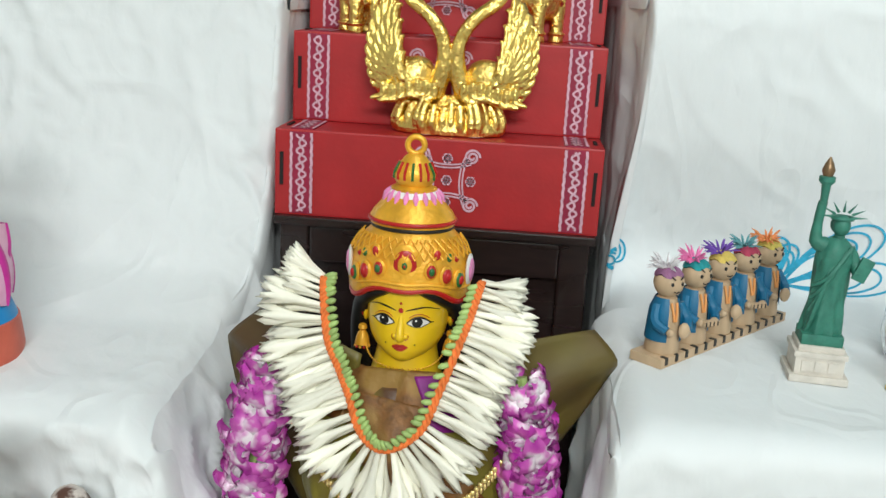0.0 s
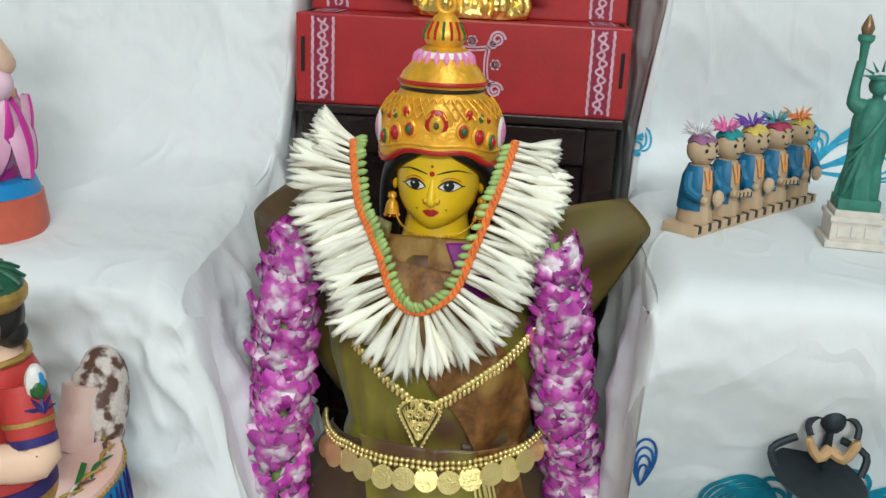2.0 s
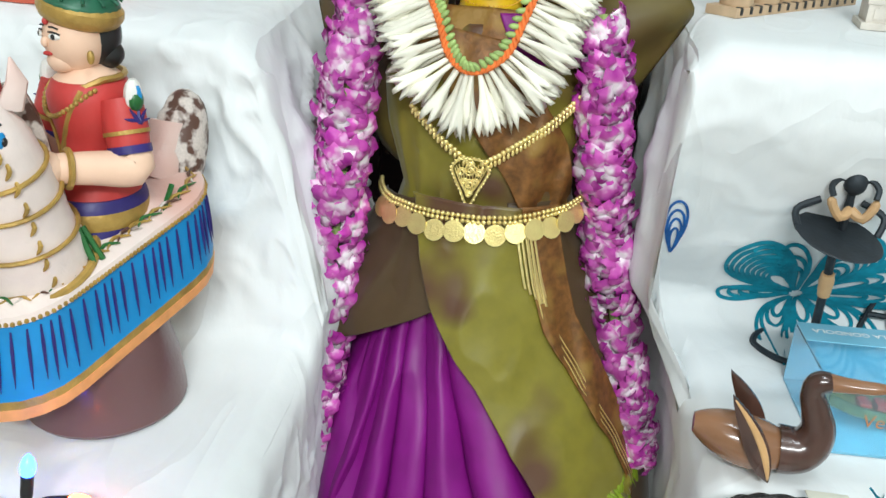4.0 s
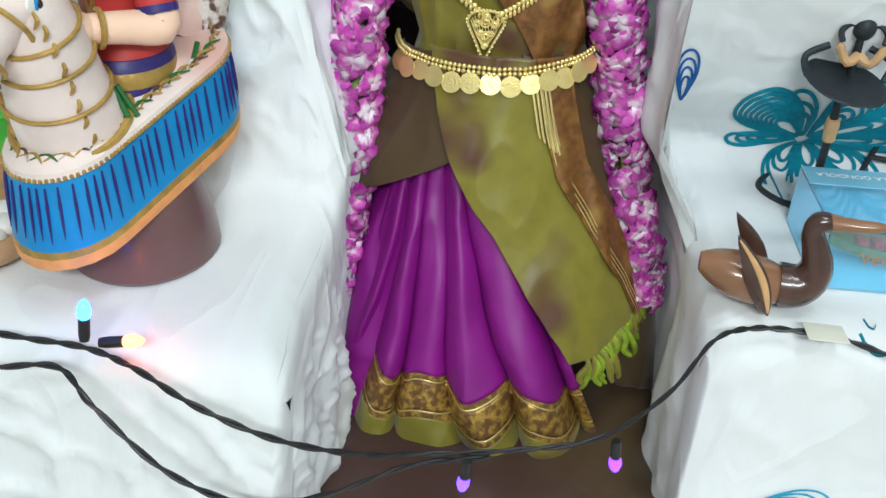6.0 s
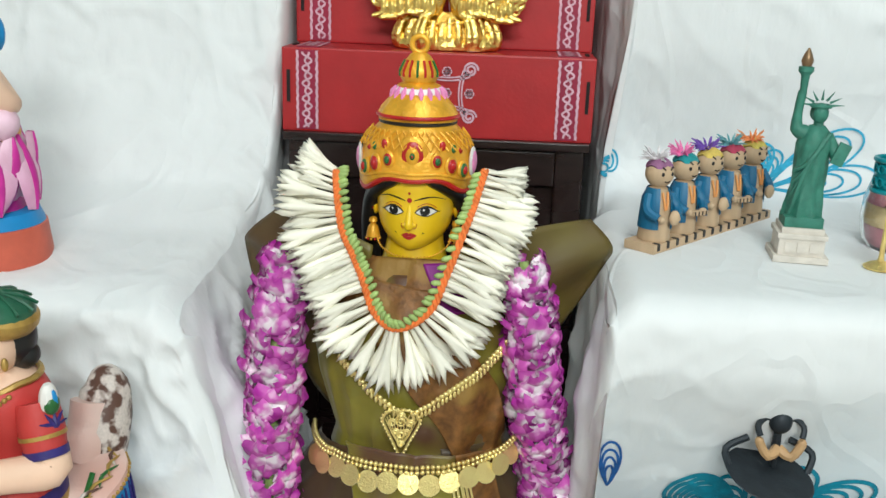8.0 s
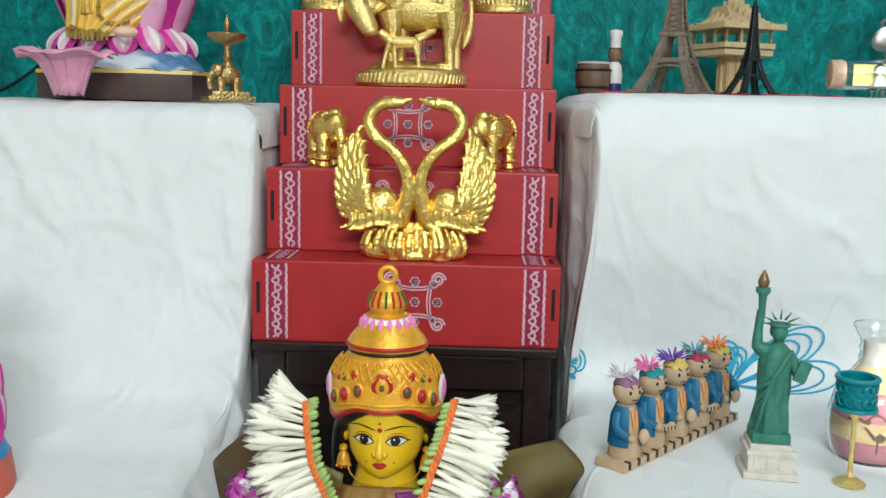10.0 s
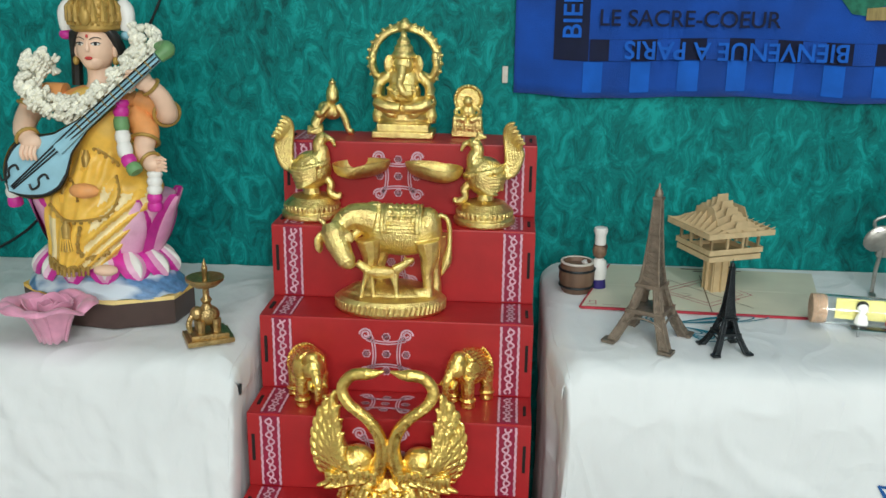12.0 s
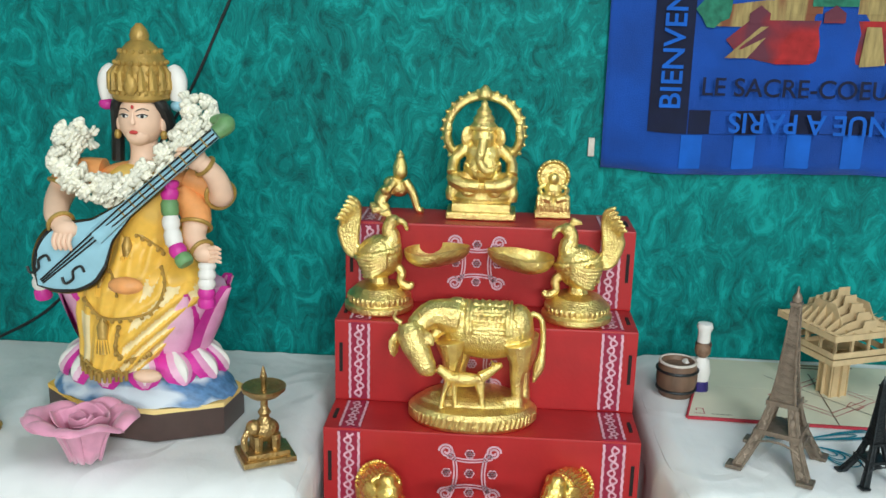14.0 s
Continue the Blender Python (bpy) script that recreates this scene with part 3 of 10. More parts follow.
    disc(0, 0.6235, 0.0015, 0.0015, 0.0009, R)
    ball(bm, c + Vector((-0.003, -0.0455, 0.646)), (0.0105, 0.006, 0.0062), R, 12)
    # crown with its wavy front rim
    n, rings = 48, []
    prof = [(r * 0.95, z) for r, z in ((0.0655, 0.0), (0.069, 0.006), (0.068, 0.014), (0.0675, 0.030), (0.064, 0.046), (0.056, 0.060), (0.0475, 0.068), (0.0455, 0.071), (0.047, 0.075), (0.045, 0.078))]
    for j, (r, h) in enumerate(prof):
        fade = max(0, 1 - j / 4)
        rings.append([c + Vector((r * math.cos(a), r * 0.86 * math.sin(a), 0.626 + h + fade * (0.016 * max(0, -math.sin(a)) ** 3 + 0.003 * math.cos(a * 6)))) for a in (2 * math.pi * i / n for i in range(n))])
    skin(bm, rings, C)
    for k in (0, 1):
        loop = [p * 1.0 for p in rings[k * 2]]
        tube(bm, loop + [loop[0]], 0.0032 - k * 0.0012, 8, N if k == 0 else C)
    lathe(bm, [(0.040, 0.698), (0.0445, 0.7035), (0.0455, 0.7070), (0.042, 0.714), (0.034, 0.723), (0.028, 0.730)], c, 40, C, 1, 0.9)
    tube(bm, [c + Vector((0.0456 * math.cos(a), 0.0412 * math.sin(a), 0.7055)) for a in np.linspace(0, 2 * math.pi, 41)], 0.0022, 8, N)
    tube(bm, [c + Vector((0.0425 * math.cos(a), 0.038 * math.sin(a), 0.6985)) for a in np.linspace(0, 2 * math.pi, 41)], 0.0022, 8, H)
    lathe(bm, [(0.0300, 0.724), (0.0275, 0.733), (0.024, 0.737)], c, 40, W, 1, 0.9)
    for k in range(18):
        a = 2 * math.pi * k / 18
        d = Vector((math.cos(a), 0.9 * math.sin(a), 0))
        tube(bm, [c + d * 0.0255 + Vector((0, 0, 0.7365)), c + d * 0.0290 + Vector((0, 0, 0.7305)), c + d * 0.0325 + Vector((0, 0, 0.7240))], [0.0012, 0.0034, 0.0012], 7, P)
    lathe(bm, [(0.024, 0.734), (0.0245, 0.738), (0.018, 0.741), (0.0215, 0.747), (0.0225, 0.752), (0.018, 0.762), (0.011, 0.771), (0.007, 0.774)], c, 28, C, 1, 0.95)
    for k in range(9):
        a = -math.pi * k / 8
        tube(bm, [c + Vector((r * math.cos(a), r * math.sin(a) * 0.95, z)) for r, z in ((0.0225, 0.748), (0.0222, 0.755), (0.0165, 0.7655))], 0.0015, 6, (R, G, N)[k % 3])
    tube(bm, [c + Vector((0.0088 * math.cos(a), 0, 0.7825 + 0.0088 * math.sin(a))) for a in np.linspace(0, 2 * math.pi, 25)], 0.0032, 10, C)
    # crown jewels: a large middle drop and pairs beside it
    def jewel(ang, z, s, mats):
        r = 0.0648 if z < 0.665 else 0.059
        q = c + Vector((r * math.sin(ang), -r * 0.86 * math.cos(ang), z))
        rot = Matrix.Rotation(ang, 3, "Z")
        for k, mi in enumerate(mats):
            f = 1 - k * 0.27
            ball(bm, q + rot @ Vector((0, -0.0016 * k, 0)), (s * f, 0.003, s * 1.3 * f), mi, 14, rot)
    jewel(0, 0.667, 0.017, (C, N, C, G, R))
    for s in (-1, 1):
        jewel(s * 0.42, 0.662, 0.0075, (C, R, G))
        jewel(s * 0.70, 0.656, 0.0085, (C, N, R))
        jewel(s * 0.98, 0.650, 0.0085, (C, G, R))
        jewel(s * 0.55, 0.678, 0.0055, (C, R))
        jewel(s * 0.80, 0.674, 0.0050, (C, G))
        jewel(s * 1.38, 0.656, 0.0135, (W, P))
        jewel(s * 0.98, 0.672, 0.0045, (C, R))
    # lattice relief on the upper crown
    for k in range(-9, 10):
        for d in (-1, 1):
            tube(bm, [c + Vector((r * math.sin(k * 0.16 + d * t * 0.22), -r * 0.87 * math.cos(k * 0.16 + d * t * 0.22), z)) for t, r, z in ((0, 0.0645, 0.673), (0.5, 0.0588, 0.683), (1, 0.051, 0.692))], 0.0009, 5, C)
    # the hidden frame that carries the dress
    lathe(bm, [(0.028, -0.16), (0.028, 0.51)], c, 12, H)
    lathe(bm, [(0.10, -0.199), (0.10, -0.17), (0.03, -0.155)], c, 20, H)
    return mesh_thing("goddess_doll", bm, [M_YELLOW, M_HAIR, M_WHITE, M_REDEN, M_PINK, M_GREENEN, M_CROWN, M_REDEN], Matrix(),
                      "yellow-faced goddess doll with a jewelled golden crown", "doll")


goddess()

# the dress: one body surface that the layers follow
DZ = [-0.196, -0.10, 0.0, 0.15, 0.25, 0.33, 0.40, 0.46, 0.52, 0.56]
DX = [0.030, 0.030, 0.032, 0.020, 0.012, 0.012, 0.008, 0.004, 0.002, 0.002]
DW = [0.215, 0.200, 0.182, 0.150, 0.122, 0.100, 0.120, 0.124, 0.098, 0.050]
DF = [0.870, 0.890, 0.925, 0.985, 1.015, 1.035, 1.040, 1.050, 1.078, 1.10]
DD = [0.14, 0.14, 0.13, 0.12, 0.10, 0.075, 0.08, 0.08, 0.07, 0.045]


def dress_at(s, z, off=0.0, pleat=0.0, freq=9.0):
    a = s * math.pi / 2
    w, f, d = interp(z, DZ, DW), interp(z, DZ, DF), interp(z, DZ, DD)
    x = interp(z, DZ, DX) + (w + off) * math.sin(a)
    y = f + d * (1 - math.cos(a)) - off * math.cos(a)
    fold = pleat * math.sin(freq * s + 2.2 * math.sin(z * 6 + s))
    q = Vector((x, y, z))
    soft = noise.noise(Vector((s * 2.3, z * 7, off * 90))) * 0.007 + noise.noise(Vector((s * 7 + z * 9, z * 5, 3))) * 0.0025
    crease = max(0, 0.30 - abs(noise.noise(Vector((s * 2.6 + z * 5, z * 9 - s * 3, off * 50 + 7))))) * 0.013
    return Vector((x, y - fold - soft - crease, z))


def panel(name, material, parent, left, right, top, bottom, off, pleat=0.0, freq=9.0, ns=60, nz=60, label="", thick=0.0012):
    """A cloth panel on the dress; its four edges are functions of 0..1."""
    bm = bm_new()
    rows = []
    for j in range(nz + 1):
        v = j / nz
        row = []
        for i in range(ns + 1):
            u = i / ns
            z = top(u) + (bottom(u) - top(u)) * v
            s = left(v) + (right(v) - left(v)) * u
            grow = min(1, v * 2.2)
            row.append(dress_at(s, z, off, pleat * grow, freq))
        rows.append(row)
    skin(bm, rows, closed=False)
    ob = part(name, bm, material, parent, label)
    sol = ob.modifiers.new("thickness", "SOLIDIFY")
    sol.thickness, sol.offset = thick, -1
    return ob


dress = thing("silk_saree", 0.03, 1.0, FLOOR_Z, label="olive and purple silk saree with gold brocade borders on the doll", category="saree")
dress.matrix_basis = Matrix()
lin = lambda a, b: (lambda t: a + (b - a) * t)
panel("bodice", M_OLIVE, dress, lin(-1.0, -1.0), lin(1.0, 1.0), lambda u: 0.528 - 0.02 * abs(u - 0.5), lambda u: 0.305, 0.0)
def fan(name, material, v0, v1, nz, label=""):
    """A band of the skirt, whose pleats fan out from the waist; v runs from the waist down to the hem."""
    bm = bm_new()
    rows = []
    n = 3.3
    for j in range(nz + 1):
        v = v0 + (v1 - v0) * j / nz
        row = []
        for i in range(241):
            u = i / 240
            ph = 2 * math.pi * n * (u ** 1.12) + 0.9 + 1.9 * noise.noise(Vector((u * 2.4, v * 1.6, 9))) + 0.7 * noise.noise(Vector((u * 6, v * 4, 2)))
            wave = 2 * abs(math.sin(ph * 0.8)) ** 0.55 - 1 + 0.10 * math.sin(ph * 2.3 + 1 + v)
            g = min(1, v * 1.25 + 0.08)
            s = (-0.62 + 0.62 * u) * (1 - v) + (-1.06 + 1.78 * u) * v + 0.020 * g * math.cos(ph)
            z = 0.245 - 0.438 * v - 0.010 * g * math.sin(ph + 0.8) * (1 - max(0, v - 0.9) * 9)
            p = dress_at(s, z, -0.009)
            p.y -= (0.023 + 0.008 * math.sin(u * 9)) * g * wave + 0.014 * g * noise.noise(Vector((u * 6 + v * 2, v * 2.6, 4)))
            row.append(p)
        rows.append(row)
    skin(bm, rows, closed=False)
    ob = part(name, bm, material, dress, label)
    sol = ob.modifiers.new("thickness", "SOLIDIFY")
    sol.thickness, sol.offset = 0.0012, -1


panel("inner_fold", M_PURPLE, dress, lin(-1.0, -1.05), lin(-0.35, -0.45), lambda u: 0.25, lambda u: -0.185, -0.016, 0.007, 14)
for v in bpy.data.objects["inner_fold"].data.vertices:
    v.co.x -= 0.030 * min(1, max(0, (0.25 - v.co.z) / 0.2)) * min(1, max(0, -v.co.x / 0.12))
fan("pleated_skirt", M_PURPLE, 0.0, 0.72, 60, "purple silk skirt with deep pleats")
for v0, v1 in ((0.719, 0.737), (0.7428, 0.836), (0.8418, 0.86)):
    fan("brocade_border", M_ZARI, v0, v1, 8, "gold brocade border band")
for v0 in (0.7368, 0.8358):
    fan("gold_line", M_JEWEL, v0, v0 + 0.0062, 2)
fan("hem", M_OLIVE, 0.859, 1.0, 14)
panel("back_panel", M_OLIVE2, dress, lin(-1.0, -1.08), lin(-0.05, -0.12), lambda u: 0.316 + 0.018 * u, lambda u: 0.082 + 0.135 * u ** 1.35, 0.010, 0.004, 7)
# the loose olive silk at the sides flares behind the garlands
for v in bpy.data.objects["back_panel"].data.vertices:
    v.co.x -= 0.050 * min(1, max(0, (0.34 - v.co.z) / 0.16)) * min(1, max(0, -v.co.x / 0.12)) ** 1.5
panel("side_panel", M_OLIVE2, dress, lin(0.2, 0.50), lin(1.0, 1.0), lambda u: 0.335, lambda u: -0.10 - 0.06 * u, 0.005, 0.006, 9)
for v in bpy.data.objects["side_panel"].data.vertices:
    k = min(1, max(0, (0.34 - v.co.z) / 0.16)) * min(1, max(0, v.co.x / 0.16)) ** 1.5
    v.co.x += 0.040 * k
    v.co.y += 0.045 * k
# the front end of the saree, whose left edge runs aslant
sl = lambda v: interp(v, [0, 0.16, 0.34, 0.49, 0.58, 0.76, 1.0], [-0.44, -0.32, -0.20, -0.06, 0.04, 0.18, 0.37])
ge = lambda v: interp(v, [0, 0.14, 0.39, 0.59, 0.78, 1.0], [0.27, 0.30, 0.36, 0.52, 0.70, 0.86])
panel("front_panel", M_OLIVE, dress, sl, lambda v: ge(v) + 0.05, lambda u: 0.336, lambda u: -0.024 - 0.010 * u, 0.019, 0.004, 6, 70, 90, "olive silk front panel with a slanting edge")
panel("gold_edge", M_ZARIBROWN, dress, ge, lambda v: min(0.99, ge(v) + 0.26 - 0.12 * v), lambda u: 0.338, lambda u: -0.028 + 0.030 * u, 0.0225, 0.003, 30, 40, 80, "brown and gold brocade edge")
for k in range(5):
    panel("gold_stripe", M_JEWEL, dress, lin(0.23 + 0.026 * k, 0.28 + 0.026 * k), lin(0.243 + 0.026 * k, 0.293 + 0.026 * k), lambda u: 0.314, lambda u, kk=k: 0.245 - 0.006 * kk, 0.0242, 0, 6, 3, 26)
for k in range(3):
    panel("gold_line", M_JEWEL, dress, lambda v, kk=k: ge(v * 0.96 + 0.02) + 0.012 + 0.022 * kk, lambda v, kk=k: ge(v * 0.96 + 0.02) + 0.018 + 0.022 * kk, lambda u: 0.33, lambda u: -0.015, 0.0238, 0, 6, 2, 90)
panel("shoulder_drape", M_ZARIBROWN, dress, lambda v: interp(v, [0, 1], [-0.45, 0.36]), lambda v: interp(v, [0, 1], [0.12, 0.92]), lambda u: 0.526 - 0.012 * u, lambda u: 0.312, 0.007, 0.0045, 20, 60, 60, "brown and gold brocade folds across the chest")
panel("collar_fold", M_ZARIBROWN, dress, lin(-0.85, -0.85), lin(0.85, 0.85), lambda u: 0.546 - 0.010 * abs(u - 0.5), lambda u: 0.490, 0.004, 0.002, 14, 40, 14)
panel("neck_fold", M_PURPLE, dress, lin(0.10, 0.20), lin(0.75, 0.5), lambda u: 0.541, lambda u: 0.490, 0.009, 0.002, 9, 20, 16)


def sleeve(s, tip):
    """A stiff flap of silk that stands out at the shoulder."""
    bm = bm_new()
    rows = []
    for j in range(17):
        v = j / 16
        a = Vector((s * 0.045, 1.10, 0.555)).lerp(Vector((s * 0.07, 1.10, 0.345)), v)
        b = smooth_path(tip, 4)
        k = v * (len(b) - 1)
        e = b[int(k)].lerp(b[min(int(k) + 1, len(b) - 1)], k - int(k))
        row = []
        for i in range(25):
            u = i / 24
            p = a.lerp(e, u)
            p.y -= 0.012 * math.sin(u * 3.1) + 0.006 * math.sin(v * 13 + u * 5) * u
            p.z += 0.010 * math.sin(u * 3.1) * (1 - v)
            row.append(p)
        rows.append(row)
    skin(bm, rows, closed=False)
    ob = part("sleeve", bm, M_SLEEVE, dress)
    sol = ob.modifiers.new("thickness", "SOLIDIFY")
    sol.thickness = 0.002


sleeve(-1, [Vector((-0.176, 1.165, 0.572)), Vector((-0.208, 1.17, 0.545)), Vector((-0.214, 1.17, 0.522)), Vector((-0.185, 1.16, 0.45)), Vector((-0.12, 1.13, 0.36))])
sleeve(1, [Vector((0.205, 1.15, 0.584)), Vector((0.232, 1.15, 0.556)), Vector((0.222, 1.15, 0.525)), Vector((0.185, 1.15, 0.465)), Vector((0.12, 1.13, 0.36))])
rng = random.Random(4)
for k in range(42):
    s0 = 0.46 + 0.52 * k / 41
    p0 = dress_at(s0, -0.022 + 0.055 * (k / 41) ** 1.5, 0.012)
    d = Vector((rng.uniform(-0.004, 0.030), rng.uniform(-0.012, 0.002), -rng.uniform(0.030, 0.055)))
    bm = bm_new()
    tube(bm, smooth_path([p0, p0 + d * 0.35 + Vector((0.006, -0.004, 0.004)), p0 + d * 0.7 + Vector((rng.uniform(-0.008, 0.008), -0.004, 0)), p0 + d], 4),
         [0.0012, 0.0022, 0.0030, 0.0036, 0.0042, 0.0046, 0.0048, 0.0048, 0.0046, 0.0044, 0.0040, 0.0034, 0.0016], 7)
    part("tassel", bm, M_TASSEL if k % 3 else M_OLIVE, dress)
# loose end of the saree, heaped on the floor
bm = bm_new()
rows = []
for j in range(40):
    v = j / 39
    rows.append([Vector((-0.21 + 0.58 * u, 0.70 + 0.52 * v + 0.02 * math.sin(u * 9), FLOOR_Z + 0.005 + (0.045 * math.sin(min(1, v * 3) * 1.57) + 0.03 * v) * (0.75 + 0.5 * noise.noise(Vector((u * 6, v * 4, 0)))) * min(1, 6 * u * (1 - u) + 0.05))) for u in np.linspace(0, 1, 60)])
skin(bm, rows, closed=False)
part("trailing_end", bm, M_OLIVE2, dress)

# ---- jewellery ----
belt = thing("waist_belt", 0.012, 1.0, 0.325, label="gold bead waist belt hung with coin discs", category="belt")
belt.matrix_basis = Matrix()


def belt_at(s, dz=0.0, off=0.026):
    z = 0.342 - 0.018 * math.cos(s * 1.45) + 0.012 * s + dz
    return dress_at(s, z, off)


for row in range(2):
    bm = bm_new()
    for k in range(64):
        s = -0.95 + 1.9 * k / 63
        ball(bm, belt_at(s, -0.0056 * row), 0.0029, 0, 7)
    tagged(part("bead_strand", bm, M_JEWEL, belt), kind="stuff")
for k in range(13):
    s = -0.68 + 1.36 * k / 12
    p = belt_at(s, -0.0175 - 0.002 * math.sin(k * 2), 0.0272 + 0.0012 * (k % 2))
    bm = bm_new()
    m = Matrix.Rotation(s * 1.2, 3, "Z") @ Matrix.Rotation(radians(72 + 7 * math.sin(k * 3)), 3, "X")
    lathe(bm, [(0.001, -0.0018), (0.006, -0.0016), (0.007, -0.0006), (0.0112, -0.0006), (0.0120, -0.0013), (0.0128, -0.0006), (0.0128, 0.0006), (0.001, 0.0008)], p, 18, 0, 1, 1, m)
    part("coin", bm, M_JEWEL, belt)

neck = thing("pendant_necklace", 0, 1.0, 0.40, label="gold necklace with a filigree leaf pendant", category="necklace")
neck.matrix_basis = Matrix()
chain = [dress_at(-0.40 + 0.36 * t, 0.435 - 0.055 * t, 0.014) for t in np.linspace(0, 1, 16)] + [dress_at(0.02 + 0.55 * t, 0.382 + 0.075 * t, 0.016) for t in np.linspace(0, 1, 26)]
bm = bm_new()
for k, p in enumerate(chain):
    ball(bm, p, (0.0034, 0.0024, 0.0034), 0, 7)
    ball(bm, p + Vector((0.001, 0, -0.0065)), (0.0022, 0.002, 0.0040), 0, 6)
tagged(part("chain", bm, M_JEWEL, neck), kind="stuff")
pc = dress_at(-0.05, 0.362, 0.017)
bm = bm_new()
outline = [(0, 0.026), (0.013, 0.024), (0.021, 0.014), (0.017, 0.002), (0.011, -0.010), (0.004, -0.026), (0, -0.032), (-0.004, -0.026), (-0.011, -0.010), (-0.017, 0.002), (-0.021, 0.014), (-0.013, 0.024), (0, 0.026)]
tube(bm, smooth_path([pc + Vector((a, 0, b)) for a, b in outline], 4), 0.0016, 6)
for cx, cz, r in ((0, 0.012, 0.008), (-0.010, 0.010, 0.005), (0.010, 0.010, 0.005), (0, -0.004, 0.006), (-0.006, -0.001, 0.004), (0.006, -0.001, 0.004), (0, -0.016, 0.004), (0, 0.020, 0.004)):
    tube(bm, [pc + Vector((cx + a, -0.001, cz + b)) for a, b in curl(0, 0, r, 1.8, 20)], 0.0012, 6)
for p in smooth_path([pc + Vector((a * 1.06, -0.0008, b * 1.05)) for a, b in outline], 3):
    ball(bm, p, 0.0016, 0, 6)
for k in range(11):
    a = -1.35 + 0.27 * k
    tube(bm, [pc + Vector((0, -0.0006, -0.020)), pc + Vector((0.010 * math.sin(a), -0.0012, -0.004)), pc + Vector((0.018 * math.sin(a), -0.0006, 0.012 + 0.010 * math.cos(a)))], 0.0006, 5)
part("pendant", bm, M_JEWEL, neck, "filigree leaf pendant")

# ---- garlands ----
M_BUD = mat("tuberose_petal", (0.90, 0.875, 0.74), 0.5, vary=0.06, scale=50, bump=0.15, island=True)
M_BUDGREEN = mat("green_flower_stem", (0.36, 0.50, 0.16), 0.5, vary=0.2, scale=90, island=True)
M_ORANGE = mat("orange_yarn", (0.85, 0.20, 0.04), 0.8, vary=0.2, scale=120, bump=0.6, bscale=500)


def bud_mesh(kind, seed):
    """A tuberose: a slim tube that swells into a club, closed or opening into petals."""
    r = random.Random(seed)
    bm = bm_new()
    L = 0.058
    bend = r.uniform(-0.007, 0.007)
    pts = [Vector((bend * (t ** 2), bend * 0.5 * t * t, L * t)) for t in np.linspace(0, 1, 9)]
    n = 6 if kind else 4
    ph = r.random() * 6
    rings = []
    for p, q, lobe in zip(pts, (0.0021, 0.0026, 0.0030, 0.0034, 0.0044, 0.0062, 0.0080, 0.0094 if kind else 0.0078, 0.0104 if kind else 0.0050), (0, 0, 0, 0, 0.05, 0.14, 0.24, 0.34, 0.42)):
        ring = []
        for i in range(18):
            a = 2 * math.pi * i / 18
            f = math.cos(n * a + ph)
            ring.append(p + Vector((math.cos(a), math.sin(a), 0)) * q * (1 + lobe * f) + Vector((0, 0, 0.016 * lobe * f)))
        rings.append(ring)
    rings.append([pts[8].lerp(v, 0.35) - Vector((0, 0, 0.007)) for v in rings[-1]])
    skin(bm, rings)
    me = bpy.data.meshes.new("bud")
    bm.to_mesh(me)
    bm.free()
    me.materials.append(M_BUD)
    me.polygons.foreach_set("use_smooth", [True] * len(me.polygons))
    return me


BUDS = [bud_mesh(k % 2, k) for k in range(6)]
gar = thing("tuberose_garland", 0, 1.05, 0.45, label="white tuberose garland bound with orange yarn round the neck", category="garland")
gar.matrix_basis = Matrix()
cord = smooth_path([Vector(p) for p in ((-0.083, 1.078, 0.646), (-0.081, 1.070, 0.626), (-0.073, 1.055, 0.587), (-0.059, 1.046, 0.560), (-0.047, 1.038, 0.536), (-0.031, 1.026, 0.500),
                                        (-0.005, 1.018, 0.486), (0.028, 1.026, 0.506), (0.045, 1.038, 0.546), (0.063, 1.053, 0.597), (0.072, 1.064, 0.625), (0.080, 1.075, 0.655))], 8)
bm = bm_new()
for ph in (0, 2.1, 4.2):
    pts = []
    for k in range(len(cord) * 3 - 2):
        p = cord[k // 3].lerp(cord[min(k // 3 + 1, len(cord) - 1)], (k % 3) / 3)
        pts.append(p + Vector((math.cos(k * 0.55 + ph), -0.6 * math.sin(k * 0.55 + ph), 0)) * 0.0026 + Vector((0, -0.003, 0)))
    tube(bm, pts, 0.0024, 7)
part("yarn_cord", bm, M_ORANGE, gar, "twisted orange yarn")
mid = Vector((0.008, 1.05, 0.60))
rng = random.Random(11)
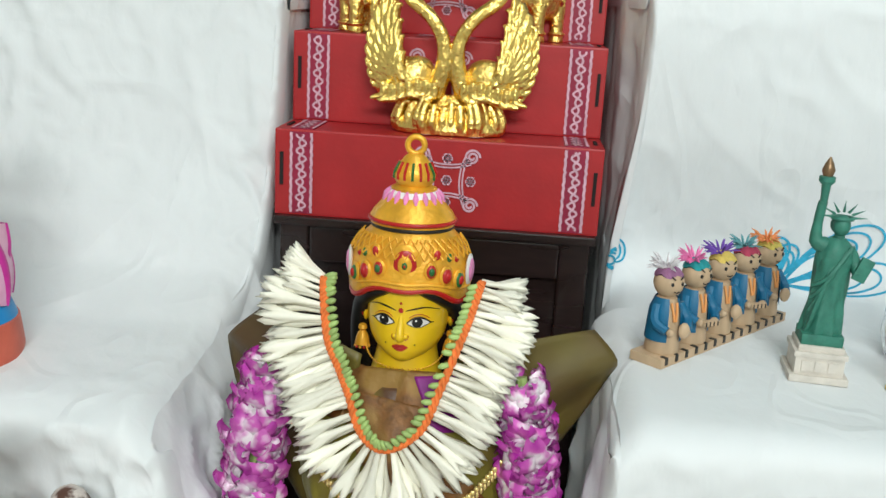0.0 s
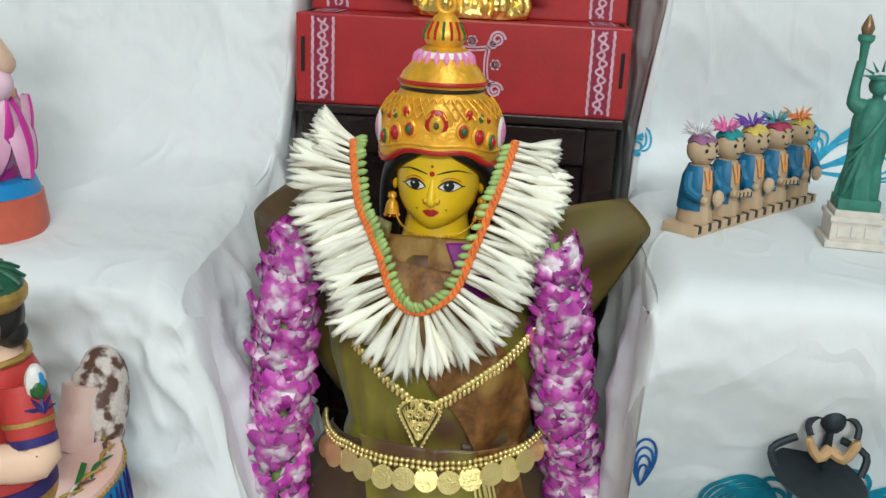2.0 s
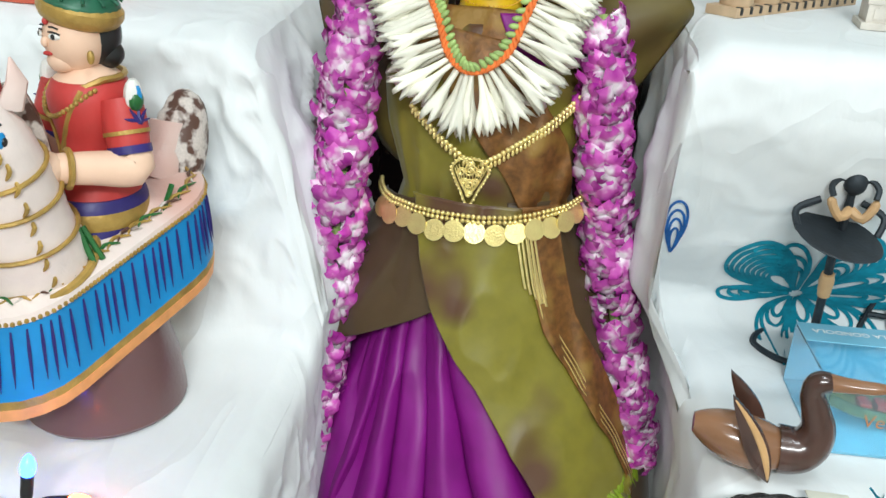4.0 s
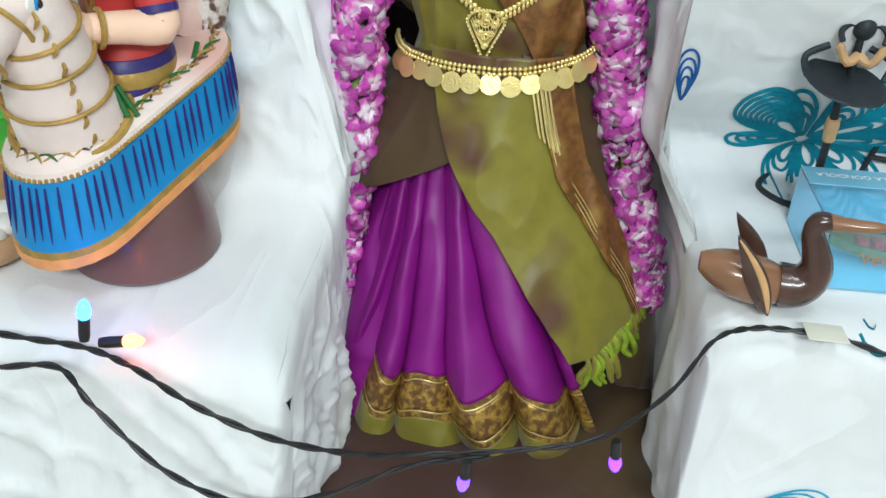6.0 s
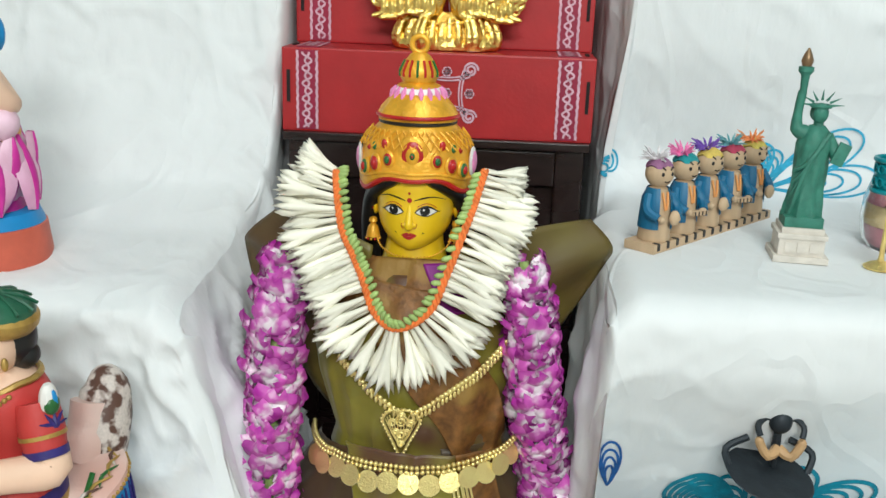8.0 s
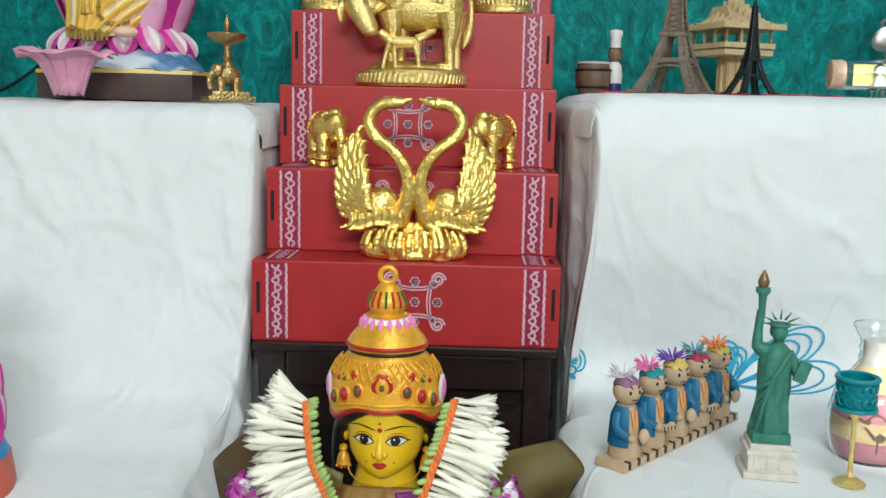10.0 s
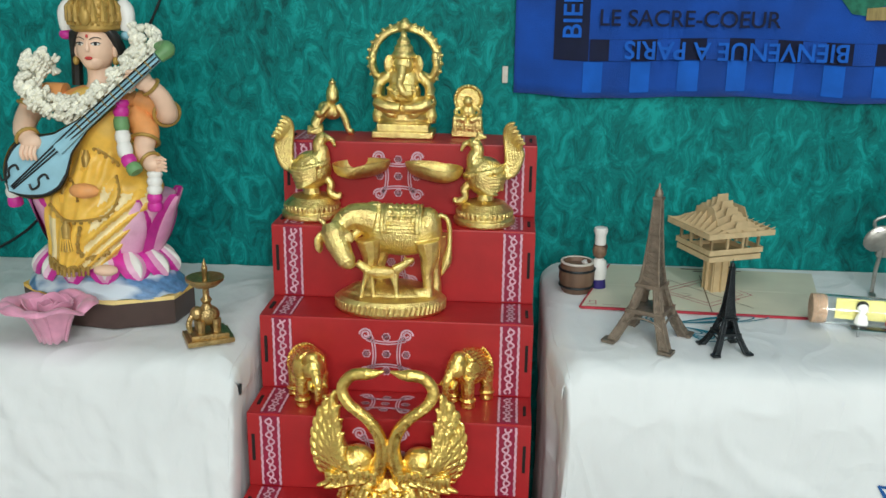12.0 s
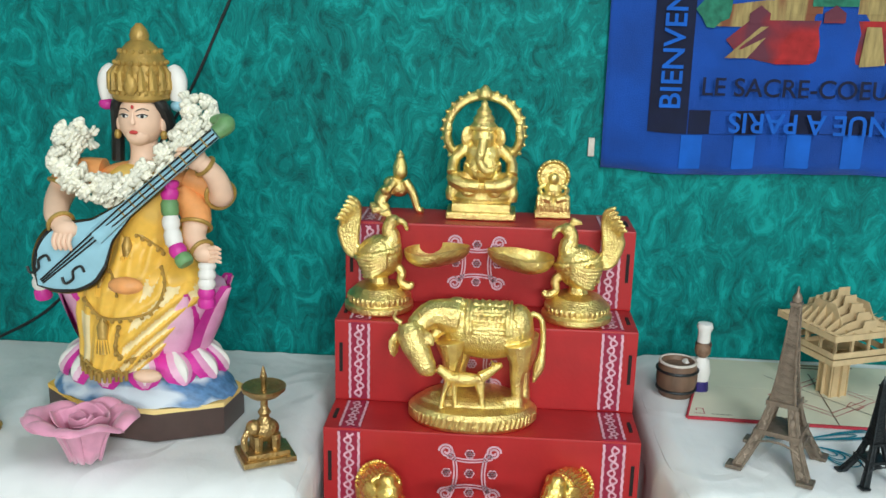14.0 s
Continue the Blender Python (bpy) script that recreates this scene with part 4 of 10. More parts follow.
for layer in range(4):
    for k in range(44):
        f = (k + 0.25 * layer + rng.uniform(-0.2, 0.2)) / 44 * (len(cord) - 1)
        f = min(max(f, 0), len(cord) - 1.01)
        p = cord[int(f)].lerp(cord[int(f) + 1], f - int(f))
        if p.z < 0.525 and layer in (1, 3):
            continue
        d = (cord[int(f) + 1] - cord[int(f)]).normalized()
        out = Vector((-d.z, 0, d.x)) * -1
        if (p + out * 0.01 - mid).length < (p - mid).length:
            out = -out
        # the loose end fans upwards on one side only
        rise = 0.60 * min(1, max(0, (p.z - 0.600) / 0.045)) if p.x < 0 else 0.12 * min(1, max(0, (p.z - 0.60) / 0.05))
        out = (out + Vector((0, -0.10 + 0.12 * layer + rng.uniform(-0.05, 0.05), rise)) + d * rng.uniform(-0.16, 0.16)).normalized()
        b = new("bud", BUDS[rng.randrange(6)])
        b.parent = gar
        q = out.to_track_quat("Z", "Y").to_matrix().to_4x4()
        sc = rng.uniform(0.92, 1.14) * (0.70 if p.z > 0.625 else 1.0 if p.z > 0.56 else 1.06)
        b.matrix_basis = Matrix.Translation(p + Vector((0, 0.003 * layer, 0))) @ q @ Matrix.Rotation(rng.uniform(0, 6), 4, "Z") @ Matrix.Scale(sc, 4)
bm = bm_new()
tube(bm, [(0, 0, 0), (0, 0, 0.004), (0, 0, 0.010), (0, 0, 0.014)], [0.0016, 0.0032, 0.0034, 0.0014], 8)
gme = bpy.data.meshes.new("green_bud")
bm.to_mesh(gme)
bm.free()
gme.materials.append(M_BUDGREEN)
gme.polygons.foreach_set("use_smooth", [True] * len(gme.polygons))
for k in range(58):
    f = k / 58 * (len(cord) - 1.01)
    p = cord[int(f)].lerp(cord[int(f) + 1], f - int(f))
    d = (cord[int(f) + 1] - cord[int(f)]).normalized()
    inn = Vector((-d.z, 0, d.x))
    if (p + inn * 0.01 - mid).length > (p - mid).length:
        inn = -inn
    inn = (inn + Vector((0, -0.25, 0)) - d * 0.35 + Vector((0, rng.uniform(-0.2, 0.2), rng.uniform(-0.2, 0.2)))).normalized()
    b = new("green_bud", gme)
    b.parent = gar
    b.matrix_basis = Matrix.Translation(p + Vector((0, -0.002, 0))) @ inn.to_track_quat("Z", "Y").to_matrix().to_4x4()

# orchid petals: white at the throat, magenta outside
M_ORCHID = bpy.data.materials.new("orchid_petal")
M_ORCHID.use_nodes = True
on = M_ORCHID.node_tree
ob_ = on.nodes["Principled BSDF"]
ob_.inputs["Roughness"].default_value = 0.5
ob_.inputs["Subsurface Weight"].default_value = 0.0
otc, osep, onz = on.nodes.new("ShaderNodeTexCoord"), on.nodes.new("ShaderNodeVectorMath"), on.nodes.new("ShaderNodeTexNoise")
osep.operation = "LENGTH"
onz.inputs["Scale"].default_value = 60
oadd, orr, omul = on.nodes.new("ShaderNodeMath"), on.nodes.new("ShaderNodeValToRGB"), on.nodes.new("ShaderNodeMath")
omul.operation, omul.inputs[1].default_value = "MULTIPLY", 30.0
oadd.operation = "ADD"
osub = on.nodes.new("ShaderNodeMath")
osub.operation, osub.inputs[1].default_value = "SUBTRACT", 0.42
on.links.new(otc.outputs["Object"], osep.inputs[0])
on.links.new(otc.outputs["Object"], onz.inputs["Vector"])
on.links.new(osep.outputs["Value"], omul.inputs[0])
on.links.new(omul.outputs[0], oadd.inputs[0])
on.links.new(onz.outputs["Fac"], oadd.inputs[1])
on.links.new(oadd.outputs[0], osub.inputs[0])
on.links.new(osub.outputs[0], orr.inputs[0])
orr.color_ramp.elements[0].position, orr.color_ramp.elements[0].color = 0.46, (0.90, 0.80, 0.86, 1)
orr.color_ramp.elements[1].position, orr.color_ramp.elements[1].color = 0.92, (0.42, 0.018, 0.33, 1)
oe = orr.color_ramp.elements.new(0.66)
oe.color = (0.60, 0.11, 0.46, 1)
ohs, oin, omr = on.nodes.new("ShaderNodeHueSaturation"), on.nodes.new("ShaderNodeObjectInfo"), on.nodes.new("ShaderNodeMapRange")
omr.inputs["To Min"].default_value, omr.inputs["To Max"].default_value = 0.75, 1.25
on.links.new(oin.outputs["Random"], omr.inputs["Value"])
on.links.new(omr.outputs[0], ohs.inputs["Value"])
on.links.new(orr.outputs[0], ohs.inputs["Color"])
on.links.new(ohs.outputs[0], ob_.inputs["Base Color"])
M_CREAMPETAL = mat("cream_green_petal", (0.66, 0.62, 0.36), 0.5, vary=0.15, scale=60)


def orchid_mesh(seed):
    """Five broad, cupped petals with wavy edges, and a lip."""
    r = random.Random(seed)
    bm = bm_new()
    for k in range(6):
        a = k * math.pi / 3 + r.uniform(-0.25, 0.25)
        lift = r.uniform(0.30, 1.05)
        L, Wd = r.uniform(0.020, 0.028), r.uniform(0.0095, 0.0135)
        o = Vector((math.cos(a) * math.cos(lift), math.sin(a) * math.cos(lift), math.sin(lift)))
        t = Vector((-math.sin(a), math.cos(a), 0))
        nrm = o.cross(t)
        ph = r.uniform(0, 6)
        rows = []
        for j in range(8):
            v = j / 7
            w = Wd * math.sin(math.pi * min(0.93, 0.10 + v * 0.80)) ** 0.75
            c = o * L * v + nrm * (0.008 * math.sin(v * 2.8) - 0.007 * v * v)
            rows.append([c + t * w * uu + nrm * (-0.0045 * uu * uu * (0.4 + v) + 0.0013 * math.sin(uu * 4 + j + ph)) - o * 0.0025 * uu * uu * (v > 0.9) for uu in (-1, -0.6, -0.2, 0.2, 0.6, 1)])
        skin(bm, rows, closed=False)
    tube(bm, [(0, 0, -0.004), (0, 0, 0.004), (0.001, 0, 0.010)], [0.003, 0.004, 0.001], 6)
    me = bpy.data.meshes.new("orchid")
    bm.to_mesh(me)
    bm.free()
    me.materials.append(M_ORCHID)
    me.polygons.foreach_set("use_smooth", [True] * len(me.polygons))
    return me


ORCH = [orchid_mesh(20 + k) for k in range(5)]


def orchid_garland(path, radii, seed, where):
    e = thing("orchid_garland", *path[0], label="purple and white orchid garland " + where, category="garland", group="orchid garlands")
    e.matrix_basis = Matrix()
    r = random.Random(seed)
    pts = smooth_path(path, 10)
    bm = bm_new()
    tube(bm, pts, 0.006, 8)
    part("stem_cord", bm, M_BUDGREEN, e)
    n = 150
    for k in range(n):
        f = k / n * (len(pts) - 1.01)
        p = pts[int(f)].lerp(pts[int(f) + 1], f - int(f))
        rad = interp(k / n, [0, 0.2, 0.75, 1], radii)
        a = k * 2.4 + r.uniform(-0.4, 0.4)
        o = Vector((math.cos(a), math.sin(a), r.uniform(-0.75, 0.05))).normalized()
        b = new("blossom", ORCH[r.randrange(5)])
        b.parent = e
        b.matrix_basis = Matrix.Translation(p + o * rad * 0.42) @ o.to_track_quat("Z", "Y").to_matrix().to_4x4() @ Matrix.Rotation(r.uniform(0, 6), 4, "Z") @ Matrix.Scale(r.uniform(0.85, 1.25) * rad / 0.036, 4)
    return e


orchid_garland([Vector(p) for p in ((-0.140, 1.085, 0.545), (-0.150, 1.065, 0.47), (-0.153, 1.05, 0.36), (-0.160, 1.045, 0.24), (-0.170, 1.035, 0.12), (-0.178, 1.02, 0.05), (-0.186, 1.01, -0.005))], [0.030, 0.037, 0.036, 0.033], 5, "with a short tail, beside the doll")
orchid_garland([Vector(p) for p in ((0.128, 1.09, 0.548), (0.142, 1.075, 0.47), (0.153, 1.075, 0.37), (0.172, 1.085, 0.26), (0.198, 1.08, 0.15), (0.222, 1.06, 0.07), (0.240, 1.04, 0.015))], [0.028, 0.037, 0.035, 0.030], 6, "hanging down to the white tier")


# ---- gold and brass figures on the steps ----
def figure(name, bm, material, m, label, category, group="", voxel=0.0016, tris=0):
    """A cast figure: its forms run into one another."""
    ob = mesh_thing(name, bm, material, m, label, category, group)
    rm = ob.modifiers.new("cast", "REMESH")
    rm.mode, rm.voxel_size, rm.use_smooth_shade = "VOXEL", voxel, True
    sm = ob.modifiers.new("soften", "SMOOTH")
    sm.factor, sm.iterations = 0.5, 2
    return ob


def swan_pair():
    bm = bm_new()
    r = random.Random(3)
    lathe(bm, [(0.072, 0), (0.074, 0.006), (0.068, 0.016), (0.055, 0.03), (0.02, 0.05)], (0, 0, 0), 28, 0, 1, 0.48)
    for k in range(34):
        a = 2 * math.pi * k / 34
        rr = 0.9 + 0.1 * math.sin(k * 5)
        x, y = 0.070 * rr * math.cos(a), 0.033 * rr * math.sin(a)
        tube(bm, smooth_path([(x, y, 0.004), (x * 1.04, y * 1.1, 0.018), (x * 0.9, y * 0.95, 0.034 + 0.008 * r.random()), (x * 0.66, y * 0.75, 0.032)], 3), [0.005, 0.006, 0.006, 0.006, 0.0055, 0.005, 0.005, 0.004, 0.004, 0.002], 7)
    for s in (-1, 1):
        # body, S-shaped neck and head
        ball(bm, (s * 0.052, 0, 0.070), (0.034, 0.022, 0.026), 0, 18, Matrix.Rotation(s * 0.5, 3, "Y"))
        nk = smooth_path([(s * 0.020, -0.006, 0.050), (s * 0.009, -0.012, 0.085), (s * 0.011, -0.016, 0.120), (s * 0.028, -0.018, 0.148), (s * 0.055, -0.016, 0.170), (s * 0.064, -0.012, 0.192), (s * 0.050, -0.012, 0.211), (s * 0.028, -0.014, 0.215)], 6)
        tube(bm, nk, [interp(k / (len(nk) - 1), [0, 0.25, 0.55, 0.8, 1], [0.014, 0.0095, 0.0085, 0.0085, 0.0090]) for k in range(len(nk))], 12)
        tube(bm, [(s * 0.028, -0.014, 0.215), (s * 0.018, -0.015, 0.216), (s * 0.004, -0.016, 0.221)], [0.0085, 0.0062, 0.0018], 10)
        for o in (-1, 1):
            tube(bm, [p + Vector((s * o * 0.006, -0.006, 0)) for p in nk[3:24]], 0.0022, 6)
        # wing: rows of curved feathers, outside the heart of the necks
        for row in range(5):
            for k in range(11):
                t = k / 10
                a = 1.36 - 1.85 * t
                base = Vector((s * 0.056, -0.002 - 0.0040 * (4 - row), 0.074))
                L = (0.026 + 0.0195 * row) * (1 - 0.50 * t)
                d = Vector((s * math.cos(a) * 0.70, 0, math.sin(a)))
                sw = Vector((-s * math.sin(a), 0, math.cos(a))) * (0.010 + 0.003 * row)
                tip = base + d * L - sw * 0.3
                w = 0.0046 + 0.0009 * row
                tube(bm, smooth_path([base, base + d * L * 0.5 + Vector((0, -0.004, 0)) - sw * 0.5, tip, tip + sw * 0.5 + d * 0.004], 3), [w * q for q in (0.7, 0.9, 1, 1, 1, 1, 0.95, 0.8, 0.55, 0.2)], 8, 0, 0.55)
        for k in range(7):
            p = Vector((s * (0.020 + 0.011 * k), -0.020, 0.048 + 0.004 * math.sin(k)))
            tube(bm, smooth_path([p + Vector((0, 0, 0.018)), p, p + Vector((s * 0.016, -0.004, -0.005))], 3), [0.005, 0.006, 0.006, 0.0055, 0.005, 0.004, 0.002], 7)
    fig = figure("swan_pair_figurine", bm, M_GOLD, pose(0.008, 1.447, STEP_Z + 0.001), "shiny gold pair of swans with heart-shaped necks", "figurine", voxel=0.0011)
    fig.scale = (1.04, 1.0, 1.04)
    return fig


swan_pair()


def elephant(m):
    bm = bm_new()
    ball(bm, (0, 0, 0.056), (0.038, 0.027, 0.029), 0, 20)
    ball(bm, (-0.030, 0, 0.062), (0.020, 0.018, 0.022), 0, 16)
    ball(bm, (-0.028, 0, 0.082), (0.011, 0.012, 0.008), 0, 12)
    tube(bm, smooth_path([(-0.044, 0, 0.062), (-0.054, 0, 0.050), (-0.057, 0, 0.032), (-0.055, 0, 0.018), (-0.047, 0, 0.010)], 4), [0.010 - 0.0004 * k for k in range(17)], 10)
    for s in (-1, 1):
        ball(bm, (-0.018, s * 0.021, 0.060), (0.014, 0.005, 0.018), 0, 12, Matrix.Rotation(s * 0.4, 3, "Z"))
        tube(bm, [(-0.045, s * 0.010, 0.048), (-0.056, s * 0.013, 0.040), (-0.064, s * 0.012, 0.042)], [0.004, 0.003, 0.001], 7)
        for x in (-0.022, 0.024):
            tube(bm, [(x, s * 0.015, 0.05), (x - 0.002, s * 0.016, 0.025), (x - 0.001, s * 0.016, 0.012), (x - 0.001, s * 0.016, 0)], [0.012, 0.0105, 0.010, 0.0115], 12)
            tube(bm, [(x - 0.001 + 0.0115 * math.cos(a), s * 0.016 + 0.0115 * math.sin(a), 0.012) for a in np.linspace(0, 6.28, 14)], 0.002, 6)
    # saddle cloth with a beaded edge
    for t in np.linspace(-0.85, 0.85, 15):
        tube(bm, [(x, 0.0278 * math.sqrt(1 - (x / 0.040) ** 2) * math.sin(t * 1.7), 0.056 + 0.0298 * math.sqrt(1 - (x / 0.040) ** 2) * math.cos(t * 1.7)) for x in np.linspace(-0.014, 0.024, 8)], 0.0017, 6)
    for x in (-0.014, 0.024):
        for t in np.linspace(-1.0, 1.0, 17):
            ball(bm, (x, 0.0262 * math.sin(t * 1.7), 0.056 + 0.0280 * math.cos(t * 1.7)), 0.0026, 0, 6)
    tube(bm, smooth_path([(0.037, 0, 0.065), (0.044, 0.002, 0.05), (0.042, 0.002, 0.028)], 4), 0.0026, 6)
    return figure("elephant_figurine", bm, M_GOLD, m, "small gold elephant with a carved saddle cloth", "figurine", "gold elephants", 0.0011)


elephant(pose(-0.135, 1.552, STEP_Z + STEP_H + 0.0005, 0, 0, 118))
elephant(pose(0.122, 1.572, STEP_Z + STEP_H + 0.0005, 0, 0, 52))


def cow_and_calf():
    bm = bm_new()
    lathe(bm, [(0.0865, 0), (0.0905, 0.006), (0.0905, 0.020), (0.084, 0.026), (0.060, 0.030), (0.01, 0.031)], (0, 0, 0), 48, 0, 1, 0.66)
    for k in range(64):
        a = 2 * math.pi * k / 64
        tube(bm, [(0.0905 * math.cos(a), 0.0905 * 0.66 * math.sin(a), 0.005), (0.0905 * math.cos(a + 0.05), 0.0905 * 0.66 * math.sin(a + 0.05), 0.020)], 0.0019, 5)
    for k in range(10):
        ball(bm, (-0.05 + 0.011 * k, 0.014 * math.sin(k * 2), 0.030), (0.018, 0.016, 0.012), 0, 8)
    ball(bm, (0.0, 0.006, 0.026), (0.078, 0.046, 0.018), 0, 20)
    # cow: a level back, a short neck, the head hung down beside the calf
    ball(bm, (0.018, 0.008, 0.130), (0.066, 0.032, 0.041), 0, 22)
    ball(bm, (0.060, 0.008, 0.140), (0.022, 0.025, 0.030), 0, 16)
    ball(bm, (-0.024, 0.006, 0.140), (0.026, 0.024, 0.032), 0, 16)
    ball(bm, (-0.026, 0.006, 0.168), (0.016, 0.010, 0.010), 0, 10)
    tube(bm, smooth_path([(-0.028, 0.004, 0.148), (-0.060, -0.004, 0.154), (-0.084, -0.018, 0.138)], 4), [0.026, 0.025, 0.024, 0.022, 0.0205, 0.019, 0.0175, 0.016, 0.0145], 12)
    tube(bm, smooth_path([(-0.044, -0.002, 0.136), (-0.060, -0.008, 0.122), (-0.066, -0.012, 0.112)], 3), [0.010, 0.009, 0.008, 0.007, 0.006, 0.004, 0.002], 8)
    tube(bm, [(-0.093, -0.022, 0.146), (-0.088, -0.026, 0.134), (-0.080, -0.031, 0.116), (-0.070, -0.036, 0.098), (-0.064, -0.039, 0.088), (-0.061, -0.040, 0.082)], [0.014, 0.0205, 0.0195, 0.0160, 0.0145, 0.0110], 14)
    ball(bm, (-0.062, -0.041, 0.085), (0.0115, 0.010, 0.008), 0, 10)
    for s in (-1, 1):
        tube(bm, smooth_path([(-0.091 + s * 0.010, -0.024, 0.146), (-0.093 + s * 0.018, -0.024, 0.154), (-0.093 + s * 0.015, -0.026, 0.165)], 3), [0.0042, 0.004, 0.0036, 0.003, 0.0025, 0.002, 0.0008], 7)
        ball(bm, (-0.083 + s * 0.0125, -0.042, 0.122), 0.0026, 0, 7)
    tube(bm, smooth_path([(-0.100, -0.024, 0.136), (-0.111, -0.026, 0.120), (-0.110, -0.028, 0.098)], 3), [0.004, 0.006, 0.0085, 0.0095, 0.009, 0.007, 0.002], 8, 0, 0.45)
    tube(bm, smooth_path([(-0.076, -0.026, 0.136), (-0.064, -0.034, 0.132), (-0.056, -0.038, 0.120)], 3), [0.004, 0.006, 0.0075, 0.008, 0.007, 0.005, 0.002], 8, 0, 0.45)
    for x, y in ((-0.034, -0.010), (-0.022, 0.022), (0.060, -0.010), (0.070, 0.022)):
        tube(bm, [(x, y, 0.120), (x + 0.004, y, 0.090), (x + 0.001, y, 0.066), (x + 0.003, y, 0.040), (x + 0.001, y - 0.002, 0.026)], [0.022, 0.0145, 0.0098, 0.0084, 0.0118], 10)
        for z in (0.042, 0.048):
            tube(bm, [(x + 0.002 + 0.0062 * math.cos(a), y + 0.0062 * math.sin(a), z) for a in np.linspace(0, 6.28, 12)], 0.0016, 5)
    tube(bm, smooth_path([(0.078, 0.008, 0.158), (0.092, 0.006, 0.150), (0.096, 0.002, 0.118), (0.092, -0.004, 0.086), (0.084, -0.012, 0.062)], 5), [0.0042] * 12 + [0.005, 0.006, 0.0075, 0.0085, 0.008, 0.006, 0.004, 0.003, 0.001], 8)
    ball(bm, (0.040, 0.0, 0.106), (0.013, 0.012, 0.010), 0, 10)
    # saddle cloth: ribs and a scroll border
    for t in np.linspace(-1, 1, 21):
        tube(bm, [(x, 0.008 + 0.0300 * math.sin(t * 1.55), 0.135 + 0.0362 * math.cos(t * 1.55)) for x in np.linspace(-0.008, 0.044, 8)], 0.0018, 5)
    for x in (-0.012, -0.006, 0.044, 0.050):
        tube(bm, [(x, 0.008 + 0.0312 * math.sin(t * 1.55), 0.135 + 0.0374 * math.cos(t * 1.55)) for t in np.linspace(-1.05, 1.05, 20)], 0.0026, 6)
    for i in range(5):
        for j in range(4):
            t = -0.95 + 0.36 * j
            ball(bm, (0.0 + 0.0095 * i, 0.008 + 0.0305 * math.sin(t), 0.135 + 0.0368 * math.cos(t)), 0.0034, 0, 7)
    # calf
    ball(bm, (-0.012, -0.030, 0.070), (0.027, 0.0095, 0.0105), 0, 14)
    tube(bm, [(-0.032, -0.030, 0.072), (-0.042, -0.030, 0.080), (-0.050, -0.031, 0.086)], [0.008, 0.0070, 0.0062], 9)
    tube(bm, [(0.010, -0.030, 0.074), (0.024, -0.026, 0.082), (0.034, -0.020, 0.088), (0.040, -0.018, 0.090)], [0.0085, 0.0065, 0.0058, 0.0030], 9)
    for s in (-1, 1):
        tube(bm, [(0.030, -0.022, 0.088), (0.024, -0.022 + s * 0.008, 0.094)], [0.003, 0.001], 6)
    for x, k in ((-0.034, -0.010), (-0.027, 0.004), (0.006, 0.010), (0.012, 0.002)):
        tube(bm, [(x, -0.030, 0.068), (x + k * 0.6, -0.032, 0.048), (x + k, -0.034, 0.027)], [0.0058, 0.0034, 0.0036], 8)
    return figure("cow_figurine", bm, M_BRASS, pose(-0.014, 1.642, STEP_Z + 2 * STEP_H + 0.0005), "brass cow with a suckling calf on an oval base", "figurine", voxel=0.0011)


cow_and_calf()


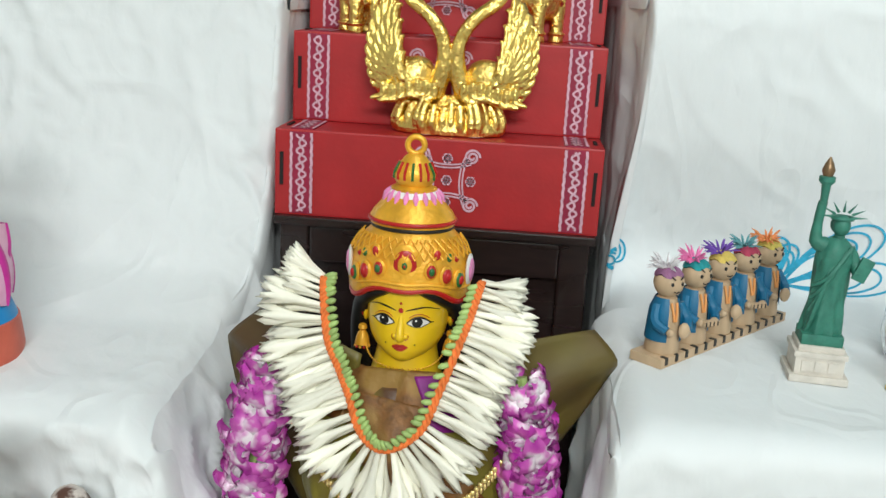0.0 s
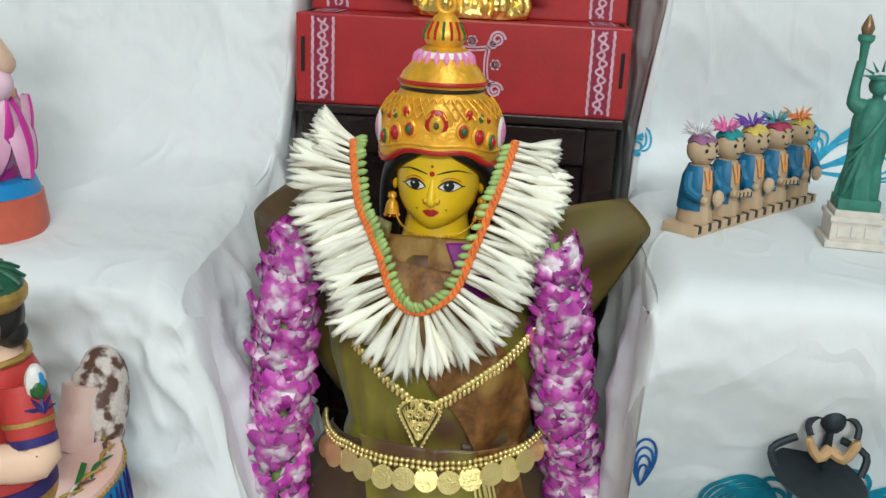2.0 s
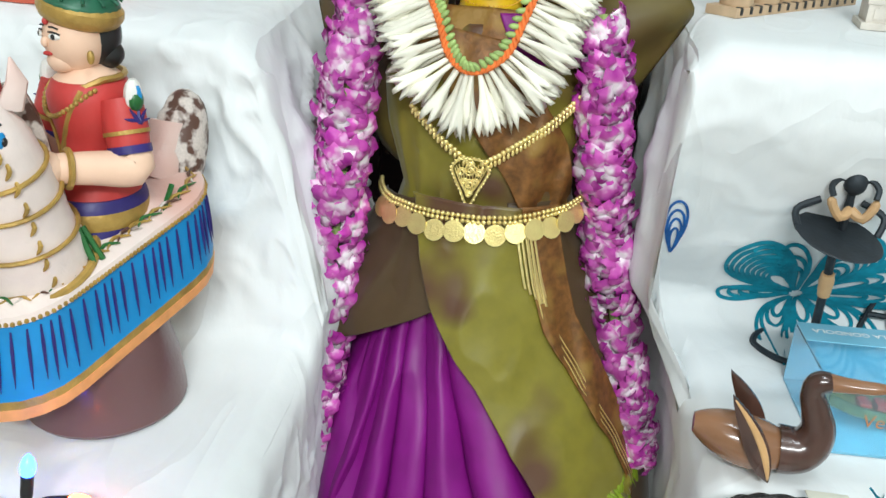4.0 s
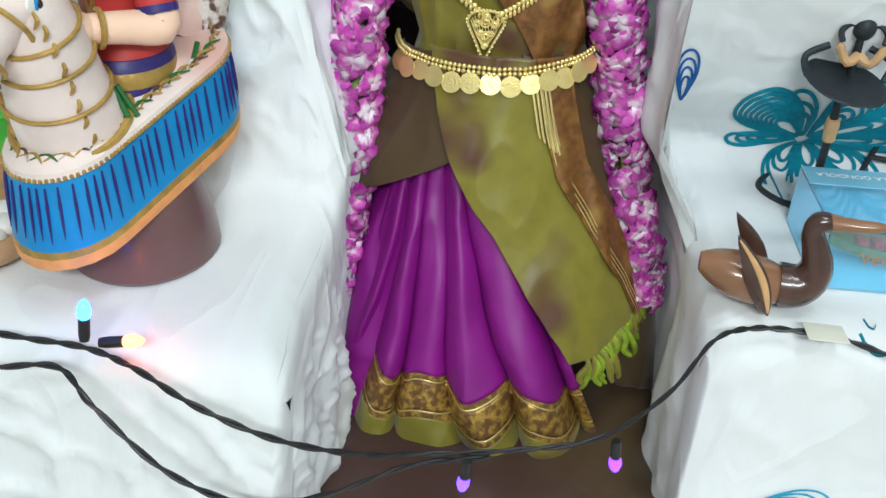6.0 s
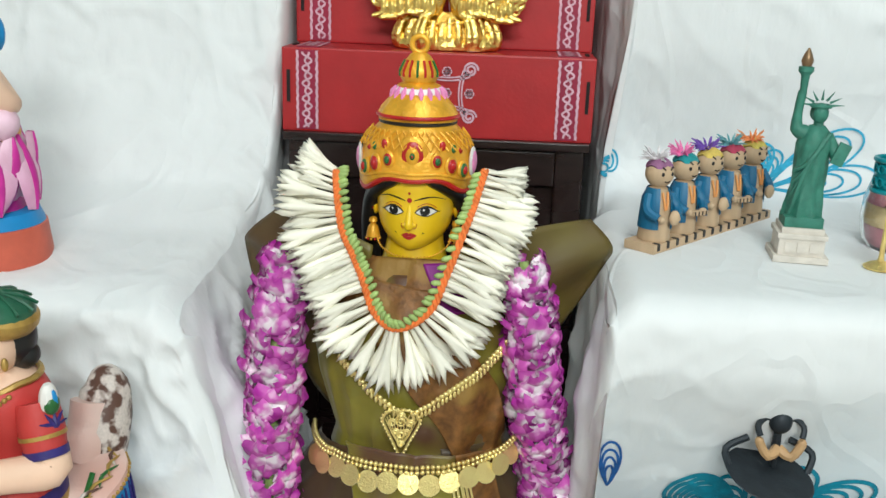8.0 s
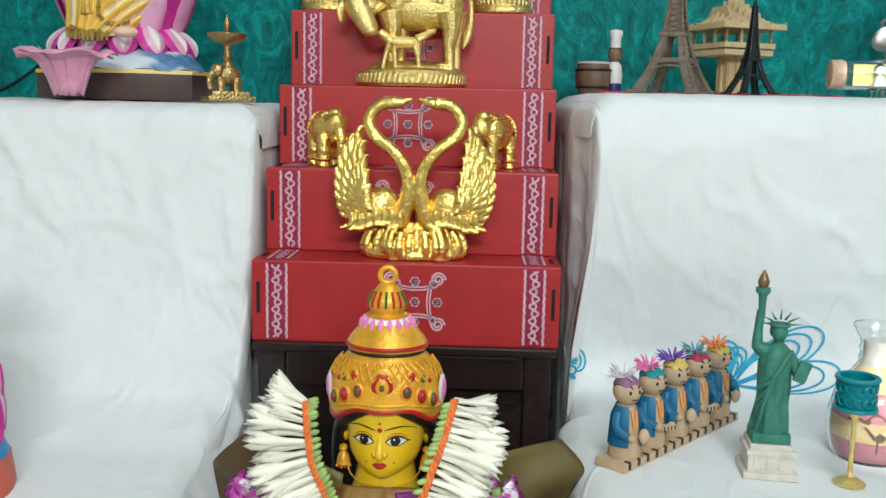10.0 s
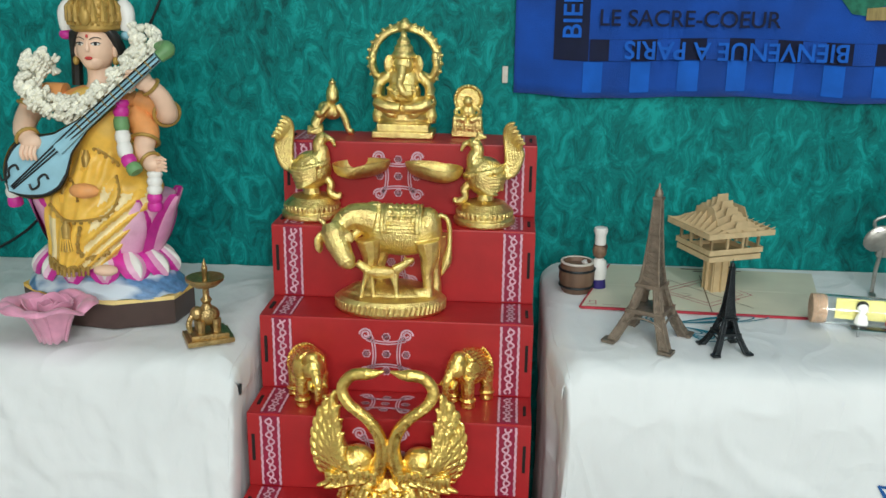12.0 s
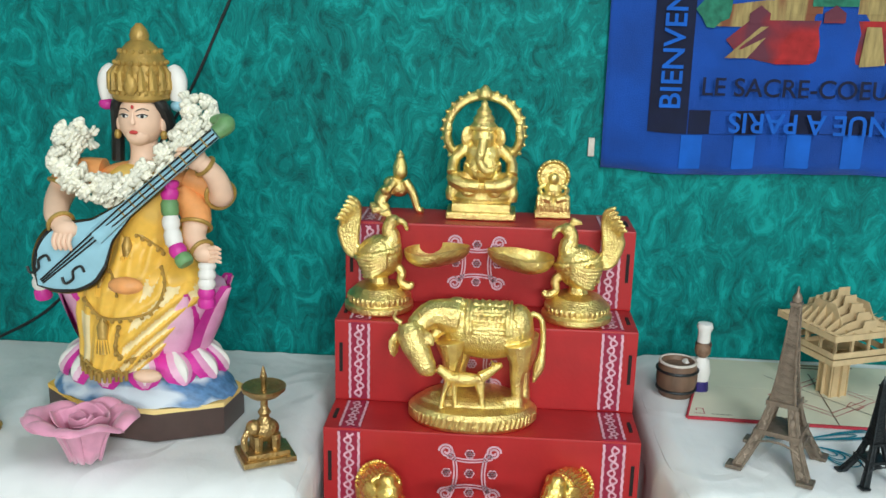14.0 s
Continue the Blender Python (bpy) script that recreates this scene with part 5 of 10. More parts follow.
def peacock_lamp(m, s):
    """s: the side to which the bowl points."""
    e = thing("peacock_lamp", label="cast brass peacock oil lamp with a boat-shaped bowl", category="oil lamp", group="peacock lamps")
    e.matrix_basis = m
    bm = bm_new()
    lathe(bm, [(0.050, 0), (0.052, 0.003), (0.052, 0.010), (0.047, 0.013), (0.047, 0.024), (0.040, 0.030), (0.034, 0.036), (0.020, 0.040), (0.001, 0.041)], (0, 0, 0), 40)
    for k in range(36):
        a = 2 * math.pi * k / 36
        ball(bm, (0.0462 * math.cos(a), 0.0462 * math.sin(a), 0.019), (0.0030, 0.0030, 0.0055), 0, 7)
    bs = part("base", bm, M_BRASS, e)
    bs.modifiers.new("cast", "REMESH").voxel_size = 0.0012
    bm = bm_new()
    ball(bm, (0, 0, 0.080), (0.035, 0.028, 0.033), 0, 18, Matrix.Rotation(-s * 0.5, 3, "Y"))
    tube(bm, [(0, 0, 0.036), (0, 0, 0.058)], [0.016, 0.012], 10)
    tube(bm, smooth_path([(s * 0.010, 0, 0.094), (s * 0.017, 0, 0.110), (s * 0.014, 0, 0.122), (s * 0.017, 0, 0.132)], 4), [0.021, 0.020, 0.0185, 0.017, 0.0152, 0.0138, 0.0126, 0.0118, 0.0112, 0.0108, 0.0106, 0.0104, 0.010], 12)
    ball(bm, (s * 0.020, 0, 0.135), (0.0115, 0.0095, 0.0095), 0, 12)
    tube(bm, smooth_path([(s * 0.028, 0, 0.136), (s * 0.037, 0, 0.131), (s * 0.041, 0, 0.120)], 3), [0.0052, 0.005, 0.0046, 0.0042, 0.0036, 0.003, 0.002], 8)
    for k in range(4):
        tube(bm, [(s * 0.016, 0, 0.142), (s * (0.012 - 0.004 * k), 0, 0.152 - 0.002 * k)], [0.0025, 0.0035], 6)
    ball(bm, (s * 0.023, -0.009, 0.137), 0.0022, 0, 6)
    # curled leaf between breast and base
    tube(bm, smooth_path([(s * 0.022, -0.006, 0.072), (s * 0.034, -0.008, 0.058), (s * 0.032, -0.010, 0.044), (s * 0.046, -0.010, 0.036), (s * 0.050, -0.010, 0.044)], 4), [0.007] * 6 + [0.0065, 0.006, 0.006, 0.0065, 0.007, 0.007, 0.0065, 0.006, 0.005, 0.004, 0.002], 8)
    # scaled breast feathers and a folded wing
    for k in range(60):
        a, z = k * 2.4, 0.060 + 0.040 * ((k * 0.381) % 1)
        q = math.sqrt(max(0.05, 1 - ((z - 0.080) / 0.034) ** 2))
        ball(bm, (0.035 * q * math.cos(a), 0.028 * q * math.sin(a), z), (0.0036, 0.0036, 0.0050), 0, 6)
    for y in (-0.027, 0.027):
        for k in range(6):
            tube(bm, smooth_path([(s * 0.012, y, 0.090 - 0.004 * k), (-s * 0.010, y * 1.12, 0.082 - 0.005 * k), (-s * (0.034 - 0.002 * k), y * 0.8, 0.084 - 0.006 * k)], 3), [0.003, 0.004, 0.004, 0.0038, 0.0034, 0.003, 0.001], 6)
    # upswept tail of separate plumes, curled outwards at the tips
    for k in range(6):
        f = (k - 2.5) / 2.5
        tube(bm, smooth_path([(-s * 0.018, 0.002, 0.080), (-s * (0.040 + 0.006 * f), 0.006, 0.088 - 0.005 * f), (-s * (0.047 + 0.012 * f), 0.006, 0.114), (-s * (0.044 + 0.012 * f), 0.004, 0.138 - 0.010 * f), (-s * (0.047 + 0.011 * f), -0.004, 0.152 - 0.014 * f), (-s * (0.056 + 0.009 * f), -0.008, 0.155 - 0.017 * f)], 4),
             [interp(t, [0, 0.2, 0.7, 1], [0.006, 0.0052, 0.0050, 0.0022]) for t in np.linspace(0, 1, 21)], 8)
    ob = part("peacock", bm, M_BRASS, e)
    rm = ob.modifiers.new("cast", "REMESH")
    rm.mode, rm.voxel_size, rm.use_smooth_shade = "VOXEL", 0.0010, True
    # bowl with a spout
    rows_o, rows_i = [], []
    for j in range(9):
        v = j / 8
        ro, ri = [], []
        for k in range(32):
            a = 2 * math.pi * k / 32
            stretch = 1 + 0.65 * max(0, math.cos(a)) ** 4
            rr = 0.034 * math.sin(v * math.pi / 2) ** 0.7
            ro.append(Vector((s * (0.074 + rr * 1.1 * stretch * math.cos(a)), -0.004 + rr * 1.12 * math.sin(a), 0.092 - 0.024 * (1 - v ** 2) + 0.008 * max(0, math.cos(a)) * v)))
            ri.append(ro[-1] + Vector((-s * 0.0018 * math.cos(a) * v, -0.0018 * math.sin(a) * v, 0.0022 * (1 - v) + 0.0002)))
        rows_o.append(ro)
        rows_i.append(ri)
    bm = bm_new()
    skin(bm, rows_o + rows_i[::-1], caps=False)
    part("bowl", bm, M_BRASS, e, "polished boat-shaped bowl")
    return e


peacock_lamp(pose(-0.163, 1.748, STEP_Z + 3 * STEP_H + 0.0005, 0, 0, 4), 1)
peacock_lamp(pose(0.134, 1.735, STEP_Z + 3 * STEP_H + 0.0005, 0, 0, -4), -1)


def ganesha():
    bm = bm_new()
    box(bm, (0, 0, 0.006), (0.108, 0.066, 0.012), 0, 0.002)
    box(bm, (0, 0, 0.018), (0.092, 0.056, 0.014), 0, 0.003)
    lathe(bm, [(0.040, 0.024), (0.044, 0.032), (0.038, 0.040), (0.044, 0.048), (0.036, 0.056)], (0, 0.002, 0), 28, 0, 1, 0.62)
    ball(bm, (0, -0.006, 0.078), (0.030, 0.024, 0.026), 0, 18)
    ball(bm, (0, -0.004, 0.100), (0.028, 0.020, 0.022), 0, 16)
    for s in (-1, 1):
        tube(bm, smooth_path([(s * 0.016, -0.008, 0.060), (s * 0.042, -0.022, 0.062), (s * 0.030, -0.032, 0.056), (s * 0.004, -0.034, 0.054)], 4), [0.013 - 0.0003 * k for k in range(13)], 10)
        tube(bm, smooth_path([(s * 0.026, -0.004, 0.108), (s * 0.044, -0.010, 0.090), (s * 0.046, -0.024, 0.072)], 4), 0.0085, 9)
        tube(bm, smooth_path([(s * 0.024, 0.002, 0.112), (s * 0.046, 0.002, 0.104), (s * 0.056, -0.004, 0.122), (s * 0.054, -0.006, 0.136)], 4), 0.0065, 9)
        ball(bm, (s * 0.054, -0.006, 0.140), (0.006, 0.004, 0.009), 0, 9)
        ball(bm, (s * 0.024, -0.006, 0.126), (0.012, 0.005, 0.017), 0, 12, Matrix.Rotation(-s * 0.5, 3, "Z"))
        ball(bm, (s * 0.020, -0.030, 0.044), (0.012, 0.008, 0.008), 0, 10)
        lathe(bm, [(0.010, 0.024), (0.012, 0.036), (0.008, 0.050), (0.011, 0.060), (0.006, 0.074), (0.009, 0.084), (0.002, 0.092)], (s * 0.046, 0.006, 0), 12)
    ball(bm, (0, -0.012, 0.126), (0.018, 0.016, 0.019), 0, 16)
    tube(bm, smooth_path([(0, -0.026, 0.124), (-0.002, -0.032, 0.108), (-0.004, -0.032, 0.092), (0.006, -0.034, 0.078), (0.018, -0.034, 0.080)], 4), [0.0085 - 0.0002 * k for k in range(17)], 9)
    lathe(bm, [(0.020, 0.138), (0.021, 0.144), (0.016, 0.150), (0.017, 0.155), (0.011, 0.162), (0.012, 0.166), (0.005, 0.174), (0.006, 0.178), (0.001, 0.184)], (0, -0.008, 0), 18)
    arch = [(0.058 * math.cos(a), 0.012, 0.132 + 0.056 * math.sin(a)) for a in np.linspace(-0.75, math.pi + 0.75, 42)]
    tube(bm, arch, 0.0090, 10, 0, 0.7)
    for k, p in enumerate(arch):
        if k % 2 == 0:
            o = Vector((p[0], 0, p[2] - 0.132)).normalized()
            ball(bm, Vector(p) + o * 0.008 + Vector((0, -0.003, 0)), 0.0032, 0, 7)
    for s in (-1, 1):
        tube(bm, [(s * 0.043, 0.012, 0.094), (s * 0.044, 0.012, 0.060), (s * 0.046, 0.012, 0.022)], [0.0075, 0.009, 0.010], 10)
    lathe(bm, [(0.012, 0.186), (0.010, 0.196), (0.003, 0.204)], (0, 0.010, 0), 14)
    for k in range(16):
        a = -2.6 + 2.1 * k / 15
        ball(bm, (0.030 * math.cos(a), -0.030 + 0.006 * math.sin(k), 0.100 + 0.024 * math.sin(a)), 0.003, 0, 6)
    return figure("deity_figurine", bm, M_BRASS, pose(-0.015, 1.846, STEP_Z + 4 * STEP_H + 0.0005), "brass elephant-headed deity seated under an ornate arch", "figurine", voxel=0.0012)


ganesha()


def crawling_infant():
    bm = bm_new()
    ball(bm, (0, 0, 0.040), (0.022, 0.013, 0.015), 0, 14, Matrix.Rotation(0.5, 3, "Y"))
    ball(bm, (0.006, -0.004, 0.064), (0.012, 0.012, 0.013), 0, 12)
    lathe(bm, [(0.012, 0.070), (0.010, 0.078), (0.006, 0.086), (0.007, 0.090), (0.001, 0.098)], (0.006, -0.002, 0), 14)
    tube(bm, smooth_path([(0.014, -0.006, 0.050), (0.026, -0.012, 0.030), (0.034, -0.014, 0.006), (0.042, -0.018, 0.004)], 4), [0.0075 - 0.0002 * k for k in range(13)], 9)
    tube(bm, smooth_path([(-0.004, -0.012, 0.050), (-0.018, -0.022, 0.036), (-0.022, -0.024, 0.044)], 4), 0.0065, 9)
    for s in (-1, 1):
        tube(bm, smooth_path([(-0.014, s * 0.008, 0.034), (-0.026, s * 0.014, 0.016), (-0.016, s * 0.018, 0.006), (-0.040, s * 0.016, 0.005)], 4), [0.010 - 0.0003 * k for k in range(13)], 9)
    return figure("infant_figurine", bm, M_BRASS, pose(-0.152, 1.862, STEP_Z + 4 * STEP_H + 0.0005, 0, 0, 12), "small brass crawling infant deity with a pointed crown", "figurine", voxel=0.0011)


crawling_infant()


def seated_idol():
    bm = bm_new()
    box(bm, (0, 0, 0.007), (0.056, 0.034, 0.014), 0, 0.002)
    box(bm, (0, 0, 0.021), (0.050, 0.030, 0.012), 0, 0.002)
    for k in range(8):
        for y in (-0.0155, 0.0):
            lathe(bm, [(0.003, 0.012), (0.004, 0.022), (0.003, 0.034), (0.001, 0.038)], (-0.023 + 0.0066 * k, y, 0), 8)
    ball(bm, (0, 0, 0.042), (0.015, 0.012, 0.016), 0, 12)
    for s in (-1, 1):
        tube(bm, smooth_path([(s * 0.008, -0.008, 0.032), (s * 0.022, -0.012, 0.034), (s * 0.004, -0.016, 0.030)], 3), 0.006, 8)
        tube(bm, smooth_path([(s * 0.014, 0, 0.052), (s * 0.022, -0.004, 0.044), (s * 0.018, -0.010, 0.038)], 3), 0.0042, 8)
    ball(bm, (0, -0.004, 0.062), (0.009, 0.009, 0.010), 0, 10)
    lathe(bm, [(0.026, -0.0015), (0.027, 0.0), (0.026, 0.0015)], (0, 0.008, 0.064), 26, 0, 1, 1, Matrix.Rotation(radians(90), 3, "X"))
    for k in range(24):
        a = 2 * math.pi * k / 24
        ball(bm, (0.024 * math.cos(a), 0.005, 0.064 + 0.024 * math.sin(a)), 0.0034, 0, 6)
    return figure("idol_figurine", bm, M_BRASS, pose(0.097, 1.862, STEP_Z + 4 * STEP_H + 0.0005), "tiny brass seated idol with a round halo", "figurine", voxel=0.0011)


seated_idol()


def elephant_lamp():
    e = thing("brass_elephant_lamp", -0.292, 1.548, 0.974, 28, label="old brass elephant lamp with a shallow bowl on a stem", category="oil lamp")
    bm = bm_new()
    box(bm, (0, 0, 0.004), (0.072, 0.060, 0.008), 0, 0.0015)
    box(bm, (0, 0, 0.011), (0.058, 0.046, 0.008), 0, 0.0015)
    part("base", bm, M_OLDBRASS, e)
    bm = bm_new()
    ball(bm, (0, 0, 0.040), (0.020, 0.014, 0.017), 0, 14)
    ball(bm, (-0.016, -0.004, 0.046), (0.011, 0.010, 0.012), 0, 12)
    tube(bm, smooth_path([(-0.024, -0.006, 0.044), (-0.030, -0.008, 0.032), (-0.028, -0.008, 0.018)], 3), 0.0045, 8)
    for x in (-0.012, 0.012):
        for s in (-1, 1):
            tube(bm, [(x, s * 0.008, 0.036), (x, s * 0.009, 0.013)], [0.008, 0.007], 8)
    part("elephant", bm, M_OLDBRASS, e)
    bm = bm_new()
    lathe(bm, [(0.010, 0.052), (0.006, 0.060), (0.009, 0.066), (0.005, 0.072), (0.005, 0.084), (0.008, 0.088)], (0, 0, 0), 16)
    part("stem", bm, M_OLDBRASS, e)
    bm = bm_new()
    lathe(bm, [(0.006, 0.086), (0.020, 0.090), (0.029, 0.098), (0.030, 0.103), (0.028, 0.1035), (0.018, 0.099), (0.004, 0.097), (0.0035, 0.112), (0.005, 0.116), (0.002, 0.128), (0.0005, 0.132)], (0, 0, 0), 28)
    part("bowl", bm, M_OLDBRASS, e)


elephant_lamp()


# ---- painted dolls ----
M_SKIN = mat("peach_doll_paint", (0.86, 0.58, 0.42), 0.5, vary=0.06, scale=30, bump=0.1)
M_YELLOWCL = mat("yellow_doll_paint", (0.88, 0.53, 0.08), 0.42, vary=0.14, scale=40, second=(0.90, 0.68, 0.28), mix=0.58, bump=0.3, bscale=120)
M_DOLLGOLD = mat("dull_gold_paint", (0.44, 0.28, 0.07), 0.42, 0.35, vary=0.25, scale=60, bump=0.5, bscale=200)
M_MAGENTA = mat("magenta_paint", (0.62, 0.03, 0.33), 0.45, vary=0.15, scale=40)
M_LPINK = mat("pale_pink_paint", (0.88, 0.56, 0.68), 0.45, vary=0.25, scale=25, second=(0.74, 0.14, 0.46), mix=0.56, soft=0.14)
M_VEENA = mat("pale_blue_paint", (0.30, 0.55, 0.66), 0.4, vary=0.08)
M_WATER = mat("blue_white_wave_paint", (0.10, 0.22, 0.42), 0.4, vary=0.3, scale=50, second=(0.62, 0.70, 0.78), mix=0.5, stretch=(1, 3, 3))
M_BASEBR = mat("dark_brown_paint", (0.075, 0.045, 0.038), 0.4, vary=0.1)
M_ORANGEP = mat("orange_paint", (0.82, 0.36, 0.12), 0.5, vary=0.15)
M_REDP = mat("coral_red_paint", (0.52, 0.045, 0.04), 0.5, vary=0.1, scale=30)
M_BLUEP = mat("bright_blue_paint", (0.01, 0.25, 0.58), 0.45, vary=0.08, scale=30)
M_NAVY = mat("navy_paint", (0.03, 0.02, 0.16), 0.45)
M_HORSE = mat("white_pink_paint", (0.80, 0.68, 0.63), 0.45, vary=0.08, scale=25, second=(0.70, 0.40, 0.33), mix=0.54, soft=0.1, bump=0.25)
M_TURBAN = mat("dark_green_paint", (0.02, 0.11, 0.06), 0.4, vary=0.3, scale=40)
M_TAIL = mat("brown_white_brush_paint", (0.62, 0.55, 0.50), 0.5, vary=0.1, second=(0.10, 0.045, 0.03), mix=0.5, scale=420)
M_MAROONB = mat("maroon_base_paint", (0.15, 0.075, 0.075), 0.35, vary=0.08, scale=12, coat=0.2)
M_LEAF = mat("soft_green_paint", (0.14, 0.30, 0.12), 0.5, vary=0.2, scale=60)
M_CREAMY = mat("cream_yellow_paint", (0.90, 0.74, 0.40), 0.45, vary=0.10, scale=40)
DOLLSET = [M_SKIN, M_YELLOWCL, M_DOLLGOLD, M_WHITE, M_MAGENTA, M_LPINK, M_VEENA, M_WATER, M_BASEBR, M_HAIR, M_REDP, M_ORANGEP, M_LEAF, M_CREAMY]
SK, YE, GO, WH, MG, LP, VE, WA, BR, HA, RE, OR, GN_, CR = range(14)


def face_marks(bm, c, r, face, ha, re, wh):
    """Simple painted eyes, brows and mouth on a round head that faces that way."""
    f = Vector(face).normalized()
    t = Vector((-f.y, f.x, 0)).normalized()
    for s in (-1, 1):
        p = c + (f * 0.93 + t * s * 0.36 + Vector((0, 0, 0.12))).normalized() * r
        rot = Matrix.Rotation(math.atan2(f.y, f.x) + math.pi / 2 + s * 0.38, 3, "Z")
        ball(bm, p - f * r * 0.02, (r * 0.20, r * 0.06, r * 0.095), wh, 12, rot)
        ball(bm, p + f * r * 0.015, (r * 0.085, r * 0.05, r * 0.085), ha, 10, rot)
        tube(bm, [c + (f * 0.92 + t * s * k + Vector((0, 0, 0.20 + 0.05 * math.sin(k * 5)))).normalized() * r * 1.01 for k in (0.16, 0.3, 0.42, 0.58)], r * 0.03, 5, ha)
        tube(bm, [c + (f * 0.92 + t * s * k + Vector((0, 0, 0.34 + 0.06 * math.sin(k * 5)))).normalized() * r * 1.005 for k in (0.14, 0.3, 0.5)], r * 0.03, 5, ha)
    ball(bm, c + (f + Vector((0, 0, -0.06))) * r, (r * 0.12, r * 0.12, r * 0.16), 0, 8)
    ball(bm, c + (f * 0.95 + Vector((0, 0, -0.42))).normalized() * r, (r * 0.17, r * 0.12, r * 0.07), re, 8)


def veena_player():
    bm = bm_new()
    turn = Matrix.Rotation(radians(-8), 3, "Z")

    def octagon(f, z):
        return [turn @ Vector((f * 0.150 * math.cos(a), f * 0.092 * math.sin(a), z)) for a in (math.pi / 8 + k * math.pi / 4 for k in range(8))]
    skin(bm, [octagon(0.985, 0), octagon(1.0, 0.004), octagon(1.0, 0.042)], BR)
    skin(bm, [octagon(1.004, 0.0425), octagon(1.004, 0.049)], YE)
    # water that rises to the lotus, with painted swirls
    rings = []
    for k, (f, z) in enumerate(((0.985, 0.049), (0.95, 0.058), (0.88, 0.068), (0.80, 0.078), (0.5, 0.086))):
        rings.append([turn @ Vector((0.143 * f * math.cos(a), 0.088 * f * math.sin(a), z + 0.0025 * math.sin(a * 11 + k * 1.7))) for a in np.linspace(0, 2 * math.pi, 65)[:-1]])
    skin(bm, rings, WA)
    # open lower petals: pink with a pale heart
    for k in range(13):
        a = 2 * math.pi * k / 13 + 0.12
        o = Vector((math.cos(a) * 1.0, math.sin(a) * 0.66, 0))
        t = Vector((-math.sin(a), math.cos(a) * 0.8, 0)).normalized()
        for mi, grow, out in ((MG, 1.0, 0.0), (LP, 0.80, 0.0022), (WH, 0.45, 0.0036)):
            rows = []
            for j in range(9):
                v = 0.04 + 0.94 * j / 8
                w = 0.027 * grow * math.sin(math.pi * (0.15 + 0.80 * v)) ** 0.8
                rad = 0.082 + 0.040 * math.sin(v * 1.75)
                z = 0.122 - 0.050 * v ** 1.3 * (grow * 0.3 + 0.7)
                rows.append([o * (rad + out - 0.010 * u * u) + t * w * u + Vector((0, 0, z - 0.005 * u * u)) for u in (-1, -0.6, -0.2, 0.2, 0.6, 1)])
            skin(bm, rows, mi, closed=False)
    # the lotus bowl: broad upright petals that open outwards
    lathe(bm, [(0.080, 0.088), (0.082, 0.105), (0.094, 0.130), (0.110, 0.165), (0.120, 0.195), (0.116, 0.208), (0.02, 0.216)], (0.004, 0.008, 0), 36, LP, 1, 0.66)
    for k in range(9):
        a = 2 * math.pi * k / 9 + 0.5
        o = Vector((math.cos(a), math.sin(a) * 0.66, 0))
        t = Vector((-math.sin(a), math.cos(a) * 0.8, 0)).normalized()
        for mi, grow, out in ((MG, 1.0, 0.002), (LP, 0.72, 0.004)):
            rows = []
            for j in range(10):
                v = j / 9
                w = 0.040 * grow * math.sin(math.pi * (0.18 + 0.78 * v)) ** 0.8
                rad = 0.083 + 0.042 * v ** 0.8 + 0.006 * v * v
                rows.append([o * (rad + out - 0.010 * u * u) + t * w * u + Vector((0.004, 0.008, 0.100 + 0.112 * v * (0.9 + 0.1 * grow))) for u in (-1, -0.6, -0.2, 0.2, 0.6, 1)])
            skin(bm, rows, mi, closed=False)
    # lap and the yellow drape with folds that turn aside
    ball(bm, (0.006, -0.010, 0.222), (0.104, 0.060, 0.040), YE, 26)
    nv, nu = 46, 70
    grid = []
    for j in range(nv + 1):
        v = j / nv
        z = 0.320 - 0.222 * v
        w = interp(v, [0, 0.22, 0.42, 0.62, 0.85, 1], [0.046, 0.066, 0.100, 0.082, 0.064, 0.058])
        cx = interp(v, [0, 0.4, 0.7, 1], [0.008, 0.014, -0.004, -0.018])
        y0 = interp(v, [0, 0.25, 0.45, 0.7, 1], [-0.040, -0.062, -0.088, -0.094, -0.098])
        row = []
        for i in range(nu + 1):
            u = i / nu * 2 - 1
            side = min(1, max(0, (u + 0.05) / 0.35))
            fold = 0.0042 * side * math.sin(34 * (u * 0.55 + v * 0.95)) + 0.0024 * (1 - side) * math.sin(u * 22 + v * 3)
            row.append(bm.verts.new((cx + w * u, y0 + 0.050 * u * u - fold - 0.005 * noise.noise(Vector((u * 3, v * 4, 2))), z + 0.012 * u * u * v - 0.018 * side * math.sin(v * 3.1))))
        grid.append(row)
    for j in range(nv):
        for i in range(nu):
            u, v = (i + 0.5) / nu * 2 - 1, (j + 0.5) / nv
            side = (u + 0.05) / 0.35 > 0.7
            pale = side and math.sin(34 * (u * 0.55 + v * 0.95)) < -0.1 and v > 0.30
            pale = pale or (not side and -0.75 < u < -0.52 and v > 0.62)
            bm.faces.new((grid[j][i], grid[j][i + 1], grid[j + 1][i + 1], grid[j + 1][i])).material_index = CR if pale else GO if v > 0.955 and u < 0.5 else YE

    def on_drape(u, v, out=0.003):
        q = grid[min(nv, max(0, round(v * nv)))][min(nu, max(0, round((u + 1) / 2 * nu)))].co
        return q + Vector((0, -out, 0))

    def gold_line(pts, r=0.0032):
        p = smooth_path([on_drape(u, v) for u, v in pts], 6)
        tube(bm, p, r * 0.7, 6, GO)
        for k, q in enumerate(p):
            if k % 2 == 0:
                ball(bm, q + Vector((0, -0.001, -0.003)), r, GO, 6)
    gold_line([(-0.62, 0.52), (-0.30, 0.60), (0.05, 0.58), (0.40, 0.50), (0.52, 0.36), (0.55, 0.26)])
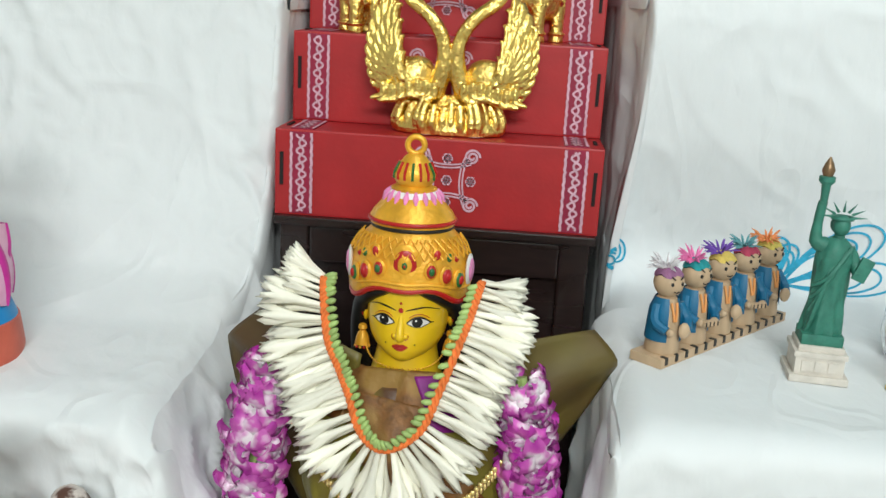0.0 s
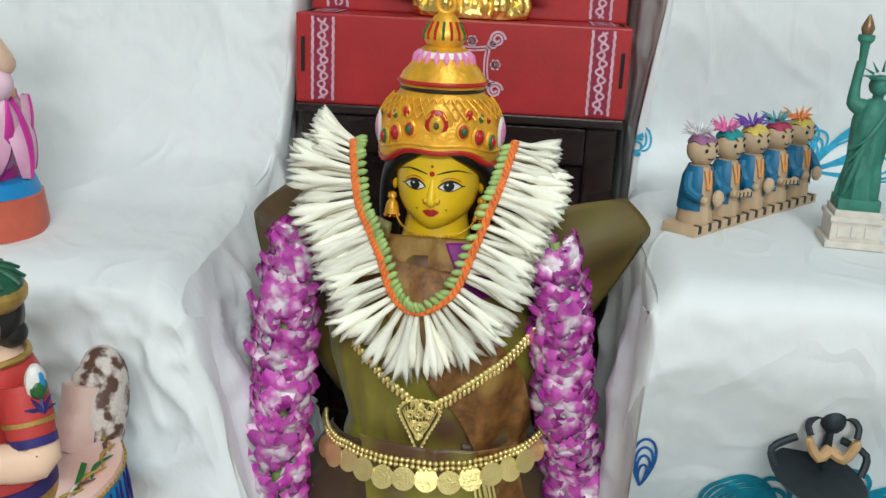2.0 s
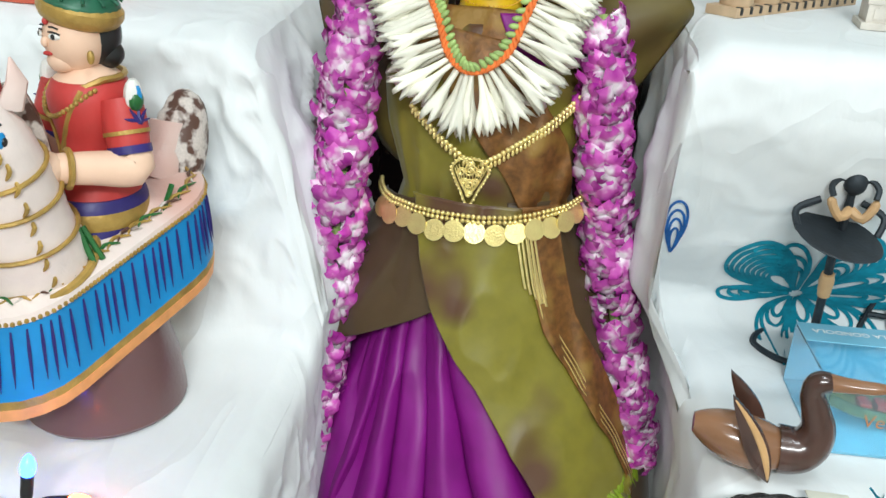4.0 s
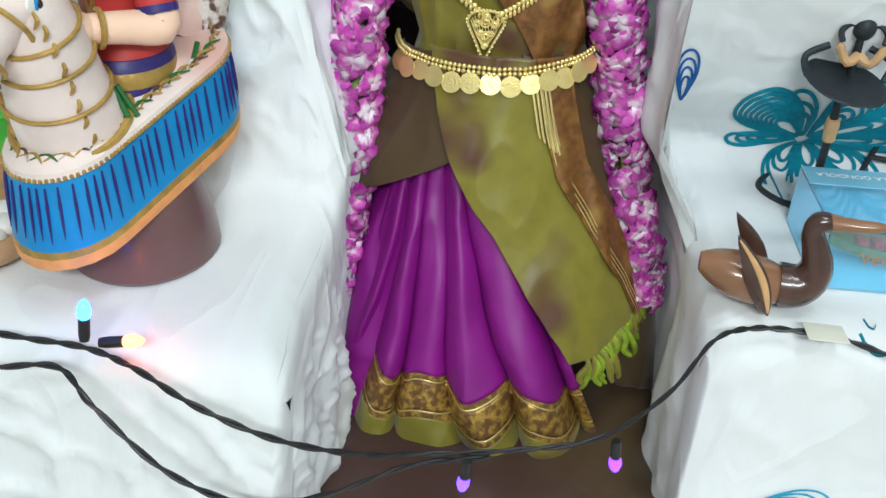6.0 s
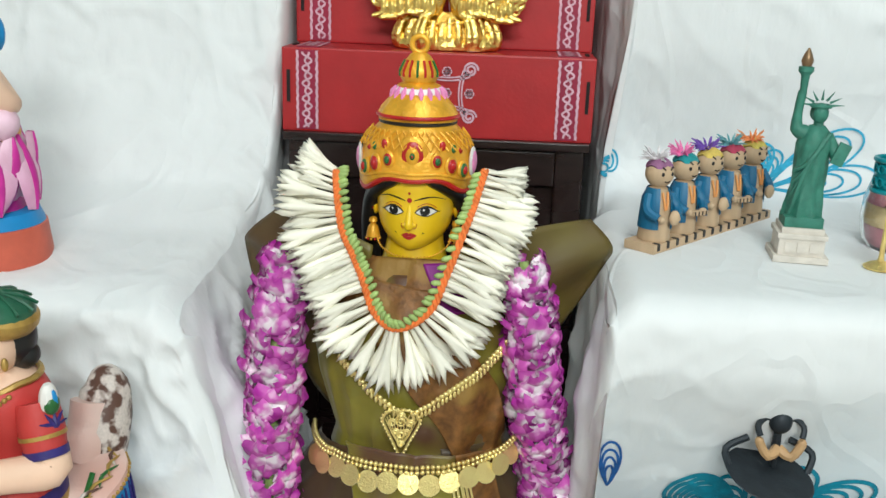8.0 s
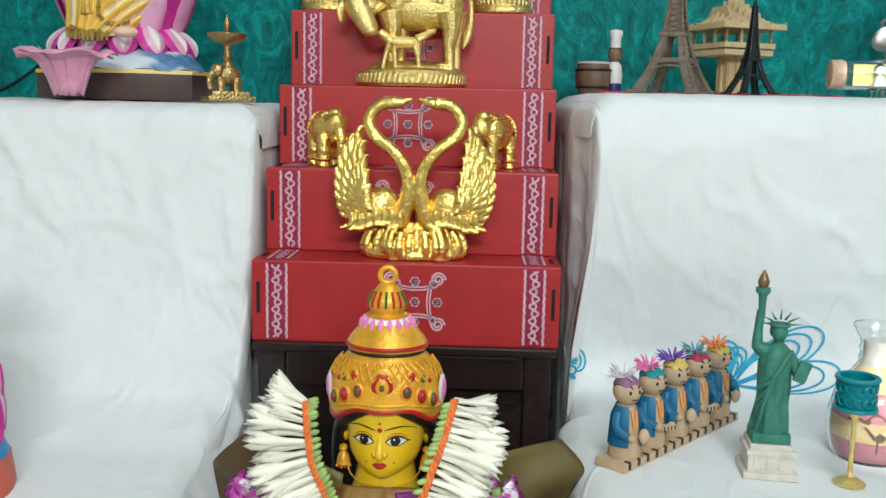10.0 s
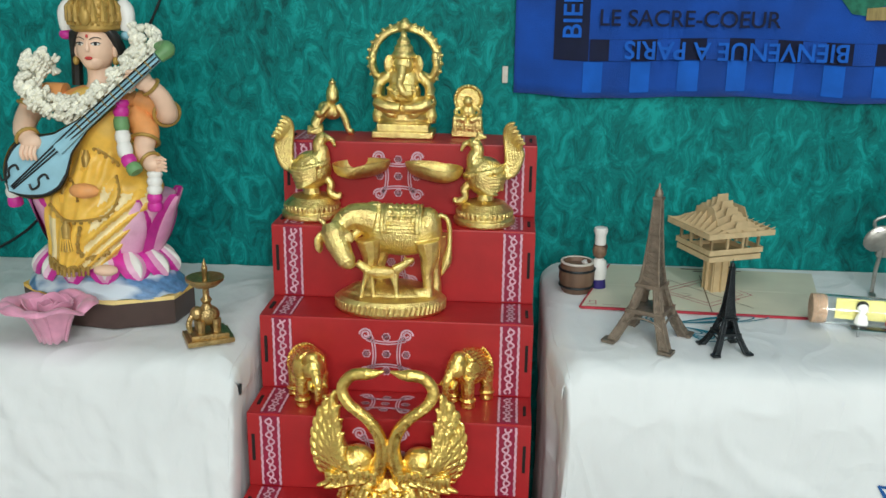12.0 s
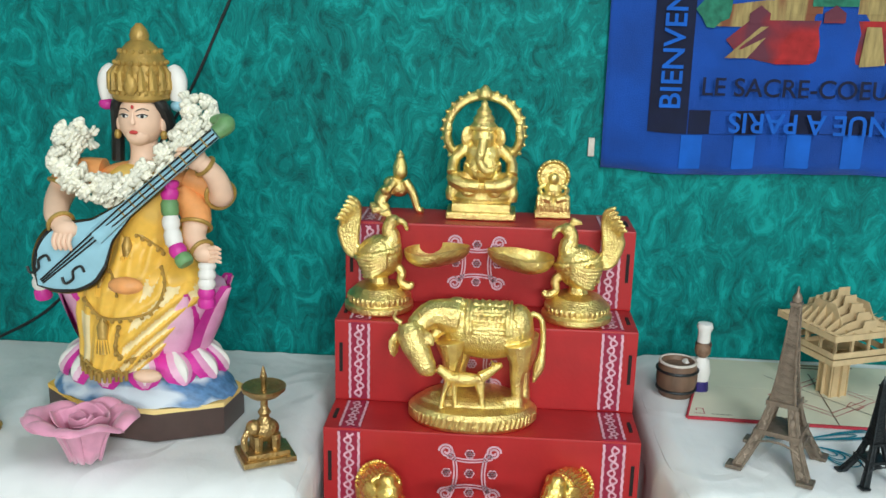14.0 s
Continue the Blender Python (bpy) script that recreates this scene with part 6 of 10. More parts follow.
    gold_line([(-0.55, 0.40), (-0.30, 0.33), (-0.10, 0.46)], 0.0026)
    gold_line([(-0.05, 0.08), (0.30, 0.10), (0.62, 0.20)], 0.0036)
    gold_line([(0.05, 0.64), (0.12, 0.80), (0.42, 0.88), (0.75, 0.84)], 0.0038)
    gold_line([(-0.60, 0.93), (-0.2, 0.95), (0.25, 0.94)], 0.0030)
    for u, v, s in ((-0.05, 0.15, 1.0), (-0.22, 0.64, 1.15), (-0.42, 0.38, 0.7)):
        q = on_drape(u, v)
        tube(bm, [q + Vector((0, 0, 0.004)), q + Vector((0, -0.003, -0.008 * s)), q + Vector((0, -0.004, -0.022 * s)), q + Vector((0, -0.003, -0.040 * s))], [0.003, 0.0075 * s, 0.0065 * s, 0.0092 * s], 10, GO)
        for k in range(5):
            tube(bm, [q + Vector(((k - 2) * 0.0030 * s, -0.011, -0.022 * s)), q + Vector(((k - 2) * 0.0042 * s, -0.012, -0.040 * s))], 0.0012, 5, YE)
    for k in range(12):
        q = on_drape(-0.80 + 0.115 * k, 0.97)
        tube(bm, [q + Vector((0, 0, 0.004)), q + Vector((0, -0.001, -0.010))], 0.0026, 6, GO)
    ball(bm, (0.044, -0.104, 0.106), (0.020, 0.012, 0.009), SK, 12)
    ball(bm, (0.022, -0.106, 0.236), (0.024, 0.012, 0.012), OR, 12)
    # torso, shoulders, neck
    tube(bm, smooth_path([(0.010, -0.006, 0.24), (0.014, -0.010, 0.30), (0.018, -0.008, 0.352), (0.020, -0.004, 0.385)], 4), [0.050, 0.047, 0.044, 0.043, 0.044, 0.047, 0.050, 0.053, 0.054, 0.052, 0.046, 0.036, 0.022], 22, YE)
    ball(bm, (0.019, -0.004, 0.366), (0.066, 0.032, 0.024), OR, 18)
    lathe(bm, [(0.026, 0.380), (0.019, 0.394), (0.018, 0.408), (0.020, 0.424)], (0.020, -0.008, 0), 18, SK)
    # head: an oval face under a tall gold crown
    hd = Vector((0.021, -0.014, 0.450))
    ball(bm, hd, (0.0300, 0.0310, 0.0385), SK, 28)
    ball(bm, hd + Vector((0, -0.014, -0.020)), (0.018, 0.015, 0.016), SK, 18)
    tube(bm, smooth_path([hd + Vector((0, -0.0300, 0.012)), hd + Vector((0, -0.0325, 0.002)), hd + Vector((0, -0.0335, -0.005))], 3), [0.0018, 0.0022, 0.0027, 0.0032, 0.0036, 0.0038, 0.0026], 8, SK)
    for s in (-1, 1):
        e = hd + Vector((s * 0.0118, -0.0284, 0.0065))
        rot = Matrix.Rotation(s * 0.42, 3, "Z")
        ball(bm, e, (0.0066, 0.0022, 0.0032), WH, 12, rot)
        ball(bm, e + Vector((0, -0.0012, 0)), (0.0030, 0.0018, 0.0030), HA, 10)
        tube(bm, [e + rot @ Vector((x, -0.0022, 0.0026 - 40 * x * x)) for x in (-0.0072, -0.004, 0, 0.004, 0.0074)], 0.0008, 5, HA)
        tube(bm, [e + rot @ Vector((x, -0.0010, 0.0100 - 40 * (x - s * 0.001) ** 2)) for x in (-0.0084, -0.004, 0, 0.004, 0.0088)], 0.0007, 5, HA)
        ball(bm, hd + Vector((s * 0.0305, -0.002, -0.008)), (0.004, 0.006, 0.011), SK, 10)
        ball(bm, hd + Vector((s * 0.0320, -0.006, -0.022)), (0.0050, 0.0050, 0.0070), GO, 10)
        tube(bm, smooth_path([hd + Vector((s * 0.008, -0.024, 0.034)), hd + Vector((s * 0.030, -0.006, 0.020)), hd + Vector((s * 0.038, 0.010, -0.020)), hd + Vector((s * 0.042, 0.014, -0.062))], 4), [0.0055] * 4 + [0.009] * 9, 9, HA)
    ball(bm, hd + Vector((0, -0.0315, -0.0155)), (0.0062, 0.0026, 0.0028), RE, 12)
    ball(bm, hd + Vector((0, -0.0312, 0.0185)), (0.0022, 0.0016, 0.0030), RE, 8)
    crown = [(0.0350, 0.474), (0.0395, 0.478), (0.0405, 0.486), (0.0390, 0.496), (0.0400, 0.500), (0.0380, 0.512), (0.0330, 0.523), (0.0340, 0.527), (0.0270, 0.541), (0.0180, 0.551), (0.0120, 0.556), (0.0130, 0.562), (0.0100, 0.570), (0.0035, 0.578)]
    lathe(bm, crown, (0.021, -0.006, 0), 30, GO)
    for zz, rr, n in ((0.487, 0.0410, 26), (0.499, 0.0402, 26), (0.513, 0.0378, 22), (0.526, 0.0338, 20), (0.541, 0.0268, 16)):
        for k in range(n):
            a = 2 * math.pi * (k + 0.5 * (n % 4 == 2)) / n
            ball(bm, (0.021 + rr * math.cos(a), -0.006 + rr * math.sin(a), zz), 0.0036, GO, 6)
    for k in range(9):
        a = -math.pi * (k + 0.5) / 9
        tube(bm, [(0.021 + 0.0400 * math.cos(a), -0.006 + 0.0400 * math.sin(a), 0.490), (0.021 + 0.0405 * math.cos(a), -0.006 + 0.0405 * math.sin(a), 0.512), (0.021 + 0.035 * math.cos(a), -0.006 + 0.035 * math.sin(a), 0.522)], [0.0060, 0.0046, 0.0014], 7, GO)
    ball(bm, (0.021, -0.047, 0.497), (0.009, 0.005, 0.014), GO, 12)
    for s in (-1, 1):
        tube(bm, smooth_path([(0.021 + s * 0.040, 0.0, 0.520), (0.021 + s * 0.050, -0.004, 0.500), (0.021 + s * 0.048, -0.006, 0.474)], 4), [0.007, 0.010, 0.012, 0.0125, 0.012, 0.0115, 0.011, 0.0105, 0.009], 12, WH)
        ball(bm, (0.021 + s * 0.050, -0.006, 0.468), (0.0115, 0.0105, 0.0085), MG if s < 0 else VE, 12)

    def arm(pts, r, sleeve):
        p = smooth_path(pts, 6)
        n = len(p)
        k0 = int(n * sleeve)
        tube(bm, p[:k0 + 1], [r * interp(k / n, [0, 0.3, 1], [1.10, 1.12, 0.95]) for k in range(k0 + 1)], 14, OR)
        tube(bm, p[k0:], [r * interp(k / n, [0, 0.4, 1], [1.0, 0.95, 0.62]) for k in range(k0, n)], 14, SK)
        for k in (k0, int(n * 0.86)):
            d = (p[min(k + 1, n - 1)] - p[k - 1]).normalized()
            u = d.orthogonal().normalized()
            w = d.cross(u)
            rr = r * (1.12 if k == k0 else 0.80)
            tube(bm, [p[k] + (u * math.cos(t) + w * math.sin(t)) * rr for t in np.linspace(0, 6.283, 22)], 0.0030, 7, GO)
        d = (p[-1] - p[-3]).normalized()
        return p[-1], d
    # one arm plucks, one holds the neck, one is lowered with a string of flowers
    tip, d = arm([(-0.040, -0.004, 0.368), (-0.080, -0.006, 0.366), (-0.098, -0.020, 0.340), (-0.082, -0.070, 0.322), (-0.058, -0.096, 0.308)], 0.0205, 0.42)
    ball(bm, tip, (0.017, 0.012, 0.014), SK, 14)
    for k in range(4):
        q = tip + Vector((-0.010 + 0.0066 * k, -0.008, -0.004))
        tube(bm, smooth_path([q, q + Vector((-0.001, -0.006, -0.010)), q + Vector((0.001, -0.004, -0.021))], 3), [0.0040, 0.0040, 0.0038, 0.0036, 0.0034, 0.0030, 0.0020], 8, SK)
    tip, d = arm([(0.076, 0.000, 0.368), (0.112, 0.000, 0.352), (0.128, -0.014, 0.346), (0.126, -0.034, 0.376), (0.106, -0.050, 0.402)], 0.0185, 0.40)
    ball(bm, tip, (0.015, 0.012, 0.016), SK, 14)
    for k in range(4):
        q = tip + Vector((-0.004 - 0.002 * k, -0.008, 0.012 - 0.0072 * k))
        tube(bm, smooth_path([q, q + Vector((-0.010, -0.008, 0.003)), q + Vector((-0.018, -0.004, 0.000))], 3), [0.0038, 0.0038, 0.0036, 0.0034, 0.0032, 0.0028, 0.0018], 8, SK)
    tip, d = arm([(0.070, -0.004, 0.345), (0.092, -0.018, 0.318), (0.096, -0.040, 0.290), (0.116, -0.060, 0.272)], 0.0190, 0.52)
    ball(bm, tip, (0.016, 0.013, 0.013), SK, 14)
    for k in range(4):
        q = tip + Vector((0.008, -0.006, 0.009 - 0.006 * k))
        tube(bm, [q, q + Vector((0.010, -0.004, 0.003)), q + Vector((0.016, 0.000, -0.001))], [0.0038, 0.0034, 0.0018], 8, SK)
    for path, cols in (([(0.070, -0.052, 0.372), (0.070, -0.058, 0.335), (0.078, -0.070, 0.290), (0.098, -0.082, 0.262)], (MG, MG, GN_, WH, WH, MG, GN_)), ([(0.122, -0.070, 0.262), (0.122, -0.076, 0.232), (0.120, -0.074, 0.200)], (WH, WH, WH, MG, MG)), ([(-0.098, -0.064, 0.262), (-0.116, -0.060, 0.232), (-0.116, -0.056, 0.196)], (MG, WH, WH, WH, MG))):
        p = smooth_path(path, 8)
        n = len(cols)
        for k, mi in enumerate(cols):
            i0, i1 = k * (len(p) - 1) // n, (k + 1) * (len(p) - 1) // n
            seg = p[i0:i1 + 1]
            tube(bm, seg, [0.0098 + (0.0022 if 0 < q < len(seg) - 1 else 0) for q in range(len(seg))], 12, mi)
    # veena: a pear-shaped bowl with a pale face, and a long fretted neck
    d = Vector((0.179, 0.030, 0.158)).normalized()
    up = Vector((0, -1, 0)) - d * Vector((0, -1, 0)).dot(d)
    up.normalize()
    sd = d.cross(up)
    b0 = Vector((-0.056, -0.098, 0.268))

    def pear(t):
        return 0.047 * max(0.0, math.sin(math.pi * min(1, (t + 0.055) / 0.125))) ** 0.55 if t < 0.008 else interp(t, [0.008, 0.03, 0.06, 0.10], [0.047, 0.040, 0.020, 0.0115])
    ts = np.linspace(-0.0545, 0.10, 34)
    for mi, grow, lift in ((HA, 1.0, 0.0), (VE, 0.90, 0.0012)):
        skin(bm, [[b0 + d * (t * (0.96 if mi == VE and t < 0 else 1)) + sd * pear(t) * grow * u + up * (lift + 0.006 * (1 - u * u)) for u in np.linspace(-1, 1, 11)] for t in ts], mi, closed=False)
    skin(bm, [[b0 + d * t + sd * pear(t) * 1.06 * math.cos(a) - up * (0.036 * (pear(t) / 0.047) ** 0.7 * math.sin(a) - 0.0005) for a in np.linspace(0, math.pi, 15)] for t in np.linspace(-0.0548, 0.16, 34)], GO, closed=False)
    tube(bm, [b0 + d * t + up * 0.002 for t in np.linspace(0.05, 0.262, 14)], [interp(t, [0.05, 0.10, 0.27], [0.0150, 0.0115, 0.0090]) for t in np.linspace(0.05, 0.262, 14)], 12, VE, 0.7)
    for o in (-0.0064, 0.0, 0.0064):
        tube(bm, [b0 + d * t + sd * o * interp(t, [-0.05, 0.1], [0.4, 1]) + up * interp(t, [-0.05, 0.05, 0.10, 0.27], [0.0085, 0.0098, 0.0125, 0.0105]) for t in np.linspace(-0.045, 0.262, 22)], 0.0013, 5, HA)
    for k in range(9):
        t = 0.10 + 0.018 * k
        tube(bm, [b0 + d * t + sd * q + up * 0.0118 for q in (-0.008, 0.008)], 0.0010, 5, GO)
    for s in (-1, 1):
        tube(bm, smooth_path([b0 + d * (-0.020 + 0.012 * s + x) + sd * (s * 0.020 + y) + up * 0.0082 for x, y in ((0.014, 0.007), (0.016, -0.002), (0.004, -0.004), (-0.004, 0.004), (-0.016, 0.002), (-0.013, -0.007))], 4), 0.0019, 6, HA)
    q = b0 + d * 0.262
    tube(bm, smooth_path([q, q + d * 0.016 - up * 0.006, q + d * 0.014 - up * 0.020 - sd * 0.010, q - up * 0.026 - sd * 0.020], 4), [0.010, 0.0105, 0.011, 0.012, 0.0125, 0.012, 0.011, 0.010, 0.009, 0.008, 0.007, 0.005, 0.002], 12, GN_)
    ob = mesh_thing("veena_player_statue", bm, DOLLSET, pose(-0.499, 1.664, 0.9735, 0, 0, 0), "painted goddess statue playing a pale blue veena on a lotus", "statue")
    ob.scale = (1, 1, 0.985)
    return ob


veena_player()


def petal_ball_garland():
    e = thing("jasmine_garland", -0.512, 1.62, 1.30, label="white jasmine string garland round the veena player's neck", category="garland")
    e.matrix_basis = Matrix()
    path = smooth_path([Vector((-0.499 + a, 1.664 + b, 0.9735 + c * 0.985)) for a, b, c in ((-0.056, -0.010, 0.425), (-0.078, -0.024, 0.420), (-0.080, -0.040, 0.392), (-0.056, -0.054, 0.368), (-0.010, -0.062, 0.356), (0.030, -0.060, 0.366), (0.064, -0.050, 0.398), (0.094, -0.036, 0.428), (0.110, -0.024, 0.458), (0.086, -0.012, 0.466))], 5)
    r = random.Random(8)
    bm = bm_new()
    for a in range(4):
        o = Vector((math.cos(a * 1.57), math.sin(a * 1.57), 0)) * 0.0001
        tube(bm, [(0, 0, 0), o * 20 + Vector((0, 0, 0.006)), o * 55 + Vector((0, 0, 0.012)), o * 75 + Vector((0, 0, 0.0125))], [0.002, 0.0042, 0.0046, 0.001], 6, 0, 0.6)
    me = bpy.data.meshes.new("jasmine")
    bm.to_mesh(me)
    bm.free()
    me.materials.append(M_BUD)
    me.polygons.foreach_set("use_smooth", [True] * len(me.polygons))
    for k in range(280):
        f = r.random() * (len(path) - 1.01)
        p = path[int(f)].lerp(path[int(f) + 1], f - int(f))
        o = Vector((r.gauss(0, 1), r.gauss(-0.4, 1), r.gauss(0, 1))).normalized()
        b = new("blossom", me)
        b.parent = e
        b.matrix_basis = Matrix.Translation(p + o * 0.009) @ o.to_track_quat("Z", "Y").to_matrix().to_4x4() @ Matrix.Scale(r.uniform(0.85, 1.2), 4)


petal_ball_garland()


def cloth_rose():
    e = thing("silk_rose", -0.525, 1.508, 0.974, label="large pink fabric rose lying on the white sheet", category="flower")
    r = random.Random(2)
    m_rose = mat("pink_satin", (0.76, 0.33, 0.48), 0.5, vary=0.2, scale=25, bump=0.15, bscale=90, sheen=0.3)
    for k in range(13):
        ring = 0 if k < 3 else 1 if k < 7 else 2
        a = k * 2.4
        rad, hgt, lift = (0.012, 0.064, 0.9) if ring == 0 else (0.028, 0.068, 0.5) if ring == 1 else (0.044, 0.070, -0.1)
        bm = bm_new()
        rows = []
        for j in range(9):
            v = j / 8
            row = []
            for i in range(11):
                u = i / 5 - 1
                aa = a + u * (1.15 - 0.20 * ring)
                rr = rad * (0.45 + 0.75 * v) + (0.016 * v * v if ring == 2 else 0.004 * math.sin(v * 3)) * (1 - 0.3 * u * u)
                z = 0.006 + hgt * (math.sin(v * 1.45) if ring < 2 else math.sin(v * 1.95) * 0.95) * (1 - 0.12 * u * u) + 0.003 * math.sin(u * 5 + k + v * 3)
                row.append(Vector((rr * math.cos(aa) * 1.12, rr * math.sin(aa) * 0.85 - 0.006 * v, z)))
            rows.append(row)
        skin(bm, rows, closed=False)
        ob = part("petal", bm, m_rose, e)
        s = ob.modifiers.new("thickness", "SOLIDIFY")
        s.thickness = 0.001
    return e


cloth_rose()


def small_seated_figure():
    bm = bm_new()
    lathe(bm, [(0.030, 0), (0.032, 0.006), (0.024, 0.012)], (0, 0, 0), 18, 2, 1, 0.8)
    ball(bm, (0, 0, 0.030), (0.026, 0.020, 0.020), 1, 14)
    ball(bm, (0, -0.002, 0.056), (0.013, 0.012, 0.016), 0, 12)
    tube(bm, [(0.010, 0, 0.045), (0.024, -0.012, 0.032), (0.014, -0.020, 0.026)], 0.006, 8, 0)
    ball(bm, (0, 0.002, 0.068), (0.012, 0.012, 0.008), 2, 10)
    ball(bm, (0.022, -0.014, 0.010), (0.014, 0.009, 0.007), 3, 8)
    return mesh_thing("seated_figurine", bm, [M_SKIN, M_YELLOWCL, M_DOLLGOLD, M_WHITE], pose(-0.715, 1.585, 0.974), "tiny peach and yellow seated figurine on the sheet", "figurine")


small_seated_figure()


# ---- horse and rider, upper body of a dancer in a horse costume ----
def horse_rider():
    mats = [M_SKIN, M_HORSE, M_BLUEP, M_NAVY, M_REDP, M_DOLLGOLD, M_TURBAN, M_HAIR, M_WHITE, M_ORANGEP, M_TAIL, M_MAROONB, M_GREENEN]
    SKN, HO, BL, NA, RD, GD, TU, BK, WT, ORG, TL, MR, GN = range(13)
    bm = bm_new()
    a0, b0 = Vector((-0.374, 0.738, 0)), Vector((-0.316, 0.868, 0))
    ax = (b0 - a0).normalized()
    sd = Vector((ax.y, -ax.x, 0))
    bm_c = (a0 + b0) / 2
    lathe(bm, [(0.076, 0.1605), (0.080, 0.166), (0.079, 0.176), (0.074, 0.21), (0.06, 0.26)], (-0.342, 0.806, 0), 36, MR, 1.0, 1.05)

    def outline(r, n=44):
        pts = []
        q = n // 4
        for k in range(q):
            t = -math.pi / 2 + math.pi * k / q
            pts.append(b0 + ax * r * math.cos(t) + sd * r * math.sin(t))
        pts += [(b0 + sd * r).lerp(a0 + sd * r, k / q) for k in range(q)]
        for k in range(q):
            t = math.pi / 2 + math.pi * k / q
            pts.append(a0 + ax * r * math.cos(t) + sd * r * math.sin(t))
        pts += [(a0 - sd * r).lerp(b0 - sd * r, k / q) for k in range(q)]
        return pts

    def level(r, zf, zb):
        out = []
        for p in outline(r):
            f = (p - a0).dot(ax) / (b0 - a0).length
            out.append(Vector((p.x, p.y, zf + (zb - zf) * f)))
        return out
    skin(bm, [level(0.050, 0.226, 0.268), level(0.066, 0.228, 0.270), level(0.067, 0.240, 0.282)], ORG)
    skin(bm, [level(0.0665, 0.240, 0.282), level(0.066, 0.248, 0.290)], GD, caps=False)
    skin(bm, [level(0.0660, 0.248, 0.290), level(0.0625, 0.28, 0.32), level(0.059, 0.318, 0.358)], BL, caps=False)
    skin(bm, [level(0.0605, 0.318, 0.358), level(0.0590, 0.326, 0.366), level(0.045, 0.334, 0.374), level(0.01, 0.342, 0.382)], HO)
    rim = level(0.0605, 0.320, 0.360)
    for k in range(44):
        for o in (0, 0.33, 0.67):
            ball(bm, rim[k].lerp(rim[(k + 1) % 44], o), 0.0023, GD, 6)
    lo, hi = level(0.0668, 0.252, 0.294), level(0.0602, 0.314, 0.354)
    run = [0.0]
    for k in range(44):
        run.append(run[-1] + (lo[(k + 1) % 44] - lo[k]).length)
    count = 60
    for i in range(count):
        far = run[-1] * (i + 0.25 * math.sin(i * 5.1)) / count % run[-1]
        k = max(j for j in range(44) if run[j] <= far)
        o, j = (far - run[k]) / (run[k + 1] - run[k]), (k + 1) % 44
        p0, p1 = lo[k].lerp(lo[j], o), hi[k].lerp(hi[j], o)
        q = p0.lerp(p1, 0.06 + 0.10 * (0.5 + 0.5 * math.sin(i * 3.3)))
        tube(bm, [p1.lerp(q, 0.03), p1.lerp(q, 0.35), p1.lerp(q, 0.7), q], [0.0009, 0.0017, 0.0013, 0.0003], 5, NA)
    # chest, neck and head of the horse, looking to the front
    nk = smooth_path([Vector((-0.370, 0.752, 0.325)), Vector((-0.372, 0.735, 0.365)), Vector((-0.372, 0.722, 0.41)), Vector((-0.374, 0.706, 0.455)), Vector((-0.378, 0.69, 0.478))], 5)
    tube(bm, nk, [interp(k / (len(nk) - 1), [0, 0.4, 0.8, 1], [0.056, 0.045, 0.036, 0.028]) for k in range(len(nk))], 22, HO)
    tube(bm, smooth_path([Vector((-0.376, 0.712, 0.470)), Vector((-0.384, 0.682, 0.462)), Vector((-0.392, 0.660, 0.435)), Vector((-0.398, 0.648, 0.410))], 5), [0.034, 0.035, 0.035, 0.034, 0.033, 0.031, 0.029, 0.027, 0.025, 0.023, 0.021, 0.021, 0.021, 0.021, 0.019, 0.012], 18, HO)
    for k, r in ((0.12, 0.057), (0.3, 0.050), (0.5, 0.0445), (0.68, 0.041)):
        p = nk[int(k * (len(nk) - 1))]
        d = (nk[int(k * (len(nk) - 1)) + 1] - p).normalized()
        u = d.orthogonal().normalized()
        w = d.cross(u)
        tube(bm, [p + (u * math.cos(t) + w * math.sin(t)) * r for t in np.linspace(0, 6.283, 32)], 0.0042 if k < 0.2 else 0.0022, 7, GD)
    for off, r in ((Vector((-0.386, 0.678, 0.455)), 0.0345), (Vector((-0.394, 0.656, 0.428)), 0.0245)):
        d = Vector((-0.25, -0.75, -0.6)).normalized()
        u = d.orthogonal().normalized()
        w = d.cross(u)
        tube(bm, [off + (u * math.cos(t) + w * math.sin(t)) * r for t in np.linspace(0, 6.283, 26)], 0.0026, 6, GD)
    for s in (-1, 1):
        tube(bm, [Vector((-0.374 + s * 0.018, 0.715, 0.490)), Vector((-0.374 + s * 0.026, 0.716, 0.512)), Vector((-0.374 + s * 0.022, 0.716, 0.532))], [0.011, 0.009, 0.001], 9, HO, 0.6)
        e = Vector((-0.383 + s * 0.0315, 0.688, 0.470))
        ball(bm, e, (0.004, 0.015, 0.010), WT, 10)
        ball(bm, e + Vector((s * 0.002, -0.001, 0)), (0.004, 0.0075, 0.0085), BL, 8)
        ball(bm, e + Vector((s * 0.0045, -0.002, 0)), (0.003, 0.0035, 0.0042), BK, 8)
        tube(bm, [e + Vector((s * -0.002, 0.013, 0.006)), e + Vector((s * 0.001, 0.0, 0.014)), e + Vector((s * -0.003, -0.014, 0.009))], 0.0018, 5, BK)
        ball(bm, Vector((-0.397 + s * 0.011, 0.645, 0.416)), (0.005, 0.005, 0.005), RD, 8)
    tube(bm, smooth_path([Vector((-0.372, 0.735, 0.502)), Vector((-0.366, 0.752, 0.47)), Vector((-0.362, 0.765, 0.42)), Vector((-0.358, 0.775, 0.37))], 5), [0.006, 0.010] + [0.012] * 12 + [0.008, 0.004], 8, TL)
    ball(bm, Vector((-0.375, 0.715, 0.505)), (0.012, 0.012, 0.018), RD, 10)
